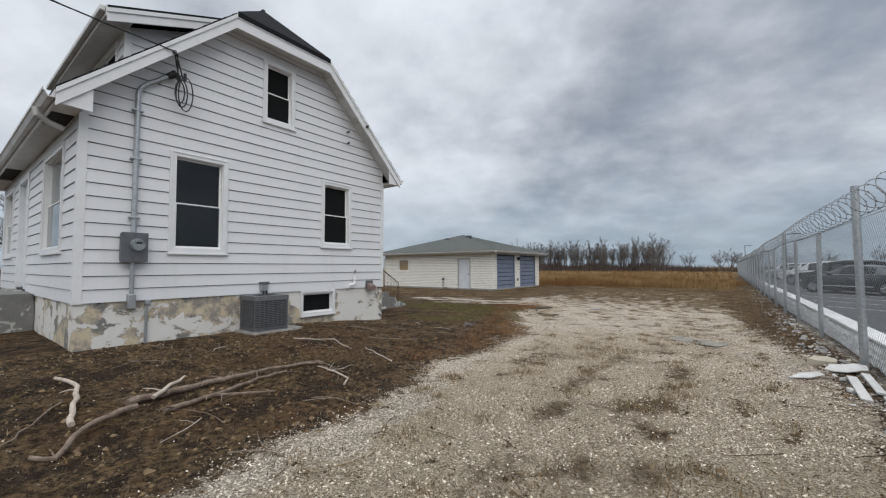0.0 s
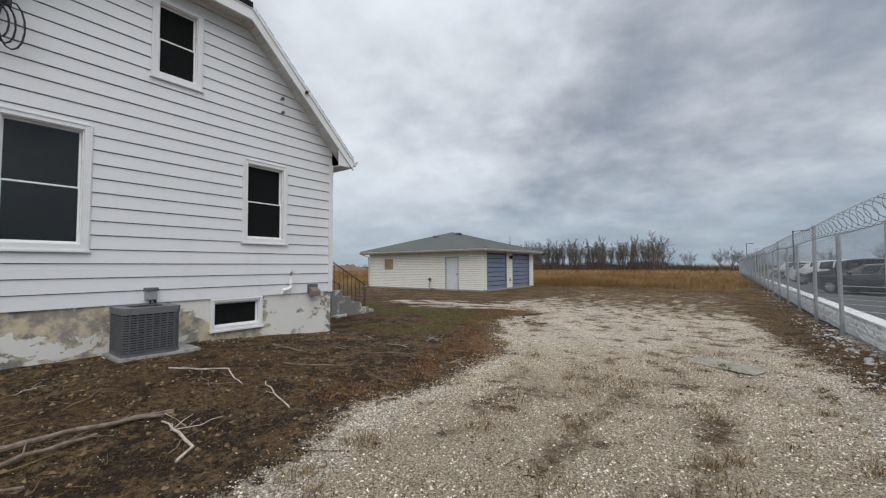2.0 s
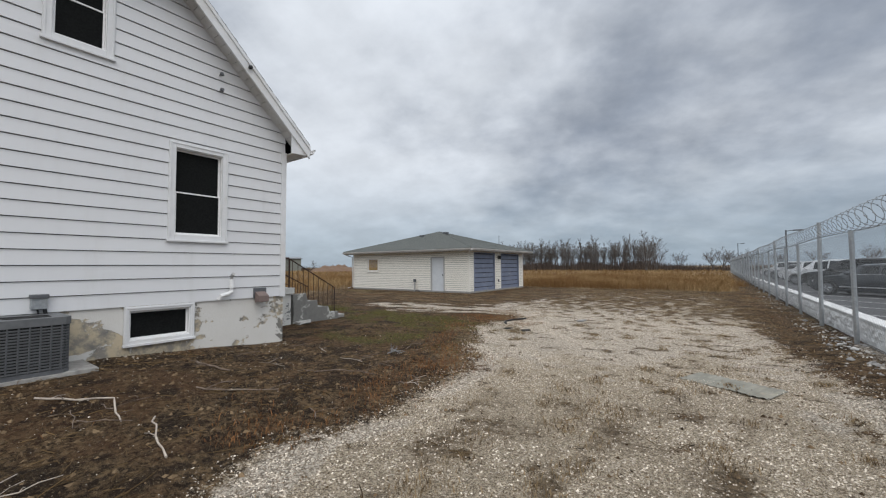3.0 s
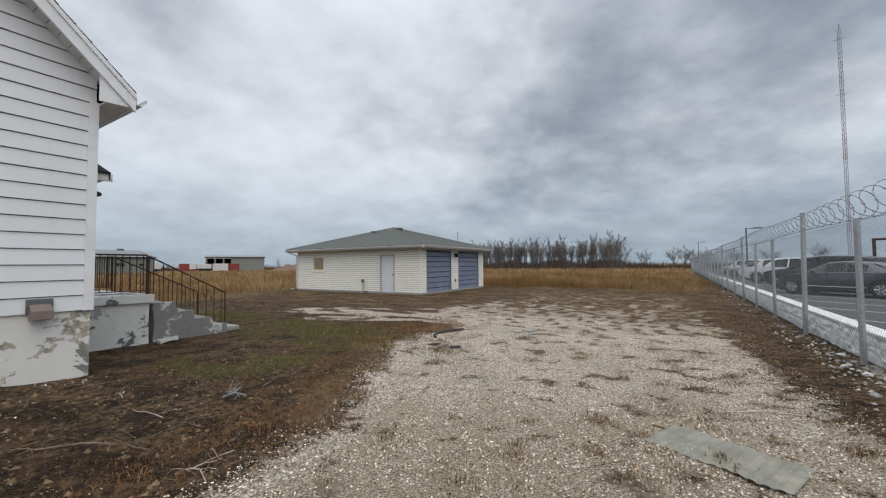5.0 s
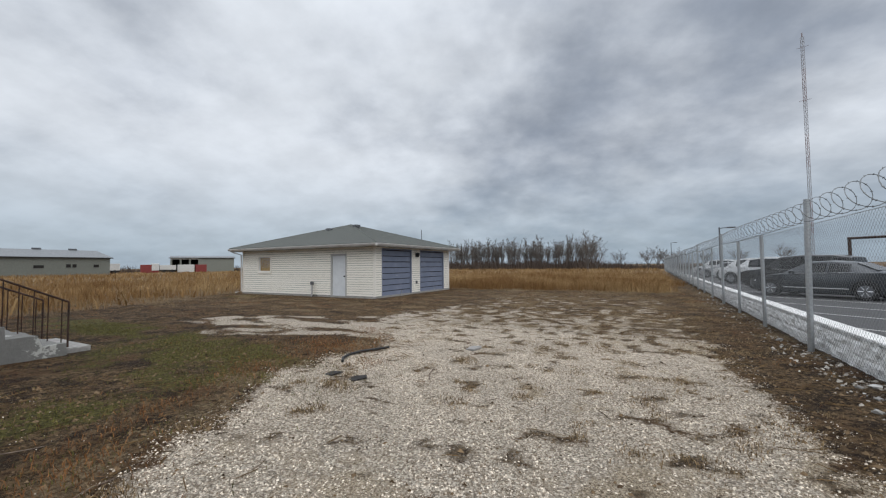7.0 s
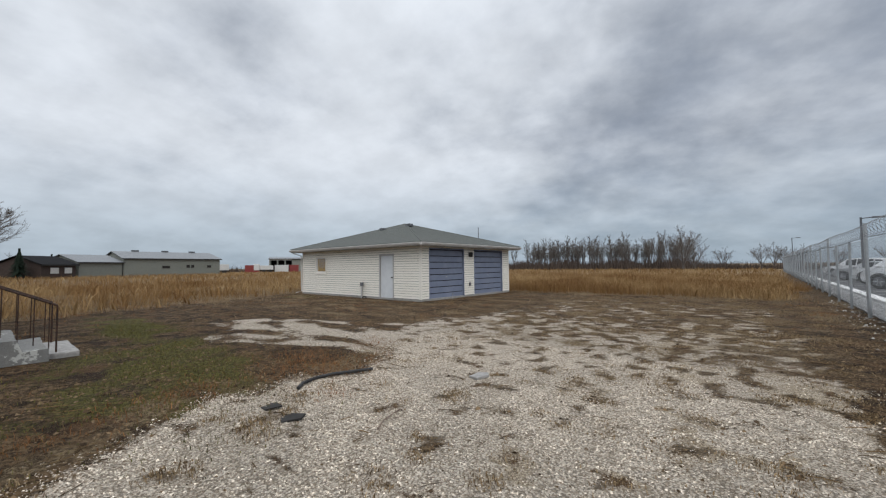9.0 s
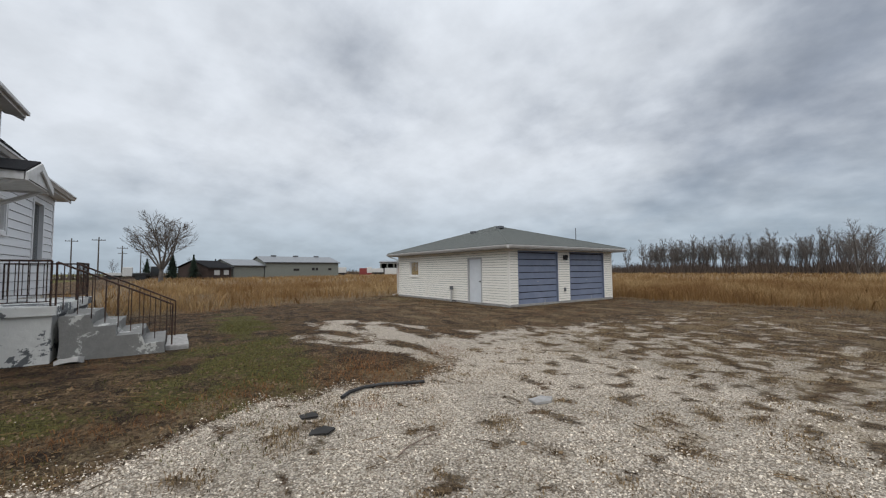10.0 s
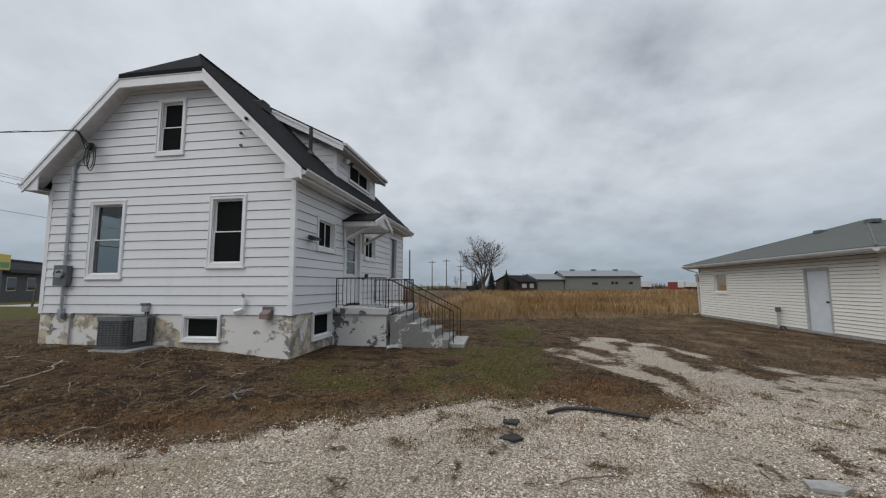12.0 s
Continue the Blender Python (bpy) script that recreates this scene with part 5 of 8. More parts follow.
def back_stoop():
    t = thing("back_stoop", "cracked concrete stoop with five steps, patched white and grey", "stoop", at=(-10.5, 8.0, 0))
    inv = Matrix.Translation((10.5, -8.0, 0))

    def add(nm, bm, m, lab=""):
        ob = part(nm, bm, m, t, lab)
        ob.matrix_parent_inverse = inv
        return ob
    add("platform", rough_block(-12.0, -9.02, BY + 0.01, 8.50, -0.2, 0.86, 0.012), MAT_STOOP, "patched render, white and dark grey")
    add("platform_slab", rough_block(-12.05, -8.96, BY + 0.01, 8.56, 0.862, STOOP_T, 0.010), MAT_STOOP, "chipped concrete slab")
    prof = [(8.58, -0.2), (8.58, 0.82)]
    for k in range(4):
        prof += [(8.58 + 0.345 * (k + 1), 0.82 - 0.185 * k), (8.58 + 0.345 * (k + 1), 0.82 - 0.185 * (k + 1) if k < 3 else -0.2)]
    bm = bmesh.new()
    nx, sub = 22, []
    for (ya, za), (yb, zb) in zip(prof, prof[1:] + prof[:1]):
        n = max(1, int(math.hypot(yb - ya, zb - za) / 0.06))
        sub += [(ya + (yb - ya) * k / n, za + (zb - za) * k / n) for k in range(n)]
    cols = []
    for i in range(nx + 1):
        x = -10.72 + 1.66 * i / nx
        col = []
        for yy, zz in sub:
            c = Vector((x, yy, zz))
            col.append(bm.verts.new(c + noise.noise_vector(c * 2.7) * 0.03 + noise.noise_vector(c * 8) * 0.015))
        cols.append(col)
    m = len(sub)
    for p, q in zip(cols, cols[1:]):
        for j in range(m):
            bm.faces.new((p[j], p[(j + 1) % m], q[(j + 1) % m], q[j]))
    # side faces in columns, so that they follow the stepped outline
    for x, col in ((-9.06, cols[-1]), (-10.72, cols[0])):
        bm.faces.new(col)
    bmesh.ops.triangulate(bm, faces=[f for f in bm.faces if len(f.verts) > 4])
    bmesh.ops.recalc_face_normals(bm, faces=bm.faces)
    add("steps", bm, MAT_STEP, "weathered grey steps with scraps of white paint")
    add("bottom_slab", rough_block(-10.7, -9.25, 9.97, 10.32, -0.1, 0.17, 0.012, 0.06), MAT_CONCRETE)


back_stoop()
front_stoop = thing("front_stoop", "grey cracked concrete front stoop", "stoop", at=(-11.6, 0.6, 0))
ob = part("platform", rough_block(-13.2, -10.3, -0.3, FY - 0.01, -0.2, 1.0, 0.02), MAT_STEP, front_stoop)
ob.matrix_parent_inverse = Matrix.Translation((11.6, -0.6, 0))


def stoop_rail(points, balusters, group):
    """One run of thin iron railing: top rail, foot rail, balusters, posts. points: the foot of its two ends; heights above."""
    t = thing("iron_railing", "thin black iron railing with rust, on the stoop", "railing", group=group, at=points[0])
    a, b = Vector((0, 0, 0)), Vector(points[1]) - Vector(points[0])
    h = Vector((0, 0, points[2]))
    part("top_rail", tubed([a + h, b + h], 0.016, 6), MAT_IRON, t)
    stairs = abs(b.z) > 0.3
    lift = Vector((0, 0, -0.03 if stairs else 0.07))
    if not stairs:
        part("foot_rail", tubed([a + lift, b + lift], 0.009, 5), MAT_IRON, t)
    for k in range(balusters):
        p = a.lerp(b, (k + 0.5) / balusters)
        part("baluster", tubed([p + lift, p + h], 0.008, 5), MAT_IRON, t)
    for p, drop in ((a, 0.03), (b, points[3])):
        part("post", tubed([p - Vector((0, 0, drop)), p + h], 0.014, 6), MAT_IRON, t)


G = "iron railings of the back stoop"
stoop_rail([(-9.08, 7.22, 1.0), (-9.08, 8.47, 1.0), 0.72, 0.03], 12, G)
stoop_rail([(-11.95, 7.22, 1.0), (-11.95, 8.47, 1.0), 0.72, 0.03], 12, G)
stoop_rail([(-11.88, 8.50, 1.0), (-10.75, 8.50, 1.0), 0.72, 0.03], 9, G)
stoop_rail([(-9.13, 8.52, 1.0), (-9.35, 10.06, 0.22), 0.70, 0.16], 9, G)
stoop_rail([(-10.66, 8.52, 1.0), (-10.62, 10.10, 0.20), 0.70, 0.16], 9, G)


MAT_LOUVRE = speckled("grey_louvre_plastic", (0.135, 0.14, 0.147), (0.11, 0.115, 0.12), 12, 0.5)


def ac_unit():
    t = thing("air_conditioner", "dark grey louvred air-conditioning unit on a concrete pad", "air conditioner", at=(-6.83, 3.81, 0.335))
    w, d, h = 0.31, 0.315, 0.62
    prof = lambda r: [(w - r, -d), (w, -d + r), (w, d - r), (w - r, d), (-w + r, d), (-w, d - r), (-w, -d + r), (-w + r, -d)]

    def ring(z0, z1, grow, thick):
        bm = bmesh.new()
        o = [(x * (1 + grow / w), y * (1 + grow / d)) for x, y in prof(0.05)]
        i = [(x * (1 - thick / w), y * (1 - thick / d)) for x, y in o]
        n = len(o)
        vs = [[bm.verts.new((x, y, z)) for x, y in pts] for pts, z in ((o, z0), (o, z1), (i, z1), (i, z0))]
        for k in range(4):
            for j in range(n):
                bm.faces.new((vs[k][j], vs[k][(j + 1) % n], vs[(k + 1) % 4][(j + 1) % n], vs[(k + 1) % 4][j]))
        bmesh.ops.recalc_face_normals(bm, faces=bm.faces)
        return bm
    part("base_pan", ring(0.0, 0.045, 0.004, 0.1), MAT_GREYBOX, t)
    n = 15
    for k in range(n):
        z = 0.055 + k * (h - 0.145) / n
        part("louvre", ring(z, z + 0.015, 0.0, 0.02), MAT_LOUVRE, t)
    for s in (-1, 1):
        for k in range(7):
            y = -d + 0.07 + k * (2 * d - 0.14) / 6
            part("grille_rib", boxed(*sorted((s * (w + 0.004), s * (w - 0.016))), y - 0.006, y + 0.006, 0.04, h - 0.09), MAT_GREYBOX, t)
        for k in range(7):
            x = -w + 0.07 + k * (2 * w - 0.14) / 6
            part("grille_rib", boxed(x - 0.006, x + 0.006, *sorted((s * (d + 0.004), s * (d - 0.016))), 0.04, h - 0.09), MAT_GREYBOX, t)
    part("coil_core", boxed(-w + 0.045, w - 0.045, -d + 0.045, d - 0.045, 0.02, h - 0.08), MAT_BLACK, t)
    part("top_shroud", ring(h - 0.085, h, 0.010, 0.13), MAT_LOUVRE, t, "moulded grey plastic top")
    bm = bmesh.new()
    for k in range(7):
        r = 0.05 + 0.03 * k
        tube(bm, [(r * math.cos(a), r * math.sin(a), h - 0.005) for a in (2 * math.pi * j / 20 for j in range(21))], 0.003, 4)
    part("fan_guard", bm, MAT_BLACK, t)
    part("service_panel", boxed(-w - 0.002, -w + 0.05, d - 0.02, d + 0.02, 0.03, h - 0.02, bevel=0.01), MAT_GREYBOX, t)
    part("service_cover", boxed(-0.16, 0.12, d + 0.006, d + 0.022, 0.12, h - 0.03, bevel=0.008), MAT_TRIM_GREY, t)


ac_unit()
pad = thing("concrete_pad", "pale concrete pad under the air conditioner", "pad", at=(-6.83, 3.9, 0.26))
part("slab", rough_block(-0.345, 0.36, -0.46, 0.47, -0.08, 0.075, 0.006, 0.08), MAT_CONCRETE, pad)


def disconnect():
    t = thing("disconnect_box", "small grey electrical disconnect with black whip hose", "electrical box", at=(GX + 0.005, 3.95, 1.08))
    part("box", boxed(0.0, 0.09, -0.07, 0.07, -0.07, 0.10, bevel=0.01), MAT_STEEL, t)
    part("box_cover", boxed(0.0, 0.115, -0.08, 0.08, 0.06, 0.11, bevel=0.008), MAT_GREYBOX, t)
    part("whip_hose", tubed([(0.05, 0.05, -0.06), (0.05, 0.09, -0.3), (0.05, 0.12, -0.62), (0.09, 0.10, -0.70), (0.18, 0.02, -0.72), (0.24, -0.02, -0.70)], 0.018, 8), MAT_BLACK, t)
    part("line_set", tubed([(0.05, -0.01, -0.06), (0.05, 0.02, -0.25), (0.08, -0.02, -0.5), (0.2, -0.04, -0.52)], 0.01, 6), MAT_BLACK, t)


disconnect()


def electric_meter():
    t = thing("electric_meter", "grey electric meter box with round glass meter and conduit", "electric meter", at=(GX + 0.03, 1.90, 1.77))
    part("meter_box", boxed(0.0, 0.12, -0.155, 0.155, -0.21, 0.21, bevel=0.012), MAT_GREYBOX, t)
    part("box_lip", boxed(0.12, 0.128, -0.165, 0.165, -0.22, 0.22, bevel=0.003), MAT_GREYBOX, t)
    part("meter_ring", tubed([(0.128, 0.03, 0.04), (0.155, 0.03, 0.04)], 0.092, 24), MAT_STEEL, t)
    part("meter_face", tubed([(0.155, 0.03, 0.04), (0.165, 0.03, 0.04)], 0.075, 24), MAT_TRIM, t)
    part("meter_glass", tubed([(0.156, 0.03, 0.04), (0.215, 0.03, 0.04), (0.235, 0.03, 0.04)], [0.084, 0.08, 0.06], 24), MAT_GLASS, t)
    part("meter_display", boxed(0.166, 0.169, 0.0, 0.07, 0.05, 0.075), MAT_BLACK, t)
    part("conduit", tubed([(0.04, 0, 0.2), (0.04, 0, 2.36), (0.04, 0.03, 2.46), (0.045, 0.10, 2.55), (0.06, 0.40, 2.80)], 0.036, 10), MAT_STEEL, t, "grey painted conduit up the wall")
    for z in (0.45, 1.35, 2.1):
        part("conduit_strap", boxed(0.0, 0.08, -0.07, 0.07, z - 0.012, z + 0.012, bevel=0.004), MAT_STEEL, t)
    part("weather_head", tubed([(0.06, 0.36, 2.77), (0.075, 0.46, 2.85), (0.10, 0.50, 2.80)], [0.045, 0.065, 0.05], 10), MAT_BLACK, t)
    part("lower_conduit", tubed([(0.04, 0, -0.2), (0.04, 0, -0.72)], 0.03, 10), MAT_STEEL, t)
    part("lower_fitting", boxed(-0.02, 0.085, -0.05, 0.05, -0.92, -0.70, bevel=0.012), MAT_STEEL, t)


electric_meter()


def cable(name, label, pts, r, mat=MAT_BLACK, sides=5):
    t = thing(name, label, "cable", at=pts[0])
    o = Vector(pts[0])
    part("wire", tubed([Vector(p) - o for p in pts], r, sides), mat, t)
    return t


def sagging(a, b, sag, n=24):
    a, b = Vector(a), Vector(b)
    return [tuple(a.lerp(b, k / n) - Vector((0, 0, 4 * sag * (k / n) * (1 - k / n)))) for k in range(n + 1)]


ANCHOR = (-6.80, 2.26, 4.86)
cable("service_drop", "black twisted service cable from the street to the eave", sagging(ANCHOR, (-8.4, -19.0, 8.0), 0.45), 0.011)
cable("service_drop", "bare messenger wire of the service cable", [(p[0], p[1] + 0.03, p[2] + 0.02 * math.sin(4 * i)) for i, p in enumerate(sagging(ANCHOR, (-8.4, -19.0, 8.03), 0.44))], 0.006)


def drip_loops():
    t = thing("drip_loops", "black service wires hanging in loops from the weather head", "cable", at=(-7.0, 2.36, 4.6))
    for k, (dy, r) in enumerate(((0.0, 0.15), (0.05, 0.19), (-0.04, 0.12))):
        pts = [(-0.03, 0.02, 0.0)]
        for j in range(13):
            a = math.pi * (0.1 + 1.75 * j / 12)
            pts.append((0.0 + 0.02 * k, 0.08 + dy + 0.62 * r * math.sin(a) * 0.9, -0.30 + r * 1.5 * math.cos(a)))
        pts.append((0.17, -0.09 + 0.02 * k, 0.25))
        part("loop", tubed(pts, 0.010, 6), MAT_BLACK, t)
    part("splice", tubed([(0.06, 0.10, 0.02), (0.06, 0.10, -0.10)], 0.022, 8), MAT_BLACK, t)
    part("anchor_hook", tubed([(0.17, -0.09, 0.24), (0.20, -0.10, 0.27)], 0.03, 8), MAT_GREYBOX, t)


drip_loops()
for y, z in ((5.94, 4.68), (5.95, 4.42)):
    t = thing("wire_knob", "small grey porcelain wire knob on the siding", "insulator", group="wire knobs", at=(GX + 0.02, y, z))
    part("stem", tubed([(0, 0, 0), (0.06, 0, 0)], 0.012, 6), MAT_GREYBOX, t)
    part("knob", tubed([(0.05, 0, 0), (0.07, 0, 0), (0.10, 0, 0)], [0.02, 0.035, 0.022], 10), MAT_GREYBOX, t)
knob = thing("wire_knob", "small black wire knob on the barge board", "insulator", group="wire knobs", at=(X0, 6.26, 4.84))
part("knob", tubed([(0, 0, 0), (0.04, 0, 0), (0.07, 0, 0)], [0.02, 0.035, 0.022], 10), MAT_BLACK, knob)


def vent_pipes():
    t = thing("vent_pipe", "white plastic vent pipe elbow low on the siding", "pipe", at=(GX + 0.03, 6.12, 1.06))
    part("pipe", tubed([(0.03, -0.14, -0.08), (0.06, -0.12, -0.02), (0.05, -0.02, 0.0), (0.05, 0.04, 0.03), (0.05, 0.045, 0.12), (0.05, 0.04, 0.24)], 0.033, 10), MAT_VINYL_FRAME, t)
    part("collar", tubed([(0.05, 0.045, 0.10), (0.05, 0.045, 0.14)], 0.042, 10), MAT_VINYL_FRAME, t)
    part("mouth", tubed([(0.05, 0.04, 0.24), (0.06, 0.045, 0.30), (0.10, 0.05, 0.33)], 0.028, 10), MAT_TRIM_GREY, t)
    t = thing("dryer_vent", "brown plastic dryer vent hood low on the wall", "vent", at=(GX + 0.03, 6.67, 1.0))
    m = plain("faded_brown_plastic", (0.20, 0.15, 0.135), 0.6)
    part("plate", boxed(0, 0.02, -0.115, 0.115, -0.04, 0.135, bevel=0.006), MAT_GREYBOX, t)
    bm = solid([[(0.02, -0.09, 0.07), (0.15, -0.09, 0.0), (0.15, -0.09, -0.10), (0.02, -0.09, -0.12)]], (0, 0.18, 0))
    part("hood", bm, m, t)
    t = thing("foundation_conduit", "thin grey conduit on the foundation", "pipe", at=(GX + 0.02, 2.10, 0.3))
    part("conduit", tubed([(0.01, 0, -0.1), (0.01, 0, 0.67)], 0.02, 8), MAT_STEEL, t)
    part("fitting", boxed(-0.01, 0.05, -0.03, 0.05, 0.60, 0.67, bevel=0.01), MAT_STEEL, t)
    t = thing("wall_lamp", "dark wall lamp on the back siding", "lamp", at=(-7.78, BY + 0.02, 2.56))
    part("mount", boxed(-0.09, 0.09, 0, 0.05, -0.04, 0.06, bevel=0.01), MAT_TRIM_GREY, t)
    part("hood", solid([[(-0.14, 0.05, 0.05), (-0.14, 0.20, -0.01), (-0.14, 0.20, -0.05), (-0.14, 0.05, -0.05)]], (0.28, 0, 0)), MAT_BLACK, t)
    t = thing("roof_flue", "black vent pipe through the back roof slope", "pipe", at=(-9.6, 6.15, 4.9))
    part("flashing", tubed([(0, 0, 0.15), (0, 0, 0.28)], [0.14, 0.06], 10), MAT_BLACK, t)
    part("pipe", tubed([(0, 0, 0.1), (0, 0, 0.95)], 0.05, 10), MAT_BLACK, t)
    t = thing("roof_vent", "low black roof vent near the ridge", "vent", at=(-9.2, 4.9, roof_top(4.9)))
    part("base", boxed(-0.2, 0.2, -0.2, 0.2, -0.15, 0.03, bevel=0.01), MAT_BLACK, t)
    part("cap", boxed(-0.17, 0.17, -0.17, 0.17, 0.03, 0.13, bevel=0.03), MAT_BLACK, t)
    t = thing("flood_light", "twin flood light under the dormer eave", "lamp", at=(-10.85, 6.585, 5.28))
    part("base", boxed(-0.06, 0.06, 0, 0.05, -0.06, 0.06, bevel=0.01), MAT_TRIM, t)
    for s in (-1, 1):
        part("lamp_head", tubed([(s * 0.03, 0.03, 0), (s * 0.10, 0.10, -0.03), (s * 0.17, 0.20, -0.08)], [0.02, 0.045, 0.07], 10), MAT_TRIM if s > 0 else MAT_BLACK, t)
    t = thing("stoop_lamp", "black jelly-jar lamp on the rail side of the back wall", "lamp", at=(-10.98, BY + 0.02, 1.72))
    part("arm", tubed([(0, 0, 0), (0, 0.12, 0.05)], 0.02, 8), MAT_BLACK, t)
    part("globe", tubed([(0, 0.12, 0.02), (0, 0.13, 0.1), (0, 0.14, 0.16)], [0.05, 0.06, 0.04], 10), MAT_BLACK, t)
    t = thing("downspout", "white elbow under the front gutter", "pipe", at=(-7.45, FY - 0.42, 3.62))
    part("elbow", tubed([(0, 0, 0.05), (0, 0.02, -0.05), (-0.05, 0.15, -0.12), (-0.08, 0.3, -0.16)], 0.04, 8), MAT_GUTTER, t)


vent_pipes()
# ---- parked cars ----


def paint(name, c):
    k = Mat(name, c, 0.28, 0.2)
    k.b.inputs["Coat Weight"].default_value = 0.6
    k.color(k.mix(k.step(k.noise(2.5, 5, 0.6), 0.4, 0.8, 0, 0.25), c, tuple(0.5 * v + 0.08 for v in c)))
    return k.m


MAT_RED_LAMP = plain("red_lamp_lens", (0.30, 0.012, 0.012), 0.2)
MAT_CHROME = speckled("chrome", (0.62, 0.63, 0.64), (0.55, 0.56, 0.57), 20, 0.2, 0.95, bump=0.02)
MAT_LENS = plain("headlamp_lens", (0.55, 0.56, 0.57), 0.15)


def vehicle(kind, material, label, at, heading, group="parked cars"):
    """A car, sport utility or van, nose along +x of its own frame, lofted from cross sections."""
    t = thing("parked_car" if kind != "van" else "parked_van", label, "car" if kind != "van" else "van", group=group)
    S = {
        # x, sill height, belt height, roof height, half width at the belt, half width at the roof
        "sedan": (2.40, [(-2.40, 0.50, 0.86, 0.87, 0.72, 0.60), (-2.25, 0.30, 0.98, 0.99, 0.84, 0.70), (-1.75, 0.24, 1.01, 1.04, 0.89, 0.66), (-1.05, 0.22, 0.98, 1.38, 0.91, 0.58), (-0.35, 0.22, 0.95, 1.46, 0.92, 0.60), (0.35, 0.22, 0.93, 1.42, 0.92, 0.60), (1.15, 0.22, 0.92, 0.97, 0.91, 0.68), (1.85, 0.24, 0.84, 0.86, 0.89, 0.66), (2.25, 0.30, 0.72, 0.73, 0.80, 0.58), (2.40, 0.44, 0.62, 0.63, 0.68, 0.50)]),
        "suv": (2.38, [(-2.38, 0.50, 1.00, 1.10, 0.78, 0.62), (-2.25, 0.34, 1.06, 1.62, 0.88, 0.64), (-1.60, 0.28, 1.06, 1.74, 0.93, 0.66), (-0.40, 0.28, 1.04, 1.76, 0.94, 0.67), (0.45, 0.28, 1.04, 1.68, 0.94, 0.66), (1.15, 0.28, 1.06, 1.10, 0.93, 0.72), (1.90, 0.30, 0.99, 1.01, 0.91, 0.70), (2.28, 0.36, 0.86, 0.87, 0.84, 0.62), (2.38, 0.48, 0.72, 0.73, 0.74, 0.55)]),
        "van": (2.75, [(-2.75, 0.45, 1.15, 2.05, 0.90, 0.80), (-2.6, 0.34, 1.15, 2.16, 0.98, 0.84), (-1.0, 0.30, 1.15, 2.2, 1.0, 0.85), (0.9, 0.30, 1.15, 2.15, 1.0, 0.84), (1.75, 0.30, 1.15, 1.25, 0.99, 0.76), (2.45, 0.34, 1.05, 1.07, 0.95, 0.70), (2.75, 0.46, 0.85, 0.86, 0.84, 0.60)]),
    }
    half, rows = S[kind]
    bm = bmesh.new()
    rings = []
    for x, sill, belt, roof, wb, wr in rows:
        ys = [(-wb * 0.92, sill), (-wb, (sill + belt) * 0.5), (-wb * 0.985, belt), (-wr, roof - 0.02), (-wr * 0.6, roof + 0.015), (0, roof + 0.02), (wr * 0.6, roof + 0.015), (wr, roof - 0.02), (wb * 0.985, belt), (wb, (sill + belt) * 0.5), (wb * 0.92, sill)]
        rings.append([bm.verts.new((x, y, z)) for y, z in ys])
    for a, b in zip(rings, rings[1:]):
        for k in range(10):
            bm.faces.new((a[k], a[k + 1], b[k + 1], b[k]))
        bm.faces.new((a[10], a[0], b[0], b[10]))
    bm.faces.new(rings[0][::-1])
    bm.faces.new(rings[-1])
    bmesh.ops.recalc_face_normals(bm, faces=bm.faces)
    body = part("body", bm, material, t, smooth=True)
    body.data.set_sharp_from_angle(angle=radians(38))
    # panes: slightly proud of the body, between belt and roof
    tall = [i for i, r in enumerate(rows) if r[3] - r[2] > 0.25]
    for s in (-1, 1):
        for i, j in zip(tall, tall[1:]):
            a, b = rows[i], rows[j]
            q = []
            for r, f, e in ((a, 0.12, 0.05), (b, 0.12, -0.05), (b, 0.86, -0.05), (a, 0.86, 0.05)):
                z = r[2] + (r[3] - r[2]) * f
                y = r[4] * 0.985 + (r[5] - r[4] * 0.985) * f
                q.append((r[0] + e, s * (y + 0.006), z))
            part("side_window", solid([q], (0, s * 0.008, 0)), MAT_CAR_GLASS, t)
    for i, j in ((tall[-1], tall[-1] + 1), (tall[0], tall[0] - 1)):
        if j < 0:
            continue
        a, b = rows[i], rows[j]
        q = [(a[0] + (b[0] - a[0]) * f, s * (a[5] + (b[5] - a[5]) * f) * 0.86, a[3] + (b[3] - a[3]) * f + 0.022) for f, s in ((0.08, -1), (0.08, 1), (0.88, 1), (0.88, -1))]
        part("windscreen" if j > i else "rear_window", solid([q], (0.004 if j > i else -0.004, 0, 0.008)), MAT_CAR_GLASS, t)
    front, rear = half - 0.92, -half + 0.95
    r = 0.335 if kind == "sedan" else 0.37
    for x in (front, rear):
        for s in (-1, 1):
            y = s * (rows[len(rows) // 2][4] - 0.09)
            w = new("wheel")
            w.parent = t
            w.location = (x, y, r + 0.0)
            part("tyre", tubed([(0, -0.115, 0), (0, -0.10, 0), (0, 0.10, 0), (0, 0.115, 0)], [r - 0.03, r, r, r - 0.03], 28), MAT_BLACK, w)
            part("rim", tubed([(0, s * 0.10, 0), (0, s * 0.118, 0)], r * 0.66, 24), MAT_GREYBOX, w)
            bm = bmesh.new()
            for k in range(6):
                a = 2 * math.pi * k / 6
                tube(bm, [(0.05 * math.cos(a), s * 0.121, 0.05 * math.sin(a)), (r * 0.6 * math.cos(a), s * 0.121, r * 0.6 * math.sin(a))], 0.02, 4)
            part("spokes", bm, MAT_CHROME, w)
            part("wheel_arch", tubed([(x + (r + 0.05) * math.cos(a), s * (rows[len(rows) // 2][4] + 0.004), r + (r + 0.05) * math.sin(a)) for a in (math.pi * k / 12 for k in range(13))], 0.028, 5), MAT_BLACK, t)
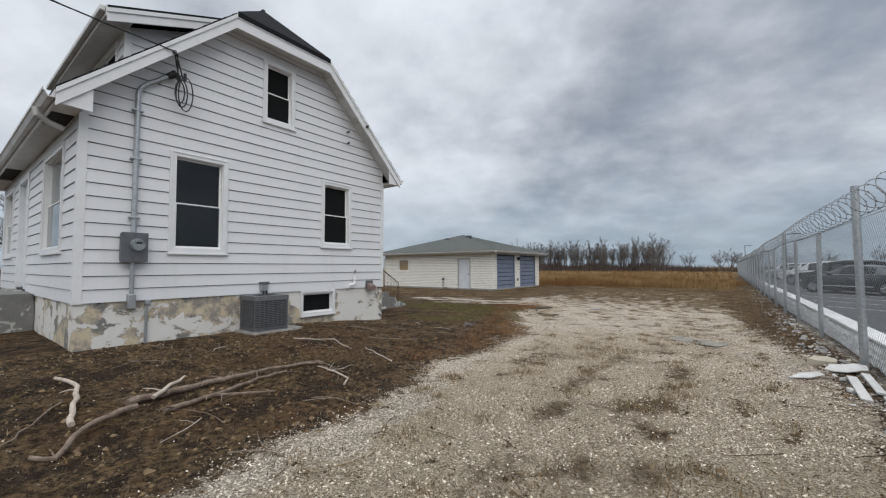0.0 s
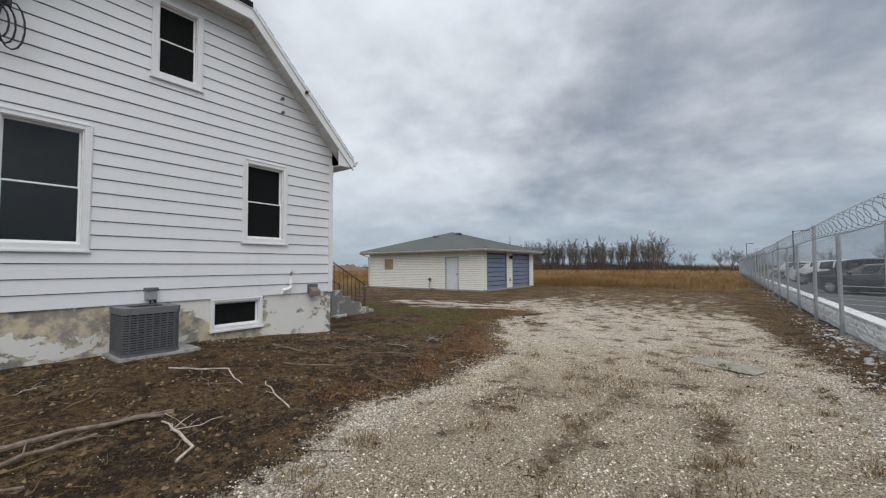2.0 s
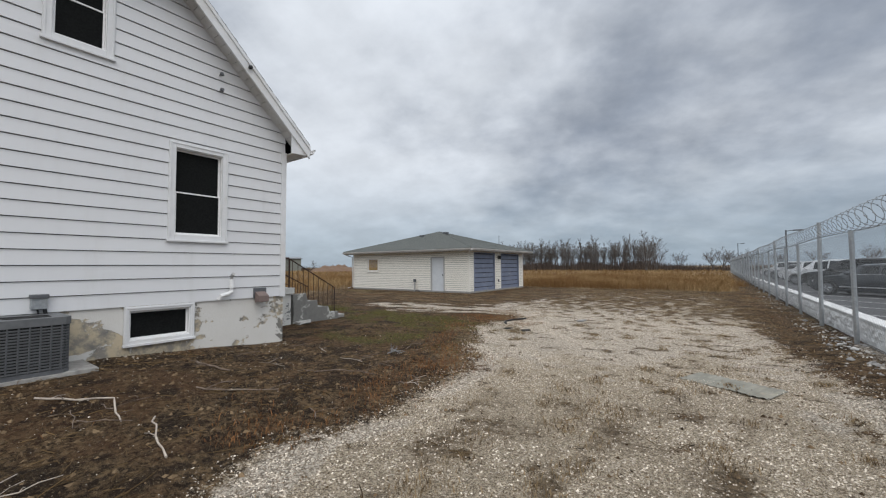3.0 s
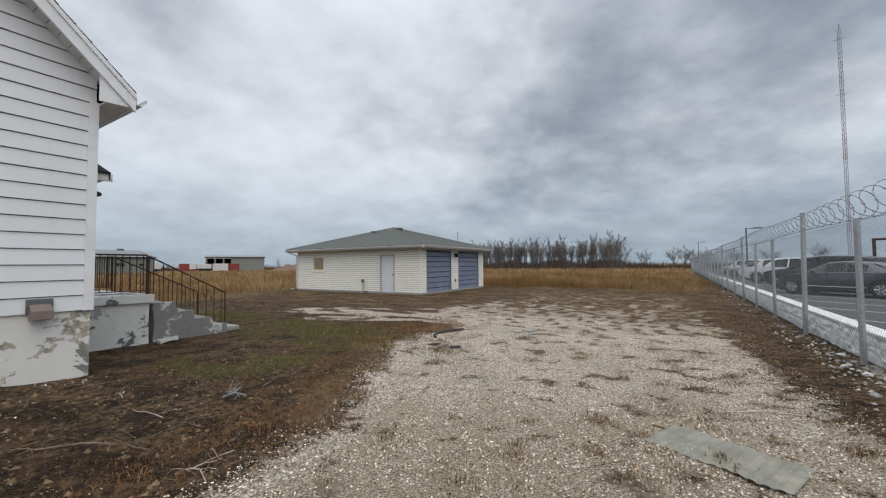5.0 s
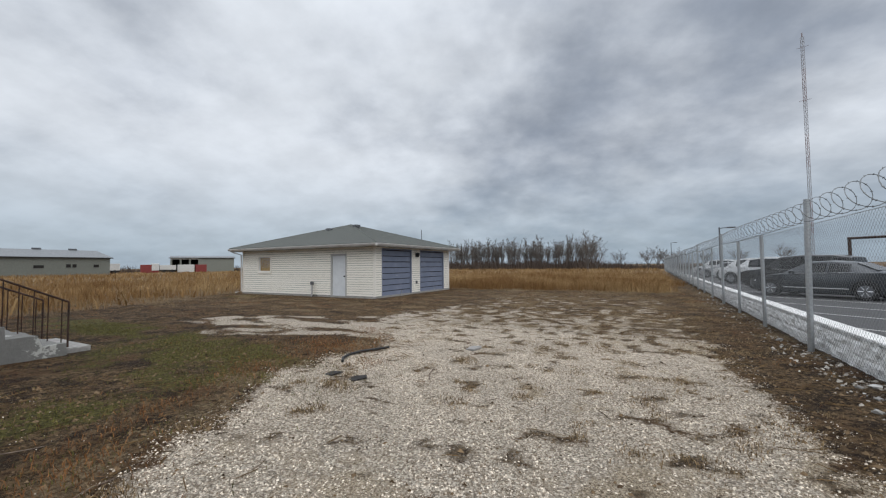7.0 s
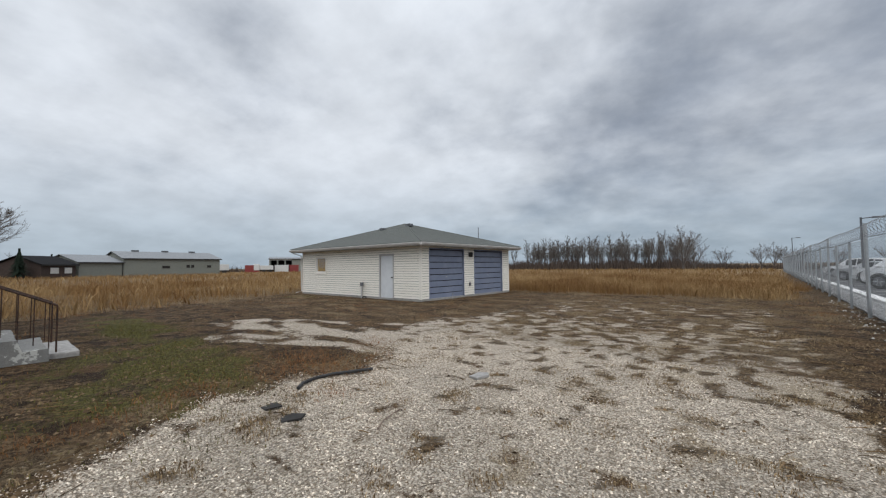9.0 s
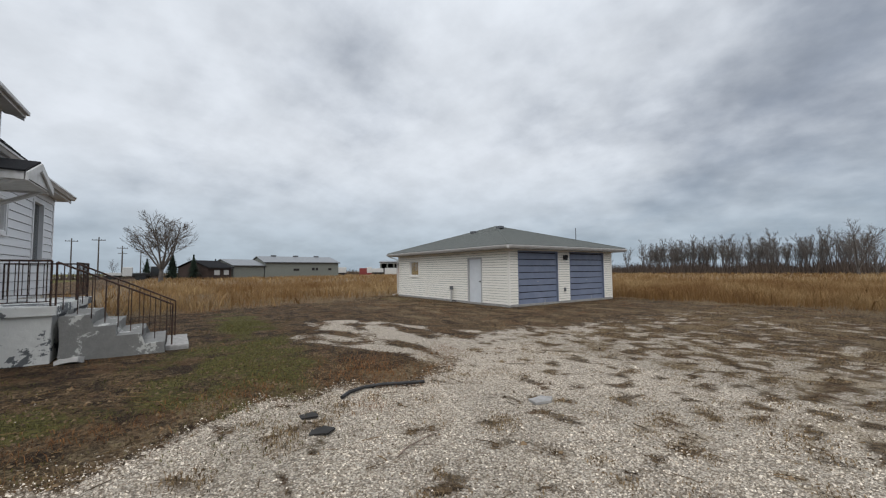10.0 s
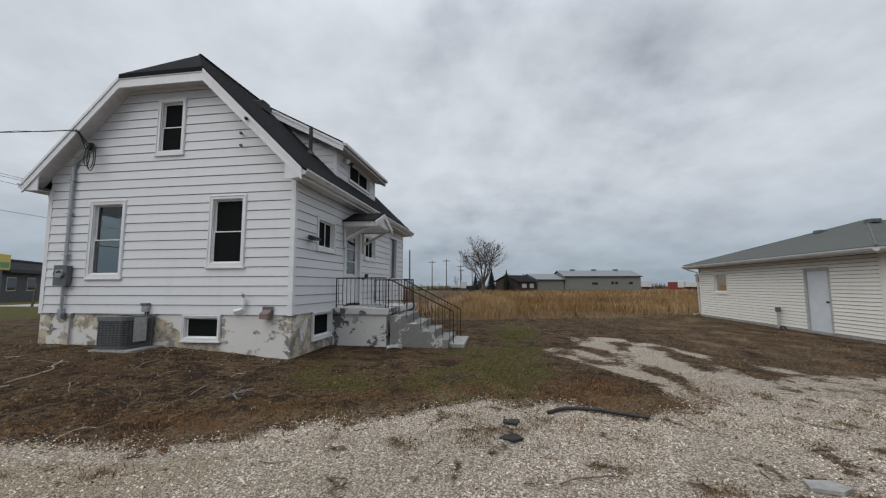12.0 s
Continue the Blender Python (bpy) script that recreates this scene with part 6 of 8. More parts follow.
    for s in (-1, 1):
        part("headlight", solid([[(half - 0.34, s * 0.80, rows[-2][2] - 0.02), (half - 0.10, s * 0.62, rows[-2][2] - 0.04), (half - 0.06, s * 0.60, rows[-2][2] - 0.14), (half - 0.30, s * 0.85, rows[-2][2] - 0.12)]], (0.02, s * 0.02, 0.02)), MAT_LENS, t)
        part("tail_light", boxed(-half + 0.0, -half + 0.16, *sorted((s * 0.60, s * 0.86)), rows[1][2] - 0.22, rows[1][2] - 0.05, bevel=0.02), MAT_RED_LAMP, t)
        part("mirror", boxed(tall and rows[tall[-1]][0] + 0.25, rows[tall[-1]][0] + 0.42, *sorted((s * 0.93, s * 1.08)), rows[tall[-1]][2] + 0.02, rows[tall[-1]][2] + 0.15, bevel=0.03), material, t)
        part("side_trim", boxed(rear + 0.45, front - 0.45, *sorted((s * (rows[3][4] - 0.02), s * (rows[3][4] + 0.012))), 0.38, 0.42, bevel=0.006), MAT_CHROME, t)
        if tall:
            a, b = rows[tall[0]], rows[tall[-1]]
            part("window_trim", tubed([(a[0] - 0.1, s * (a[4] * 0.985 + 0.006), a[2] + 0.04), (b[0] + 0.25, s * (b[4] * 0.985 + 0.006), b[2] + 0.03)], 0.012, 5), MAT_CHROME, t)
    part("grille", boxed(half - 0.06, half + 0.01, -0.42, 0.42, 0.46, 0.62, bevel=0.02), MAT_BLACK, t)
    part("underbody", boxed(-half + 0.3, half - 0.3, -0.72, 0.72, 0.16, 0.30, bevel=0.02), MAT_BLACK, t)
    t.matrix_basis = pose(at[0], at[1], 0.03, 0, 0, heading)
    return t


HEAD = math.degrees(math.atan2(0.63, -0.77))
P_DARK, P_BLACK, P_WHITE, P_SILVER, P_RED = paint("charcoal_car_paint", (0.035, 0.04, 0.047)), paint("black_car_paint", (0.012, 0.013, 0.014)), paint("white_car_paint", (0.72, 0.73, 0.74)), paint("silver_car_paint", (0.36, 0.37, 0.38)), paint("dark_red_car_paint", (0.16, 0.02, 0.02))
vehicle("sedan", P_DARK, "dark grey sedan parked nose to the fence", (5.40, 28.45), HEAD)
vehicle("suv", P_BLACK, "black sport utility parked behind the fence", (5.75, 33.2), HEAD)
vehicle("suv", P_WHITE, "white sport utility parked behind the fence", (5.6, 39.4), HEAD)
vehicle("suv", P_WHITE, "white sport utility in the parking lot", (5.9, 45.6), HEAD)
vehicle("sedan", P_SILVER, "silver sedan in the parking lot", (5.6, 52.0), HEAD)
vehicle("suv", P_WHITE, "white sport utility far along the lot", (5.8, 61.0), HEAD)
vehicle("van", P_WHITE, "white van in the second row", (20.5, 52.0), HEAD + 180)
vehicle("suv", P_SILVER, "silver sport utility in the second row", (18.5, 46.0), HEAD + 180)
vehicle("sedan", P_WHITE, "white sedan in the second row", (20.0, 40.0), HEAD + 180)
vehicle("van", P_SILVER, "grey van in the second row", (22.0, 35.5), HEAD + 180)
vehicle("sedan", P_RED, "dark red sedan in the second row", (24.0, 31.0), HEAD + 180)


def steel_frame():
    t = thing("steel_frame", "dark steel gate frame beside the parked cars", "frame", at=(9.6, 33.6, 0))
    for x, y in ((-1.3, 1.5), (0.0, 0.3), (1.4, -1.0)):
        part("upright", boxed(x - 0.06, x + 0.06, y - 0.06, y + 0.06, 0, 2.7, bevel=0.01), MAT_IRON, t)
    part("beam", tubed([(-1.35, 1.55, 2.66), (1.45, -1.05, 2.66)], 0.07, 4), MAT_IRON, t)


steel_frame()


def lamp_post(x, y, h):
    t = thing("lot_lamp", "dark square parking-lot lamp on a steel pole", "street lamp", group="parking lot lamps", at=(x, y, 0))
    part("base", tubed([(0, 0, 0), (0, 0, 0.5)], 0.22, 12), MAT_CONCRETE, t)
    part("pole", tubed([(0, 0, 0.5), (0, 0, h)], [0.075, 0.055], 8), MAT_GREYBOX, t)
    part("arm", tubed([(0, 0, h - 0.08), (0.5, -0.2, h - 0.04)], 0.03, 6), MAT_GREYBOX, t)
    part("head", boxed(0.45, 1.05, -0.38, -0.06, h - 0.1, h, bevel=0.02), MAT_GREYBOX, t)


lamp_post(4.25, 46.6, 4.4)
lamp_post(2.7, 96.8, 5.6)


def mast(x, y, h):
    t = thing("radio_mast", "tall thin red and white lattice radio mast", "mast", at=(x, y, 0))
    mats = [plain("mast_white", (0.30, 0.30, 0.32), 0.5), plain("mast_red", (0.22, 0.15, 0.15), 0.5)]
    n = 7
    leg = [(0.42 * math.cos(a), 0.42 * math.sin(a)) for a in (0.3, 2.394, 4.489)]
    for k in range(n):
        z0, z1 = h * k / n, h * (k + 1) / n
        bm = bmesh.new()
        for lx, ly in leg:
            tube(bm, [(lx, ly, z0), (lx, ly, z1)], 0.075, 4)
        m = 7
        for j in range(m):
            za, zb = z0 + (z1 - z0) * j / m, z0 + (z1 - z0) * (j + 1) / m
            for i in range(3):
                a, b = leg[i], leg[(i + 1) % 3]
                tube(bm, [(*a, za), (*b, zb)], 0.035, 3)
                tube(bm, [(*a, zb), (*b, zb)], 0.03, 3)
        part("lattice_section", bm, mats[k % 2], t)
    part("beacon", tubed([(0, 0, h), (0, 0, h + 1.2)], 0.12, 6), mats[1], t)
    for z in (h * 0.955, h * 0.72):
        part("antenna_arm", tubed([(-1.2, 0.5, z), (1.2, -0.5, z)], 0.06, 4), mats[1], t)


mast(39.0, 151.6, 66.0)

# ---- trees ----


def vase_tree(seed, h, limbs, spread_, trunk_r, label, name="bare_tree", branches=9, bare=0.14, thin=0.012, reach=1.0):
    """A leafless tree whose short trunk parts into long ascending limbs, each with branches, side shoots and fine twigs."""
    rnd = random.Random(seed)
    t = thing(name, label, "tree")
    wood, twigs = bmesh.new(), bmesh.new()

    def wander(k):
        return Vector((rnd.uniform(-k, k), rnd.uniform(-k, k), rnd.uniform(-k, k) * 0.5))

    def strand(bm, p, d, length, r0, r1, n, bend, rise, sides):
        pts, q, dd = [p], p.copy(), d.normalized()
        for k in range(n):
            dd = (dd + wander(bend) + Vector((0, 0, rise))).normalized()
            q = q + dd * length / n
            pts.append(q)
        tube(bm, pts, [r0 + (r1 - r0) * k / n for k in range(n + 1)], sides, ends=False)
        return pts, dd

    base = h * bare
    stem, _ = strand(wood, Vector((0, 0, -0.15)), Vector((0, 0, 1)), base + 0.15, trunk_r * 1.2, trunk_r * 0.85, 3, 0.03, 0, 8)
    start = rnd.uniform(0, 6.283)
    for m in range(limbs):
        a = start + 6.283 * m / limbs + rnd.uniform(-0.35, 0.35)
        out = Vector((math.cos(a), math.sin(a), 0))
        steep = rnd.uniform(0.25, 1.0) if m else 0.1
        length = h * (1 - bare) * (1.04 - 0.10 * steep) * (rnd.uniform(0.86, 1.0) if m else 1.0)
        pts, _ = strand(wood, stem[-1] - Vector((0, 0, rnd.uniform(0, 0.3) * base)), out * spread_ * steep + Vector((0, 0, 1)), length, trunk_r * rnd.uniform(0.5, 0.62), 0.025, 9, 0.10, 0.035, 5)
        for b in range(branches):
            f = 0.28 + 0.70 * (b + rnd.random()) / branches
            i = min(int(f * 9), 8)
            p = pts[i].lerp(pts[i + 1], f * 9 - i)
            along = (pts[i + 1] - pts[i]).normalized()
            a2 = rnd.uniform(0, 6.283)
            side = Vector((math.cos(a2), math.sin(a2), 0)) + out * 0.35
            lb = reach * h * (0.32 * (1 - f) + 0.11) * rnd.uniform(0.65, 1.15)
            bp, _ = strand(wood if f < 0.5 else twigs, p, along * 0.8 + side * (0.55 + 0.5 * spread_), lb, 0.05 * (1.25 - f), thin * 1.3, 4, 0.16, 0.07, 4 if f < 0.5 else 3)
            for c in range(7):
                g = rnd.uniform(0.15, 1.0)
                j = min(int(g * 4), 3)
                p2 = bp[j].lerp(bp[j + 1], g * 4 - j)
                d2 = (bp[j + 1] - bp[j]).normalized() + wander(0.85) + Vector((0, 0, 0.18))
                l2 = lb * rnd.uniform(0.28, 0.55) + 0.15
                sp, _ = strand(twigs, p2, d2, l2, thin * 1.2, thin * 0.8, 2, 0.2, 0.05, 3)
                for e in range(3):
                    p3 = sp[rnd.randint(0, 1)].lerp(sp[2], rnd.uniform(0.1, 0.9))
                    strand(twigs, p3, d2.normalized() + wander(0.9), l2 * rnd.uniform(0.35, 0.7), thin * 0.9, thin * 0.6, 1, 0.1, 0.05, 3)
    part("trunk", wood, MAT_FAR_BARK, t)
    tagged(part("crown", twigs, MAT_TWIGS, t), kind="stuff")
    return t


def placed(ob, x, y, z, turn, s):
    ob.matrix_basis = pose(x, y, z, 0, 0, turn)
    ob.scale = (s, s, s)
    return ob


lone = placed(vase_tree(5, 10.6, 8, 1.0, 0.30, "lone leafless tree with a broad crown at the field's edge", branches=13, bare=0.2, thin=0.016), -75.0, 7.8, 0, 20, 1.0)
SLENDER = "slender leafless tree with steep fine branches"
kinds = [vase_tree(sd, h, n, w, r, SLENDER, reach=0.62) for sd, h, n, w, r in ((31, 10.2, 3, 0.26, 0.21), (32, 9.6, 4, 0.30, 0.20), (33, 10.6, 2, 0.20, 0.22), (34, 9.0, 3, 0.34, 0.19))]
round_tree = vase_tree(14, 9.6, 6, 0.75, 0.24, "leafless tree with a round crown of fine grey twigs", branches=9)
rt = random.Random(3)
row = []
for k in range(118):
    f = (k + rt.uniform(-0.4, 0.4)) / 117
    row.append((-66 + 50 * f, 132 - 6 * f + rt.uniform(-5, 9), rt.uniform(0.62, 1.02)))
rounds = [(-14.5, 106, 0.98), (-12.6, 108, 0.62), (-9.0, 126, 0.55), (-1.5, 118, 0.55), (0.5, 124, 0.62), (2.5, 128, 0.5), (6, 140, 0.6), (14, 150, 0.55), (22, 150, 0.6), (30, 140, 0.65)]
row += [(-92, 120, 0.8), (-84, 128, 0.85), (-76, 130, 0.75), (-70, 131, 0.9), (-100, 118, 0.6)]
row += [(-150, -6, 0.6), (-146, 2, 0.55), (-158, 14, 0.7), (-165, 92, 0.6), (-160, 118, 0.55)]
for k, (x, y, s) in enumerate(row):
    src = kinds[k % 4]
    ob = src if k < 4 else copy_thing(src, pose(0, 0, 0))
    tagged(ob, group="far line of bare trees")
    placed(ob, x, y, 0.0, rt.uniform(0, 360), s)


for k, (x, y, z) in enumerate(rounds):
    ob = round_tree if k == 0 else copy_thing(round_tree, pose(0, 0, 0))
    tagged(ob, group="round bare trees at the field's end")
    placed(ob, x, y, 0.0, rt.uniform(0, 360), z)


def brush(name, label, x0, y0, x1, y1, n, h, deep, seed, mat):
    """A band of leafless undergrowth: thin upright stems."""
    r = np.random.default_rng(seed)
    f = r.random(n)
    x = x0 + (x1 - x0) * f + r.normal(0, deep, n)
    y = y0 + (y1 - y0) * f + r.normal(0, deep, n)
    hh = h * (0.35 + 0.65 * r.random(n)) * (0.7 + 0.3 * np.sin(f * 40 + seed))
    lean, way, w = r.normal(0, 0.35, n), r.random(n) * 6.283, 0.05 + 0.06 * r.random(n)
    v = np.empty((n, 3, 3))
    v[:, 0] = np.stack((x - w * np.cos(way), y - w * np.sin(way), 0 * x - 0.1), 1)
    v[:, 1] = np.stack((x + w * np.cos(way), y + w * np.sin(way), 0 * x - 0.1), 1)
    v[:, 2] = np.stack((x + lean * hh * 0.5, y + lean * 0.3 * hh, hh), 1)
    ob = raw_mesh(name, v.reshape(-1, 3).tolist(), np.arange(3 * n).reshape(-1, 3).tolist(), mat)
    return tagged(ob, label, "brush", kind="stuff")


MAT_BRUSH = tinted("far_brush", (0.050, 0.038, 0.032), (0.125, 0.095, 0.078))
brush("undergrowth", "dark leafless undergrowth below the far trees", -100, 126, -8, 124, 26000, 3.7, 2.8, 4, MAT_BRUSH)
brush("undergrowth", "brown scrub at the far corner of the field", -8, 124, 10, 122, 1500, 2.2, 2.0, 5, MAT_BRUSH)
brush("undergrowth", "low scrub along the far road", -170, 30, -120, -14, 2600, 2.6, 3.0, 6, MAT_BRUSH)
brush("undergrowth", "low scrub behind the truck yard", -170, 60, -130, 125, 3500, 3.2, 2.5, 7, MAT_BRUSH)


def conifer(seed, h, x, y):
    r = np.random.default_rng(seed)
    t = thing("conifer", "dark conical evergreen beside the far farm", "tree", group="far evergreens", at=(x, y, 0))
    part("trunk", tubed([(0, 0, -0.1), (0, 0, h * 0.9)], [0.14, 0.03], 6), MAT_BARK, t)
    n = 900
    f = r.random(n) ** 0.7
    z = h * (0.08 + 0.9 * f)
    rad = (1 - f) * h * 0.42 * (0.5 + 0.6 * r.random(n))
    a = r.random(n) * 6.283
    v = np.empty((n, 3, 3))
    cx, cy = np.cos(a), np.sin(a)
    w = 0.16 * h / 5
    v[:, 0] = np.stack((0.25 * rad * cx - w * cy, 0.25 * rad * cy + w * cx, z + 0.12), 1)
    v[:, 1] = np.stack((0.25 * rad * cx + w * cy, 0.25 * rad * cy - w * cx, z + 0.12), 1)
    v[:, 2] = np.stack((rad * cx, rad * cy, z - 0.25 * rad), 1)
    tagged(raw_mesh("crown", v.reshape(-1, 3).tolist(), np.arange(3 * n).reshape(-1, 3).tolist(), MAT_NEEDLES, t), kind="stuff")


for k, (x, y, h) in enumerate(((-95, 9.0, 5.6), (-100, 12.7, 5.4), (-118, 18, 5.0), (-122, 22, 4.6), (-112, 4, 4.8))):
    conifer(20 + k, h, x, y)

# ---- far buildings and yard ----
P_SAGE = plain("sage_metal_cladding", (0.185, 0.195, 0.172), 0.5)
P_ROOFMETAL = plain("pale_metal_roof", (0.19, 0.20, 0.21), 0.5, 0.1)
P_BROWN = plain("dark_brown_brick", (0.045, 0.03, 0.025), 0.9)
P_YARD_RED = plain("faded_red_paint", (0.20, 0.03, 0.028), 0.6)
P_YARD_WHITE = plain("dirty_white_paint", (0.55, 0.55, 0.54), 0.6)
P_GREYWALL = plain("dark_grey_wall", (0.075, 0.078, 0.085), 0.7)


def shed(name, label, a, b, depth, eave, ridge, wall_mat, windows=(), bays=0, roof_mat=None):
    """A gabled building whose long wall runs from a to b and faces the drive."""
    A, B = Vector((*a, 0)), Vector((*b, 0))
    u = (B - A).normalized()
    n = Vector((u.y, -u.x, 0))
    if n.dot(Vector((0, 10, 0)) - A) < 0:
        n = -n
    L = (B - A).length
    t = thing(name, label, "building", at=A)

    def P(along, out, z):
        return u * along + n * out + Vector((0, 0, z))

    def blk(l0, l1, o0, o1, z0, z1):
        return solid([[P(l0, o0, z0), P(l1, o0, z0), P(l1, o1, z0), P(l0, o1, z0)]], (0, 0, z1 - z0))
    if bays:
        w = L * 0.42 / bays
        for k in range(bays + 1):
            part("bay_post", blk(k * w, k * w + 0.5, -1, 0, 0, eave), wall_mat, t)
        part("wall", blk(bays * w + 0.5, L, -0.3, 0, 0, eave), wall_mat, t)
        part("bay_back", blk(0, bays * w, -depth * 0.6, -depth * 0.6 + 0.2, 0, eave), MAT_DARK, t)
        part("bay_lintel", blk(0, bays * w, -0.5, 0.01, eave - 0.5, eave), P_YARD_WHITE, t)
    else:
        part("wall", blk(0, L, -0.3, 0, -0.2, eave), wall_mat, t)
    for l0 in (0, L - 0.3):
        part("gable_wall", solid([[P(l0, -0.31, 0), P(l0, -depth, 0), P(l0, -depth, eave), P(l0, -depth / 2, ridge), P(l0, -0.31, eave)]], u * 0.3), wall_mat, t)
    part("back_wall", blk(0.31, L - 0.31, -depth, -depth + 0.3, 0, eave), wall_mat, t)
    for o in (0.4, -depth - 0.4):
        part("roof", solid([[P(-0.4, o, eave), P(L + 0.4, o, eave), P(L + 0.4, -depth / 2, ridge + 0.05), P(-0.4, -depth / 2, ridge + 0.05)]], (0, 0, 0.12)), roof_mat or P_ROOFMETAL, t)
    part("eave_trim", blk(-0.4, L + 0.4, 0.36, 0.44, eave - 0.12, eave + 0.1), MAT_BLACK, t)
    for l0, l1, z0, z1 in windows:
        w = new("window")
        w.parent = t
        part("frame", blk(l0 - 0.1, l1 + 0.1, 0.005, 0.05, z0 - 0.1, z1 + 0.1), P_YARD_WHITE if wall_mat == P_BROWN else wall_mat, w)
        part("pane", blk(l0, l1, 0.052, 0.08, z0, z1), MAT_DARK if wall_mat != P_BROWN else P_YARD_WHITE, w)
    for k in range(3 if L > 15 and not bays else 0):
        part("ridge_vent", blk(L * (0.2 + 0.3 * k) - 0.7, L * (0.2 + 0.3 * k) + 0.7, -depth / 2 - 0.2, -depth / 2 + 0.2, ridge + 0.1, ridge + 0.5), MAT_GREYBOX, t)
    return t


shed("barn", "long sage-green metal barn with pale roof", (-108.8, 28.5), (-111.9, 49.0), 12, 3.9, 5.6, P_SAGE, [(7.4, 9.0, 1.7, 2.3), (12.6, 13.4, 1.8, 2.5), (13.7, 14.4, 1.8, 2.5), (17.5, 18.5, 1.8, 2.4)])
shed("barn_wing", "lower sage-green wing of the barn with pale roof", (-105.2, 20.9), (-108.7, 28.2), 10, 3.0, 4.6, P_SAGE)
shed("farmhouse", "low dark brown farmhouse with two white windows", (-99.8, 15.4), (-104.5, 20.4), 8, 2.5, 4.1, P_BROWN, [(1.8, 3.2, 1.0, 1.9), (4.6, 5.9, 1.0, 1.9)], roof_mat=MAT_SHINGLE)
shed("open_shed", "grey shed with three dark open bays", (-148.8, 79.8), (-139.1, 96.9), 14, 5.0, 5.7, P_SAGE, bays=3)
shed("far_shed", "low pale shed on the horizon", (-190, 30), (-192, 48), 10, 4.0, 6.0, P_YARD_WHITE)


def yard_box(name, label, cat, at, size, turn, mat, wheels=False, group="vehicles of the truck yard"):
    t = thing(name, label, cat, group=group, at=at)
    t.rotation_euler = (0, 0, radians(turn))
    l, w, h = size
    lift = 0.9 if wheels else 0.05
    part("body", boxed(-l / 2, l / 2, -w / 2, w / 2, lift, lift + h, bevel=0.06), mat, t)
    bm = bmesh.new()
    k = 0
    while k * 0.6 < l - 0.3:
        for s in (-1, 1):
            box(bm, -l / 2 + 0.2 + 0.6 * k, -l / 2 + 0.26 + 0.6 * k, *sorted((s * w / 2, s * (w / 2 + 0.03))), lift + 0.1, lift + h - 0.1)
        k += 1
    tagged(part("ribs", bm, mat, t), kind="stuff")
    if wheels:
        for x in (-l / 2 + 1.0, l / 2 - 1.2):
            for s in (-1, 1):
                part("wheel", tubed([(x, s * (w / 2 - 0.3), 0.5), (x, s * w / 2, 0.5)], 0.5, 16), MAT_BLACK, t)
        part("chassis", boxed(-l / 2, l / 2 + 0.3, -0.5, 0.5, 0.6, 0.88), MAT_BLACK, t)
        if cat == "truck":
            part("cab", boxed(l / 2 + 0.1, l / 2 + 2.0, -1.15, 1.15, 0.7, 2.9, bevel=0.15), mat, t)
            part("cab_window", boxed(l / 2 + 1.2, l / 2 + 2.03, -1.0, 1.0, 1.8, 2.6, bevel=0.05), MAT_CAR_GLASS, t)
    return t


yard_box("box_trailer", "long white trailer in the truck yard", "trailer", (-140, 57.5, 0), (8, 2.4, 2.0), 80, P_YARD_WHITE, True)
yard_box("tank_trailer", "pale grey tank trailer in the truck yard", "trailer", (-138.5, 53.0, 0), (4.5, 2.2, 1.7), 80, P_SILVER, True)
yard_box("container", "red shipping container in the truck yard", "container", (-137.3, 68.4, 0), (4.5, 2.4, 2.5), 70, P_YARD_RED)
yard_box("dump_truck", "white truck standing in the yard", "truck", (-135.6, 72.6, 0), (4.2, 2.4, 1.5), 250, P_YARD_WHITE, True)
yard_box("container", "white container beside the open shed", "container", (-136.2, 78.4, 0), (4.6, 2.4, 2.5), 65, P_YARD_WHITE)
yard_box("container", "red container beside the open shed", "container", (-135.2, 82.6, 0), (3.2, 2.4, 2.5), 65, P_YARD_RED)
yard_box("pickup_truck", "dark pickup by the far road", "truck", (-104, 3.5, 0), (3.0, 1.9, 0.6), 95, P_BLACK, True)
yard_box("pickup_truck", "white pickup by the far road", "truck", (-118, -2.5, 0), (3.0, 1.9, 0.7), 95, P_YARD_WHITE, True)


def mound(x, y, r, h, label):
    bm = bmesh.new()
    bmesh.ops.create_grid(bm, x_segments=28, y_segments=28, size=r)
    for v in bm.verts:
        d = v.co.length / r
        v.co.z = h * max(0, 1 - d * d) * (0.8 + 0.5 * noise.noise(v.co * 0.5)) - 0.3
    ob = mesh_object("earth_mound", bm, plain("raw_earth", (0.16, 0.10, 0.065), 0.95), smooth=True)
    ob.location = (x, y, 0)
    tagged(ob, label, "mound")


mound(-96, 80, 9, 2.6, "low brown heap of earth in the far field")


def utility_pole(x, y, h, cross=True):
    t = thing("utility_pole", "grey wooden utility pole with crossarm", "pole", group="utility poles", at=(x, y, 0))
    part("pole", tubed([(0, 0, -0.1), (0, 0, h)], [0.16, 0.11], 8), MAT_BARK, t)
    if cross:
        part("crossarm", boxed(-0.06, 0.06, -1.1, 1.1, h - 0.7, h - 0.56), MAT_BARK, t)
        for k in (-1.0, -0.4, 0.4, 1.0):
            part("insulator", tubed([(0, k, h - 0.56), (0, k, h - 0.4)], 0.05, 6), MAT_GREYBOX, t)


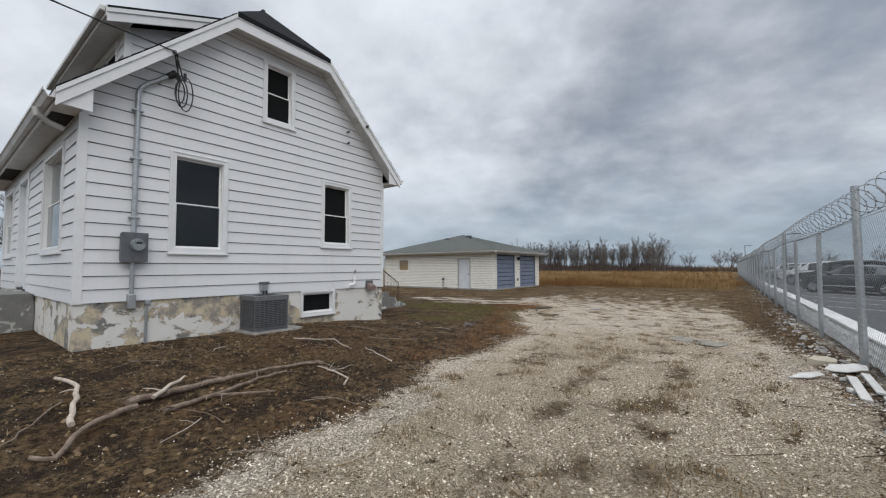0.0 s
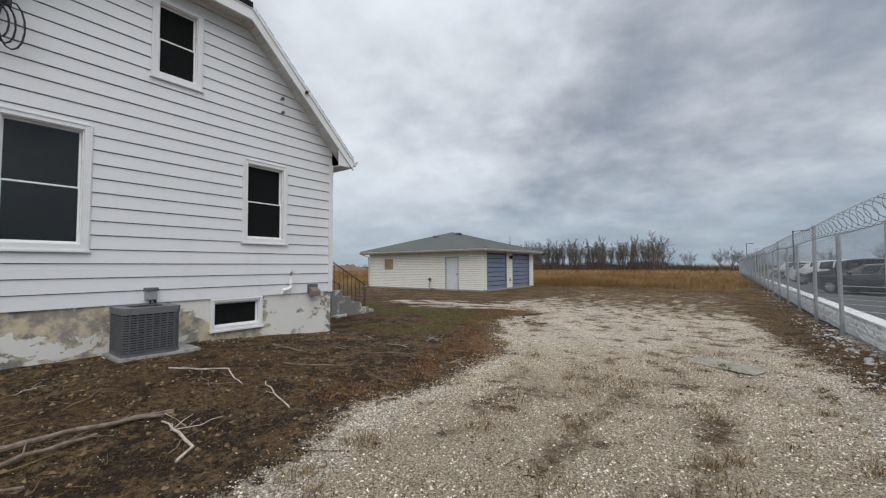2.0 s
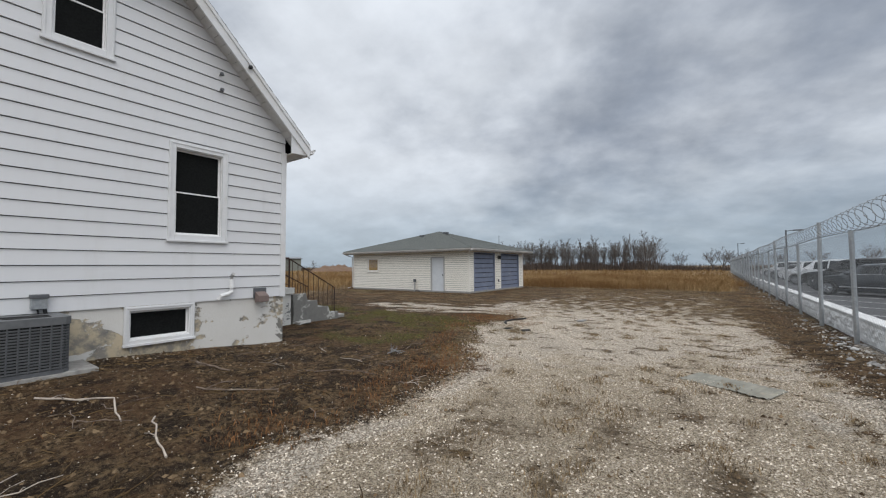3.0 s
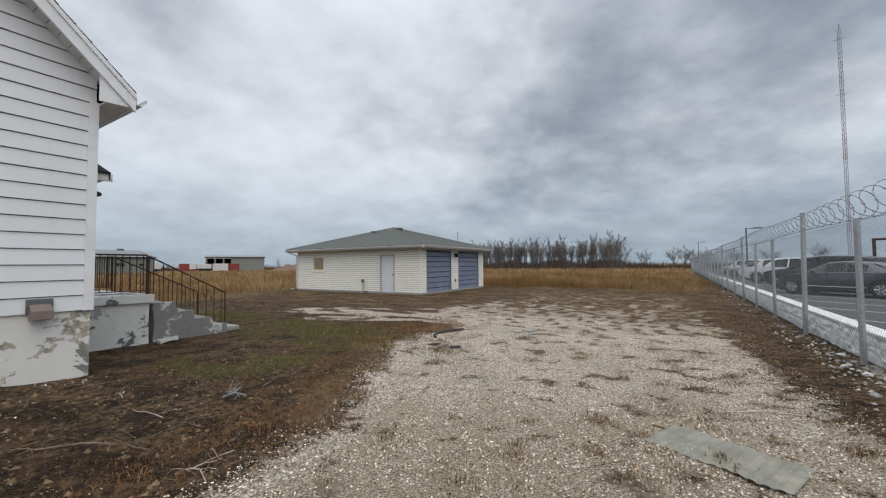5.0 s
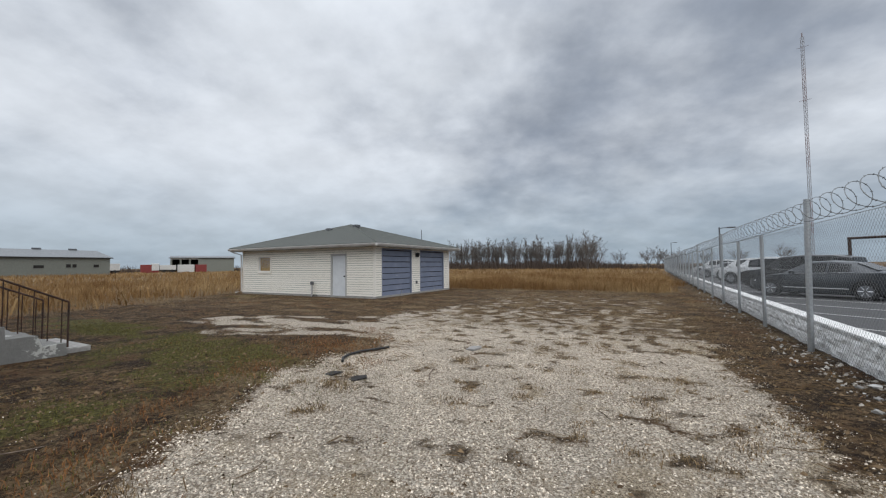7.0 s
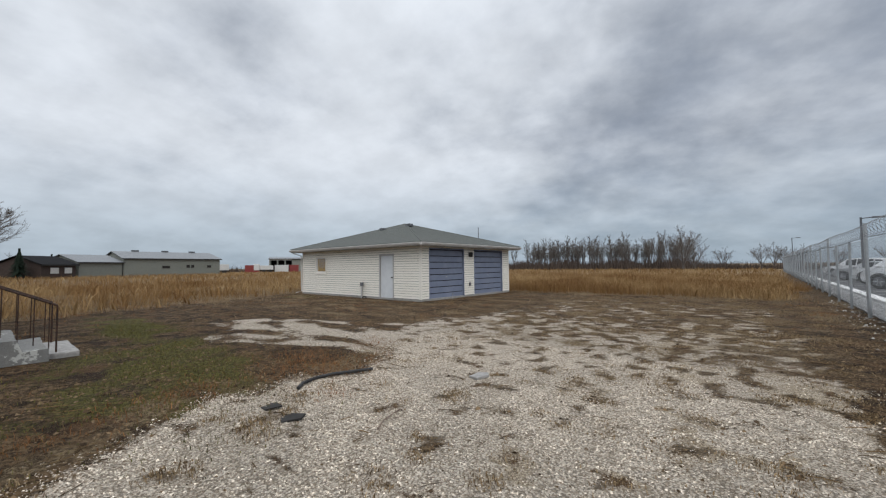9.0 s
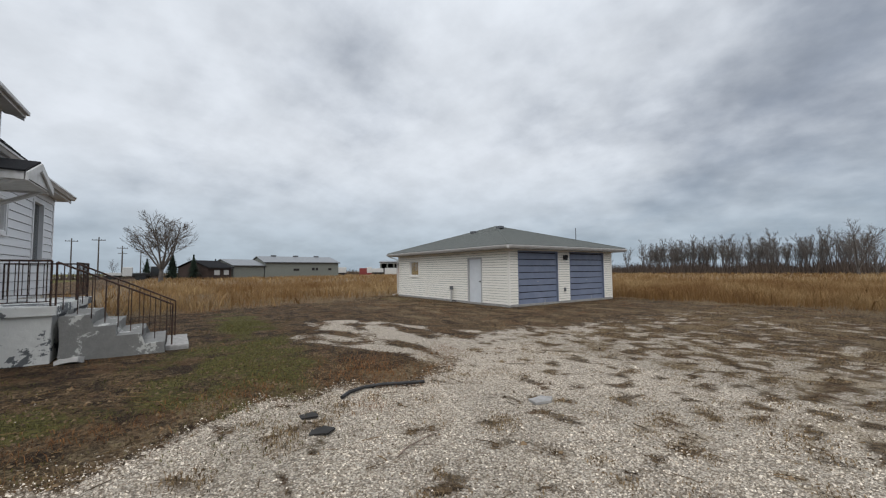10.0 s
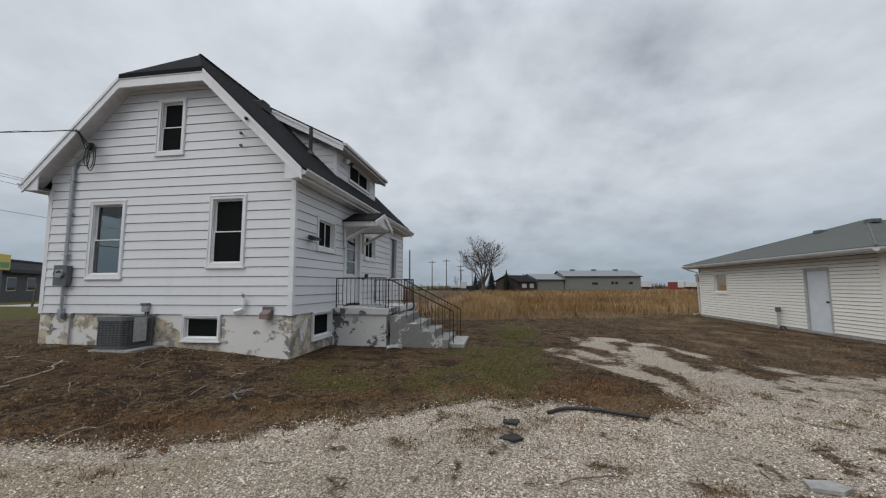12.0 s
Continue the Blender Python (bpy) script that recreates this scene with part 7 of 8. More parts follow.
for x, y, h, c in ((-68.2, -5.1, 8.0, False), (-118.3, -9.9, 9.4, True), (-109.1, -4.1, 9.2, True), (-128, -2, 8.5, True), (-140, 1, 8, False), (-150, -4, 8, True), (-8.4, -19.0, 9.0, True), (-48, -19.0, 9.0, True), (-88, -19.0, 9.0, True), (32, -19.0, 9.0, True)):
    utility_pole(x, y, h, c)
for dy, z in ((-1.0, 8.6), (0.4, 8.6), (1.0, 8.6), (0.0, 6.6)):
    for xa, xb in ((32, -8.4), (-8.4, -48), (-48, -88)):
        cable("power_line", "thin black power line along the street", sagging((xa, -19 + dy, z), (xb, -19 + dy, z), 0.5, 12), 0.012)

road = mesh_object("road", boxed(-260, 120, -29.0, -21.5, -0.05, 0.03), plain("pale_concrete_road", (0.33, 0.32, 0.30), 0.9))
tagged(road, "pale concrete street in front of the house", "road", kind="structure")


def shop():
    t = thing("shop_building", "low dark grey shop across the street", "building", at=(-31.0, -37.0, 0))
    t.rotation_euler = (0, 0, radians(33))
    part("wall", boxed(-16, 1.2, -9, 0, -0.2, 4.1), P_GREYWALL, t)
    part("parapet", boxed(-16.1, 1.3, -9.1, 0.1, 4.1, 4.3, bevel=0.03), MAT_BLACK, t)
    for x in (-1.4, -5.0, -9.0):
        w = new("window")
        w.parent = t
        part("frame", boxed(x - 0.8, x + 0.8, 0.0, 0.06, 1.1, 2.5, bevel=0.01), P_YARD_WHITE, w)
        part("pane", boxed(x - 0.7, x + 0.7, 0.062, 0.09, 1.2, 2.4), MAT_CAR_GLASS, w)
    part("awning", boxed(-7, 0.4, 0.0, 0.7, 2.9, 3.3, bevel=0.03), MAT_BLACK, t)
    t = thing("roadside_sign", "small yellow and green sign on a pole", "sign", at=(-27.6, -32.0, 0))
    t.rotation_euler = (0, 0, radians(33))
    part("pole", tubed([(0, 0, 0), (0, 0, 3.2)], 0.09, 8), MAT_GREYBOX, t)
    part("panel", boxed(-1.1, 1.1, -0.1, 0.1, 3.0, 4.4, bevel=0.03), plain("sign_yellow", (0.55, 0.45, 0.10), 0.5), t)
    part("panel_bar", boxed(-0.9, 0.9, 0.102, 0.12, 3.2, 3.7, bevel=0.01), plain("sign_green", (0.12, 0.25, 0.10), 0.5), t)
    t = thing("leaning_post", "leaning brown wooden post by the street", "post", at=(-20.5, -18.2, 0))
    part("post", tubed([(0, 0, -0.2), (-0.35, -0.2, 1.7)], 0.07, 6), MAT_BARK, t)


shop()
# ---- grass, stones and litter (uncountable) ----


def heights(xs, ys):
    return np.array([ground_z(float(a), float(b)) for a, b in zip(xs, ys)])


def blades(name, label, cat, x, y, z, h, w, lean, mat, seed, bend=0.35, kind="stuff"):
    """Many thin grass blades: each a tapered strip of two faces that bends over."""
    r = np.random.default_rng(seed)
    n = len(x)
    a = r.random(n) * 6.283
    b = r.random(n) * 6.283
    dx, dy = np.cos(a) * w, np.sin(a) * w
    lx, ly = np.cos(b) * lean * h, np.sin(b) * lean * h
    v = np.empty((n, 5, 3))
    v[:, 0] = np.stack((x - dx, y - dy, z - 0.02), 1)
    v[:, 1] = np.stack((x + dx, y + dy, z - 0.02), 1)
    v[:, 2] = np.stack((x + 0.75 * dx + lx * bend, y + 0.75 * dy + ly * bend, z + 0.58 * h), 1)
    v[:, 3] = np.stack((x - 0.75 * dx + lx * bend, y - 0.75 * dy + ly * bend, z + 0.58 * h), 1)
    v[:, 4] = np.stack((x + lx, y + ly, z + h * np.sqrt(np.clip(1 - 0.5 * lean ** 2, 0.1, 1))), 1)
    i = np.arange(n)[:, None] * 5
    quads = (i + np.array([[0, 1, 2, 3]])).tolist()
    tris = (i + np.array([[3, 2, 4]])).tolist()
    ob = raw_mesh(name, v.reshape(-1, 3).tolist(), quads + tris, mat)
    return tagged(ob, label, cat, kind=kind)


def scatter(n, x0, x1, y0, y1, seed, keep):
    """Random places in a rectangle, kept with the chance that keep(x, y) gives."""
    r = np.random.default_rng(seed)
    x, y, k = r.uniform(x0, x1, n), r.uniform(y0, y1, n), r.random(n)
    m = np.array([keep(float(a), float(b)) > c for a, b, c in zip(x, y, k)])
    return x[m], y[m]


def stand(x, y):
    return 0.55 + 0.75 * noise.noise(Vector((x * 0.23, y * 0.23, 8))) + 0.35 * noise.noise(Vector((x * 0.9, y * 0.9, 2)))


def field():
    r = np.random.default_rng(8)
    zones = [(150000, -45, 1, 8, 60, 0.0055, 1.0), (110000, -18, 1.2, 27, 46, 0.0048, 1.0), (60000, -110, 4, 4, 110, 0.028, 0.95), (16000, -260, 0, -15, 240, 0.12, 0.8)]
    for k, (n, x0, x1, y0, y1, w, hs) in enumerate(zones):
        far = k >= 2
        x, y = scatter(n, x0, x1, y0, y1, 30 + k, lambda a, b: field_share(a, b) * min(1, max(0.15, stand(a, b))) * (1 if not (k == 3 and a > -110 and b < 110) else 0.0) * (0.0 if b < 10 and a < -60 and k == 3 and a > -106 else 1))
        m = len(x)
        tall = np.array([0.42 + 0.40 * max(0, stand(float(a), float(b))) for a, b in zip(x, y)])
        edge = np.array([field_share(float(a), float(b)) for a, b in zip(x, y)])
        h = hs * tall * (0.35 + 0.65 * edge) * r.uniform(0.4, 1.15, m)
        blades("field_grass", "tall dry orange-brown field grass", "grass", x, y, heights(x, y), h, w * r.uniform(0.6, 1.5, m), r.uniform(0.05, 1.1, m), MAT_FIELD, 50 + k)


field()


def tufts():
    """Dead tufts in the gravel, rusty weeds along its edge, short moss-green grass."""
    r = np.random.default_rng(12)
    tx, ty = scatter(3200, -6.8, 1.0, 1.2, 27, 61, lambda a, b: 0.6 * clumps(a, b) * (0.55 if b < 9 else 1.0))
    fx, fy = scatter(1700, -6.5, 0.6, 11, 28.5, 65, lambda a, b: (0.10 + 0.9 * smooth01(12, 18, b + 0.3 * (a + 3))) * max(0.0, 0.45 + noise.noise(Vector((a * 0.9, b * 0.7, 66)))))
    nx_, ny_ = scatter(110, -2.6, 0.5, 1.2, 9, 67, lambda a, b: 0.6)
    tx, ty = np.concatenate((tx, fx, nx_)), np.concatenate((ty, fy, ny_))
    fixed = [(-2.9, 4.25), (-1.5, 5.48), (-1.45, 5.9), (-2.96, 7.95), (-0.94, 10.72), (-0.15, 11.26), (-3.38, 12.8), (-4.71, 12.05), (-4.37, 11.36), (-4.28, 10.94), (-3.85, 8.57), (-2.2, 2.6), (-1.9, 3.3), (-2.86, 3.61), (-2.58, 3.55), (-2.87, 4.19), (-4.66, 10.74), (-3.87, 10.26), (-2.07, 11.55), (-3.29, 12.67), (-2.70, 11.50), (-4.08, 10.91)] * 2
    tx, ty = np.append(tx, [p[0] for p in fixed]), np.append(ty, [p[1] for p in fixed])
    X, Y, H, L = [], [], [], []
    for a, b in zip(tx, ty):
        m = int(r.integers(35, 90)) if b < 15 else int(r.integers(18, 40))
        s = r.uniform(0.04, 0.13)
        X.append(a + r.normal(0, s, m))
        Y.append(b + r.normal(0, s, m))
        H.append(r.uniform(0.02, 0.075, m) * (0.6 + 3 * s) * (1 - 0.5 * smooth01(9, 13, b)))
        L.append(r.uniform(0.3, 1.25, m))
    x, y = np.concatenate(X), np.concatenate(Y)
    blades("dead_tufts", "small tufts of dead straw grass in the gravel", "grass", x, y, heights(x, y), np.concatenate(H), 0.0022 + 0.0025 * r.random(len(x)) + 0.00025 * np.clip(y - 6, 0, 30), np.concatenate(L), MAT_TUFT, 71)
    # green and brown short grass behind the house
    x, y = scatter(60000, -13, -3.2, 7.6, 14, 62, lambda a, b: 0.85 * cover(a, b)[1] if not (-12.1 < a < -8.9 and b < 10.35) else 0)
    blades("short_grass", "short mossy green grass behind the house", "grass", x, y, heights(x, y), r.uniform(0.015, 0.05, len(x)), r.uniform(0.002, 0.005, len(x)), r.uniform(0.3, 1.2, len(x)), MAT_MOSS, 72)
    # dead grass mat between drive and house, and round the garage
    def mat_share(a, b):
        if -12.1 < a < -8.9 and 7.1 < b < 10.35 or (a < GX + 0.02 and 1.2 < b < 7.2) or (GA["x0"] < a < GA["x1"] and GA["y0"] - 0.05 < b < GA["y1"]):
            return 0
        g, m, d, _ = cover(a, b)
        return (1 - min(1, 1.6 * g)) * (0.04 + 0.55 * max(0, noise.noise(Vector((a * 0.8, b * 0.8, 21)))) + 0.30 * d)
    x, y = scatter(300000, -22, 1.3, 0.0, 30, 63, mat_share)
    near = np.hypot(x + 0.6, y - 6) < 26
    x, y = x[near], y[near]
    pale = np.array([noise.noise(Vector((a * 0.75, b * 0.95, 26))) + 0.5 * noise.noise(Vector((a * 2.6, b * 2.6, 27))) + 0.55 * smooth01(12, 17, b) for a, b in zip(x, y)]) > 0.42
    rust = ~pale & (np.array([noise.noise(Vector((a * 0.6, b * 0.6, 28))) + 0.4 * noise.noise(Vector((a * 2.2, b * 2.2, 29))) for a, b in zip(x, y)]) > 0.12)
    for name, label, m, mat, seed in (("dead_grass_mat", "flattened dead brown grass on the earth", ~pale & ~rust, MAT_LITTER, 73), ("rusty_grass", "flattened patches of rust-brown dead grass", rust, MAT_WEED, 76), ("straw_grass", "flattened patches of pale dead straw grass", pale, MAT_TUFT, 75)):
        u, v = x[m], y[m]
        blades(name, label, "grass", u, v, heights(u, v), r.uniform(0.02, 0.085, len(u)), r.uniform(0.001, 0.0028, len(u)) * (1 + 0.11 * np.clip(np.hypot(u + 0.6, v - 7) - 4, 0, 30)), r.uniform(0.8, 1.38, len(u)), mat, seed, bend=0.7)
    # rusty weeds
    x, y = scatter(60000, -9, -2.5, 4.5, 14.5, 64, lambda a, b: max(1.2 * math.exp(-((a - lerp_rows(LEFT_EDGE, b) + 0.5) / 0.4) ** 2) * max(0, 0.38 + noise.noise(Vector((a * 1.1, b * 1.1, 31)))), 1.1 * math.exp(-(((a + 5.8) / 0.8) ** 2 + ((b - 12.5) / 0.45) ** 2)), 0.9 * math.exp(-(((a + 4.0) / 0.45) ** 2 + ((b - 7.6) / 0.8) ** 2)), math.exp(-(((a + 4.44) / 0.16) ** 2 + ((b - 11.93) / 0.14) ** 2))))
    blades("rusty_weeds", "rust-brown dead weeds at the gravel's edge", "weeds", x, y, heights(x, y), r.uniform(0.025, 0.085, len(x)), r.uniform(0.0015, 0.0045, len(x)), r.uniform(0.6, 1.35, len(x)), MAT_WEED, 74)


tufts()


def pebbles(name, label, n, x0, x1, y0, y1, lo, hi, seed, keep, mat):
    """Crushed stones: uneven five-cornered chips half sunk in the ground."""
    r = np.random.default_rng(seed)
    x, y = scatter(n, x0, x1, y0, y1, seed, keep)
    m = len(x)
    z = heights(x, y)
    s = lo + (hi - lo) * r.random(m) ** 2.2
    base = np.array([(1, 0, -0.25), (0, 1, -0.25), (-1, 0, -0.25), (0, -1, -0.25), (0, 0, 0.75)], float)
    v = base[None] * (s[:, None, None] * r.uniform(0.55, 1.25, (m, 5, 1))) + r.normal(0, 0.2, (m, 5, 3)) * s[:, None, None]
    a = r.random(m) * 6.283
    c, q = np.cos(a)[:, None], np.sin(a)[:, None]
    vx, vy = v[..., 0] * c - v[..., 1] * q, v[..., 0] * q + v[..., 1] * c
    v = np.stack((vx + x[:, None], vy + y[:, None], v[..., 2] * 0.8 + (z + 0.12 * s)[:, None]), -1)
    f = np.array([(0, 1, 4), (1, 2, 4), (2, 3, 4), (3, 0, 4)])
    faces = (np.arange(m)[:, None, None] * 5 + f[None]).reshape(-1, 3).tolist()
    ob = raw_mesh(name, v.reshape(-1, 3).tolist(), faces, mat)
    return tagged(ob, label, "gravel", kind="stuff")


MAT_RUBBLE = tinted("grey_rubble", (0.14, 0.115, 0.09), (0.58, 0.54, 0.48))


def gravel_share(a, b):
    return min(1, cover(a, b)[0] * 1.15) * (1 - 0.92 * min(1, dirt_share(a, b))) * (0.35 + 0.65 * smooth01(-0.35, 0.25, noise.noise(Vector((a * 0.8, b * 0.8, 70))))) * min(1.0, 5.0 / (math.hypot(a + 0.5, min(0, b - 9) + max(0, b - 10)) + 3.0) + 0.2)


pebbles("gravel_stones", "loose pale crushed limestone on the drive", 420000, -6.2, 1.2, 0.6, 16, 0.0032, 0.0130, 81, gravel_share, MAT_STONES)
pebbles("gravel_dirt_chips", "dark crumbs of dirt and bark on the gravel", 26000, -6.0, 1.0, 0.8, 24, 0.004, 0.020, 87, lambda a, b: 0.6 * min(1, cover(a, b)[0]) * (0.35 + 0.65 * smooth01(-0.1, 0.3, noise.noise(Vector((a * 1.3, b * 1.1, 77))))), tinted("dirt_crumbs", (0.035, 0.022, 0.012), (0.20, 0.135, 0.075)))
pebbles("gravel_edge_stones", "brighter stones along the drive's edge", 45000, -5.9, -2.1, 1.2, 14, 0.003, 0.012, 82, lambda a, b: math.exp(-((a - lerp_rows(LEFT_EDGE, b) - 0.12) / 0.22) ** 2), MAT_STONES)
pebbles("earth_chips", "white chips of stone and paint on the earth", 5000, -7.1, -2.6, 0.4, 9, 0.003, 0.010, 83, lambda a, b: 0.5 * (1 - cover(a, b)[0]) if a > GX + 0.03 else 0, MAT_STONES)
pebbles("paint_chips", "fallen paint chips along the foundation", 1500, GX + 0.03, GX + 0.5, 1.4, 7.2, 0.004, 0.016, 84, lambda a, b: math.exp(-((a - GX) / 0.2)) * (0.3 + (noise.noise(Vector((0, b * 1.5, 0))) > 0.1)), MAT_STONES)
pebbles("fence_rubble", "pale rubble and stone chips below the fence", 5200, 0.7, 1.5, 2, 30, 0.006, 0.042, 85, lambda a, b: smooth01(0.7, 1.35, a) * (1 - 0.6 * smooth01(12, 18, b)) * 0.6, MAT_RUBBLE)
pebbles("dark_clods", "clods of dark earth", 42000, -9, 1.2, 0.4, 20, 0.006, 0.034, 86, lambda a, b: 0.75 * (1 - min(1, 1.2 * cover(a, b)[0])) if a > GX + 0.03 or b > 10.4 else 0, tinted("dark_clods", (0.034, 0.021, 0.012), (0.215, 0.148, 0.085)))


def litter():
    """Short twigs and leaf stems that lie on the earth."""
    r = np.random.default_rng(15)
    x, y = scatter(7000, -7.1, 1.3, 0.3, 20, 91, lambda a, b: (1 - min(1, cover(a, b)[0] * 1.1)) * 0.8 + 0.03 if a > GX + 0.05 else 0)
    m = len(x)
    z = heights(x, y)
    l = r.uniform(0.02, 0.10, m) * (1 + 2.0 * (r.random(m) > 0.92))
    a, tilt, w = r.random(m) * 6.283, r.normal(0, 0.12, m), r.uniform(0.0015, 0.004, m)
    verts, faces = [], []
    for i in range(m):
        d = Vector((math.cos(a[i]), math.sin(a[i]), tilt[i]))
        s = Vector((-d.y, d.x, 0)) * w[i]
        u = Vector((0, 0, w[i]))
        bow = s.normalized() * l[i] * r.uniform(-0.15, 0.15)
        p0 = Vector((x[i], y[i], z[i] + 0.004))
        b0 = len(verts)
        for q in (p0 - d * l[i], p0 + bow + u, p0 + d * l[i]):
            for o in (s, -s, u * 1.6):
                verts.append(tuple(q + o))
        for k in (0, 3):
            for j in range(3):
                faces.append((b0 + k + j, b0 + k + (j + 1) % 3, b0 + k + 3 + (j + 1) % 3, b0 + k + 3 + j))
    tagged(raw_mesh("twig_litter", verts, faces, MAT_LITTER), "small twigs and stems littering the earth", "litter", kind="stuff")


litter()

# ---- fallen branches and rubble ----


def branch(label, pts, r0, r1, mat=MAT_BRANCH, twigs=3, seed=1, name="fallen_branch"):
    """A crooked branch through a few places on the ground (height above it given), with side shoots."""
    rnd = random.Random(seed)
    base = [Vector((x, y, ground_z(x, y) + h)) for x, y, h in pts]
    fine = []
    for a, b in zip(base, base[1:]):
        n = max(2, int((b - a).length / 0.10))
        for k in range(n):
            q = a.lerp(b, k / n)
            fine.append(q + Vector((rnd.uniform(-1, 1), rnd.uniform(-1, 1), rnd.uniform(-0.3, 0.5))) * 0.018)
    fine.append(base[-1])
    o = base[0]
    t = thing(name, label, "branch", at=o)
    m = len(fine)
    rad = [(r0 + (r1 - r0) * k / (m - 1)) * rnd.uniform(0.88, 1.14) for k in range(m)]
    part("stem", tubed([p - o for p in fine], rad, 8), mat, t)
    for k in range(twigs):
        i = rnd.randint(1, m - 2)
        p = fine[i] - o
        d = Vector((rnd.uniform(-1, 1), rnd.uniform(-1, 1), rnd.uniform(0.0, 0.35))).normalized()
        l = rnd.uniform(0.10, 0.32)
        part("shoot", tubed([p, p + d * l * 0.5, p + d * l + Vector((0, 0, -0.02))], [rad[i] * 0.5, rad[i] * 0.35, 0.003], 5), mat, t)
    return t


branch("long grey-brown fallen limb lying on the earth", [(-4.55, 1.22, 0.05), (-4.62, 1.75, 0.05), (-4.60, 2.35, 0.06), (-4.62, 2.75, 0.04), (-4.55, 3.4, 0.02)], 0.036, 0.012, twigs=7, seed=2)
branch("crooked pale branch end with bark peeled", [(-4.02, 0.55, 0.03), (-3.92, 0.66, 0.02), (-4.05, 0.78, 0.08), (-4.28, 0.95, 0.06), (-4.42, 1.28, 0.05)], 0.016, 0.026, MAT_BRANCH, 2, 3)
branch("second straight limb beside the long one", [(-4.20, 1.45, 0.03), (-4.30, 1.95, 0.04), (-4.42, 2.45, 0.05), (-4.50, 2.85, 0.03)], 0.026, 0.012, twigs=5, seed=4)
branch("short bleached fork sticking up from the limb", [(-4.50, 1.42, 0.06), (-4.62, 1.62, 0.10), (-4.72, 1.78, 0.15)], 0.024, 0.010, MAT_BONE, 2, 5)
branch("thin side limb with pale broken end", [(-4.3, 1.9, 0.03), (-4.12, 2.15, 0.04), (-3.98, 2.4, 0.05)], 0.02, 0.009, twigs=2, seed=6)
branch("bleached bone-like piece of branch", [(-5.70, 0.93, 0.02), (-5.35, 1.02, 0.06), (-4.95, 0.95, 0.04), (-4.45, 0.84, 0.02)], 0.018, 0.024, MAT_BONE, 1, 7)
branch("thin bowed twig on the earth", [(-5.0, 0.85, 0.02), (-4.4, 0.5, 0.04), (-4.1, 0.25, 0.02)], 0.009, 0.005, MAT_BRANCH, 0, 8)
branch("thin pale stick on the earth", [(-4.62, 2.95, 0.02), (-4.64, 3.15, 0.03), (-4.60, 3.42, 0.02)], 0.022, 0.014, MAT_BRANCH, 1, 9)
branch("pale forked twig on the earth", [(-4.45, 3.28, 0.01), (-4.1, 3.30, 0.03), (-3.84, 3.30, 0.02), (-3.72, 3.14, 0.01)], 0.008, 0.013, MAT_BONE, 2, 10)
branch("thin bent twig near the foundation", [(-5.8, 3.76, 0.01), (-5.5, 4.0, 0.03), (-5.3, 4.21, 0.03), (-4.8, 4.15, 0.01)], 0.010, 0.006, MAT_BONE, 3, 11)
branch("short bleached stick on the earth", [(-4.7, 4.36, 0.01), (-4.3, 4.25, 0.03), (-3.95, 4.2, 0.01)], 0.007, 0.008, MAT_BONE, 1, 12)
branch("short brown stick near the basement window", [(-6.15, 5.27, 0.01), (-5.85, 5.3, 0.03), (-5.56, 5.42, 0.01)], 0.012, 0.008, MAT_BRANCH, 1, 13)
branch("short brown stick in the dead grass", [(-5.2, 4.9, 0.01), (-4.9, 5.1, 0.02), (-4.6, 5.5, 0.02)], 0.009, 0.006, MAT_BRANCH, 2, 14)
branch("crooked twig in the dead grass", [(-4.9, 6.2, 0.01), (-4.7, 6.5, 0.03), (-4.3, 6.7, 0.02)], 0.008, 0.005, MAT_BRANCH, 3, 15)
branch("bundle of thin roots in the earth", [(-3.6, 2.5, 0.01), (-3.4, 2.75, 0.03), (-3.1, 2.8, 0.01)], 0.006, 0.004, MAT_BRANCH, 7, 16)
branch("roots and straw at the gravel's edge", [(-3.1, 1.5, 0.01), (-2.9, 1.7, 0.03), (-2.7, 1.75, 0.01)], 0.006, 0.004, MAT_BRANCH, 8, 17)
branch("pale stick on the gravel", [(-0.35, 10.05, 0.01), (0.0, 10.25, 0.02), (0.3, 10.3, 0.01)], 0.008, 0.006, MAT_BONE, 0, 18)
branch("thin forked twig on the gravel", [(-3.3, 11.6, 0.01), (-3.4, 11.8, 0.03), (-3.5, 12.1, 0.02)], 0.008, 0.005, MAT_BRANCH, 3, 19)
branch("pile of broken twigs beside the house", [(-6.6, -0.2, 0.02), (-6.2, 0.2, 0.06), (-5.9, 0.5, 0.05)], 0.02, 0.01, MAT_BONE, 6, 20)
branch("ashy grey clump of twigs in the dead grass", [(-4.95, 7.62, 0.01), (-4.86, 7.70, 0.06), (-4.8, 7.8, 0.02)], 0.012, 0.008, plain("ash_grey", (0.22, 0.22, 0.22), 0.9), 9, 21)

rs = random.Random(77)
for k in range(34):
    x, y = rs.uniform(-6.6, -3.6), rs.uniform(1.0, 8.6)
    a, l = rs.uniform(0, 6.283), rs.uniform(0.06, 0.24)
    dx, dy = math.cos(a) * l, math.sin(a) * l
    bow = rs.uniform(-0.35, 0.35)
    ob = branch("thin dry twig lying on the bare earth", [(x - dx, y - dy, 0.012), (x - bow * dy, y + bow * dx, rs.uniform(0.015, 0.04)), (x + dx, y + dy, 0.010)], rs.uniform(0.0035, 0.007), 0.003, MAT_BONE if k % 6 == 0 else MAT_BRANCH, rs.randint(1, 3), 100 + k, "dry_twig")
    tagged(ob, group="dry twigs on the earth")

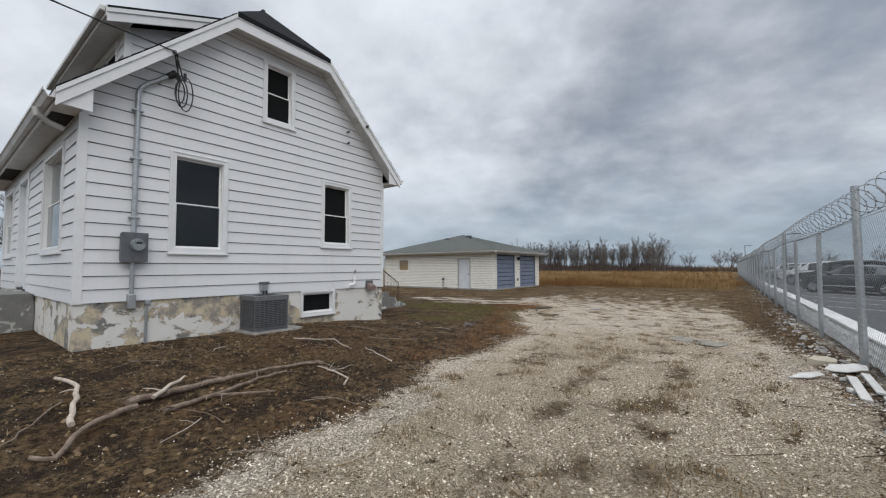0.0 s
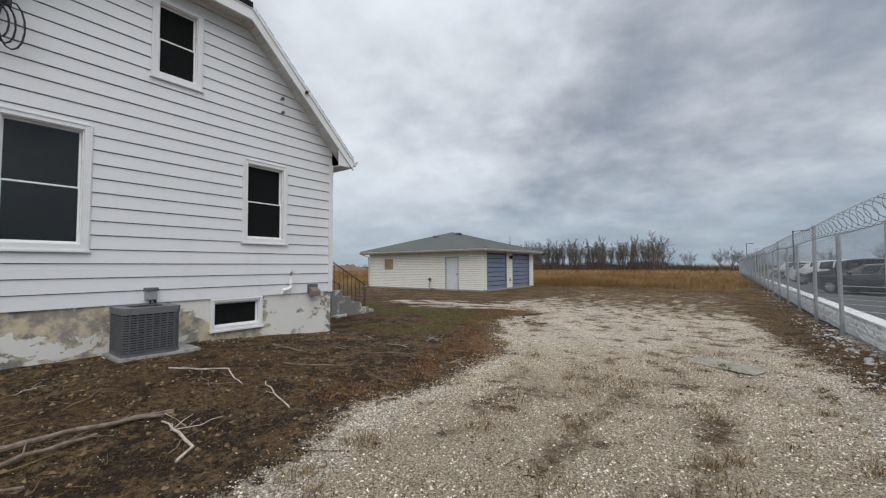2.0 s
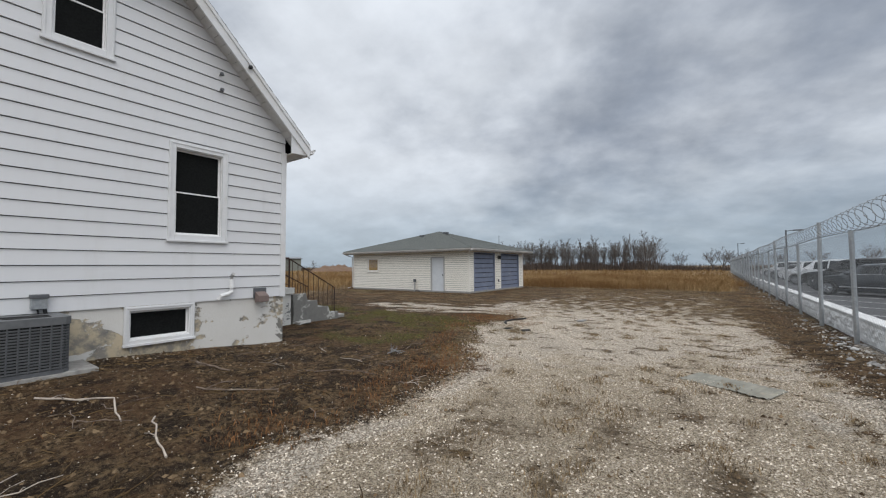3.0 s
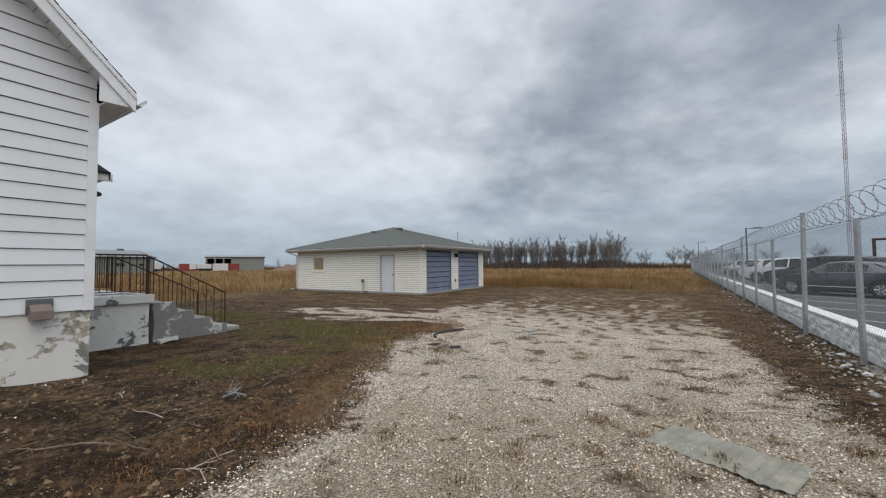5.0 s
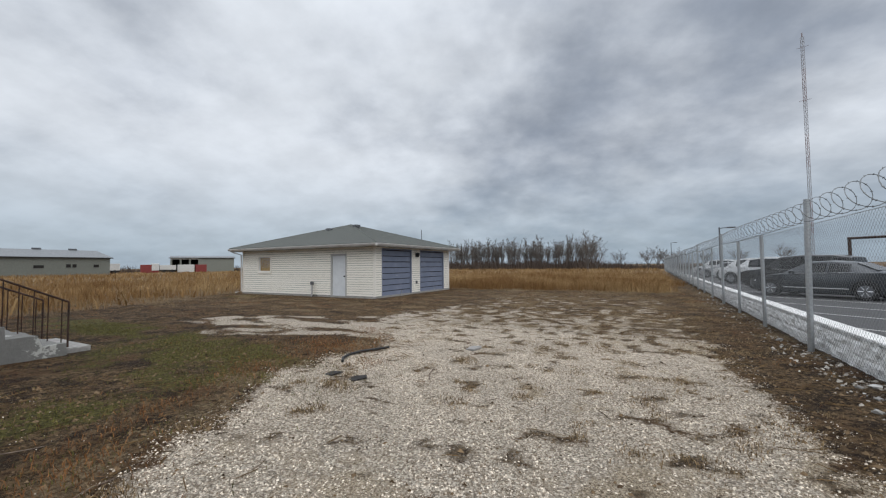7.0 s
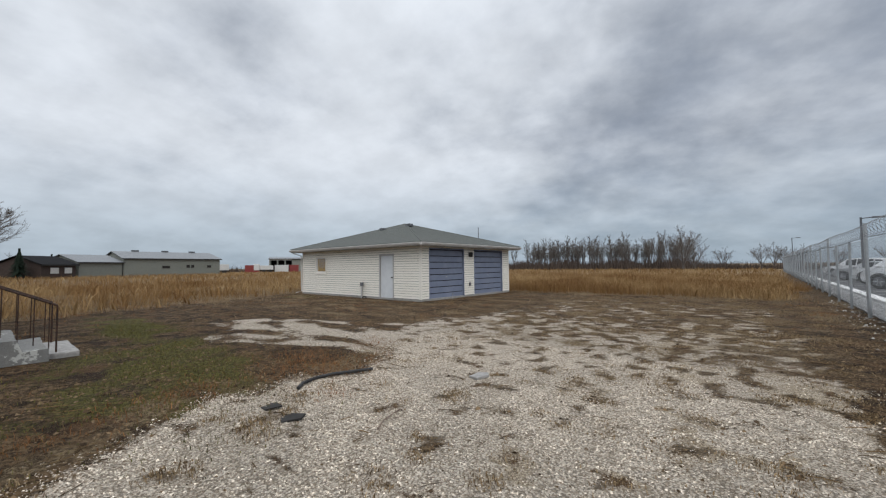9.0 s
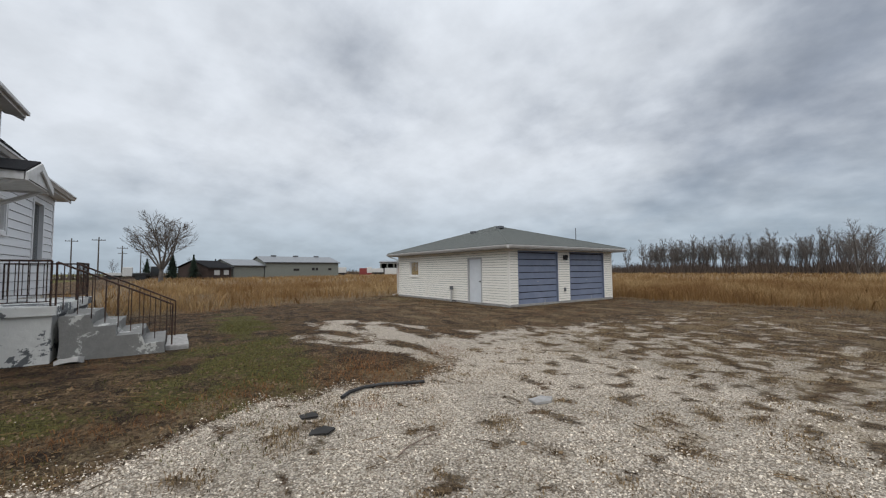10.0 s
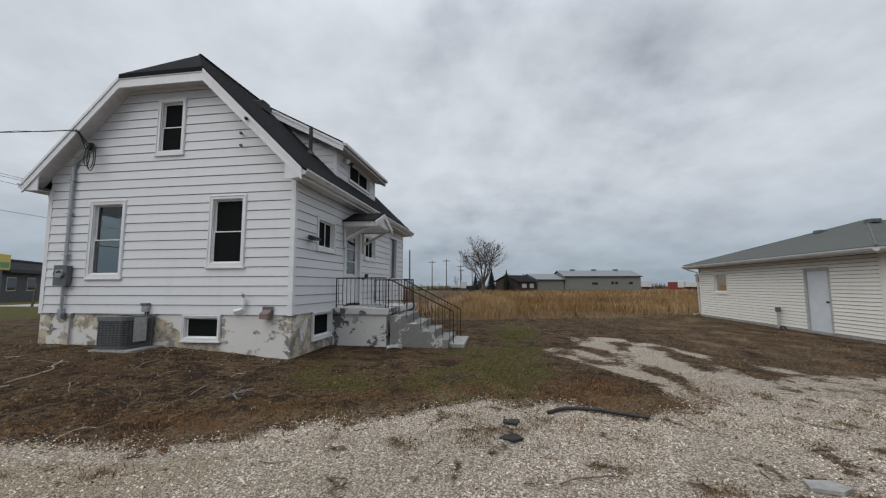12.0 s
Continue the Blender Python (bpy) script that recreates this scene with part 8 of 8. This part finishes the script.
hose = thing("rubber_hose", "black piece of rubber hose on the gravel", "hose", at=(-4.86, 11.74, ground_z(-4.86, 11.74)))
part("hose", tubed([(0.02, -0.03, 0.025), (-0.10, 0.10, 0.03), (-0.16, 0.30, 0.035), (-0.12, 0.55, 0.04), (-0.02, 0.80, 0.035), (0.06, 1.05, 0.03)], 0.021, 10), MAT_BLACK, hose)


def flat_scrap(name, label, cat, at, outline, thick, mat, tilt=(0, 0), warp=0.02):
    """A thin broken sheet: an outline with thickness, slightly warped."""
    z = ground_z(at[0], at[1]) + at[2]
    t = thing(name, label, cat, at=(at[0], at[1], z))
    bm = solid([[(x, y, 0) for x, y in outline]], (0, 0, thick))
    bmesh.ops.triangulate(bm, faces=[f for f in bm.faces if len(f.verts) > 4])
    bmesh.ops.subdivide_edges(bm, edges=bm.edges, cuts=2, use_grid_fill=True)
    for v in bm.verts:
        v.co.z += warp * (noise.noise(v.co * 4) + 2.5 * v.co.x * v.co.y) + tilt[0] * v.co.x + tilt[1] * v.co.y
    part("sheet", bm, mat, t)
    return t


P_SCRAP = speckled("white_scrap_board", (0.60, 0.59, 0.57), (0.50, 0.485, 0.46), 8, 0.7, stain=(0.33, 0.295, 0.25))
flat_scrap("broken_panel", "broken piece of white panel lying on the gravel", "scrap", (0.80, 6.53, 0.03), [(-0.17, -0.04), (0.02, -0.09), (0.16, -0.02), (0.12, 0.10), (-0.05, 0.09)], 0.010, P_SCRAP, (0.15, 0.1))
flat_scrap("broken_panel", "bent white panel against the fence", "scrap", (1.20, 6.90, 0.06), [(-0.20, -0.05), (0.0, -0.13), (0.18, -0.08), (0.20, 0.10), (-0.12, 0.12)], 0.010, P_SCRAP, (0.05, 0.15), 0.05)
flat_scrap("scrap_board", "white painted board lying below the fence", "scrap", (1.14, 6.05, 0.03), [(-0.05, -0.42), (0.03, -0.45), (0.07, 0.38), (-0.01, 0.40)], 0.022, P_SCRAP, (0.0, 0.06), 0.0)
flat_scrap("scrap_board", "grey-white board leaning on the rubble", "scrap", (1.30, 6.30, 0.04), [(-0.035, -0.34), (0.035, -0.36), (0.04, 0.26), (-0.03, 0.28)], 0.02, P_SCRAP, (0.0, 0.10), 0.0)
flat_scrap("scrap_board", "short white board at the fence's foot", "scrap", (1.30, 5.55, 0.02), [(-0.04, -0.2), (0.035, -0.22), (0.04, 0.2), (-0.035, 0.2)], 0.02, P_SCRAP, (0.02, 0.03), 0.0)
flat_scrap("concrete_lump", "yellowish lump of broken concrete", "rubble", (1.05, 7.45, -0.02), [(-0.15, -0.10), (0.14, -0.12), (0.17, 0.08), (-0.05, 0.14)], 0.10, plain("ochre_concrete", (0.46, 0.42, 0.33), 0.9), (0, 0), 0.05)
flat_scrap("stone_flag", "thin grey flat stone on the gravel", "stone", (-3.55, 13.6, 0.0), [(-0.12, -0.10), (0.05, -0.16), (0.13, 0.0), (0.02, 0.15), (-0.11, 0.10)], 0.03, MAT_CONCRETE, (0.05, 0.0))
flat_scrap("stone_flag", "dark flat scrap on the gravel", "stone", (-4.62, 11.28, 0.0), [(-0.13, -0.08), (0.08, -0.09), (0.13, 0.06), (-0.08, 0.10)], 0.014, MAT_DARK, (0.03, 0.0))
flat_scrap("bark_slab", "dark slab of rotten bark on the gravel", "bark", (-4.17, 11.27, 0.0), [(-0.10, -0.06), (0.02, -0.12), (0.14, 0.02), (0.05, 0.12), (-0.11, 0.06)], 0.016, MAT_DARK, (0.03, 0.04), 0.02)
flat_scrap("rubble_piece", "white broken render beside the stoop", "rubble", (-8.88, 8.75, 0.0), [(-0.12, -0.14), (0.10, -0.16), (0.13, 0.12), (-0.05, 0.17)], 0.09, P_SCRAP, (0.1, 0.0), 0.06)
flat_scrap("brick_piece", "broken orange brick at the fence's foot", "brick", (1.28, 5.15, 0.0), [(-0.06, -0.10), (0.05, -0.10), (0.05, 0.08), (-0.05, 0.10)], 0.06, plain("brick_orange", (0.36, 0.15, 0.08), 0.9), (0.1, 0.05), 0.01)


def ribbed_sheet():
    t = thing("ribbed_panel", "grey-green ribbed plastic sheet sunk in the gravel", "panel", at=(-0.46, 9.02, ground_z(-0.46, 9.02) + 0.010))
    t.rotation_euler = (0, 0, radians(-24))
    bm = bmesh.new()
    n = 60
    rows_ = []
    for k in range(n + 1):
        x = -0.48 + 0.96 * k / n
        z = 0.005 * math.sin(k * math.pi / 2.5)
        rows_.append([bm.verts.new((x, y + 0.03 * noise.noise(Vector((x * 5, y, 0))), z + dz)) for y, dz in ((-0.26, 0), (0.26, 0), (0.26, -0.004), (-0.26, -0.004))])
    for a, b in zip(rows_, rows_[1:]):
        for j in range(4):
            bm.faces.new((a[j], a[(j + 1) % 4], b[(j + 1) % 4], b[j]))
    bmesh.ops.recalc_face_normals(bm, faces=bm.faces)
    part("sheet", bm, speckled("dusty_ribbed_plastic", (0.25, 0.24, 0.20), (0.19, 0.182, 0.15), 6, 0.9, stain=(0.46, 0.385, 0.28)), t)


ribbed_sheet()


def rubble_stones():
    rnd = random.Random(9)
    protos = []
    for k in range(4):
        bm = bmesh.new()
        bmesh.ops.create_icosphere(bm, subdivisions=2, radius=1.0)
        for v in bm.verts:
            v.co *= 0.8 + 0.45 * noise.noise(v.co * 1.3 + Vector((k * 7, 0, 0)))
            v.co.z *= 0.6
        d = bpy.data.meshes.new("stone")
        bm.to_mesh(d)
        bm.free()
        d.materials.append((MAT_CONCRETE, MAT_CONCRETE, P_SCRAP, MAT_CONCRETE)[k])
        protos.append(d)
    for k in range(120):
        y = rnd.uniform(4.0, 13.5) if k < 108 else rnd.uniform(12, 26)
        x = 1.22 + rnd.gauss(0, 0.12)
        s = 0.015 + 0.055 * rnd.random() ** 2
        ob = new("rubble_stone", protos[k % 4])
        ob.location = (min(x, 1.5), y, ground_z(x, y) + 0.2 * s)
        ob.rotation_euler = (rnd.uniform(-0.4, 0.4), rnd.uniform(-0.4, 0.4), rnd.uniform(0, 6))
        ob.scale = (s, s * rnd.uniform(0.7, 1.3), s)
        tagged(ob, "pale lump of rubble below the fence", "stone", group="rubble below the fence")


rubble_stones()
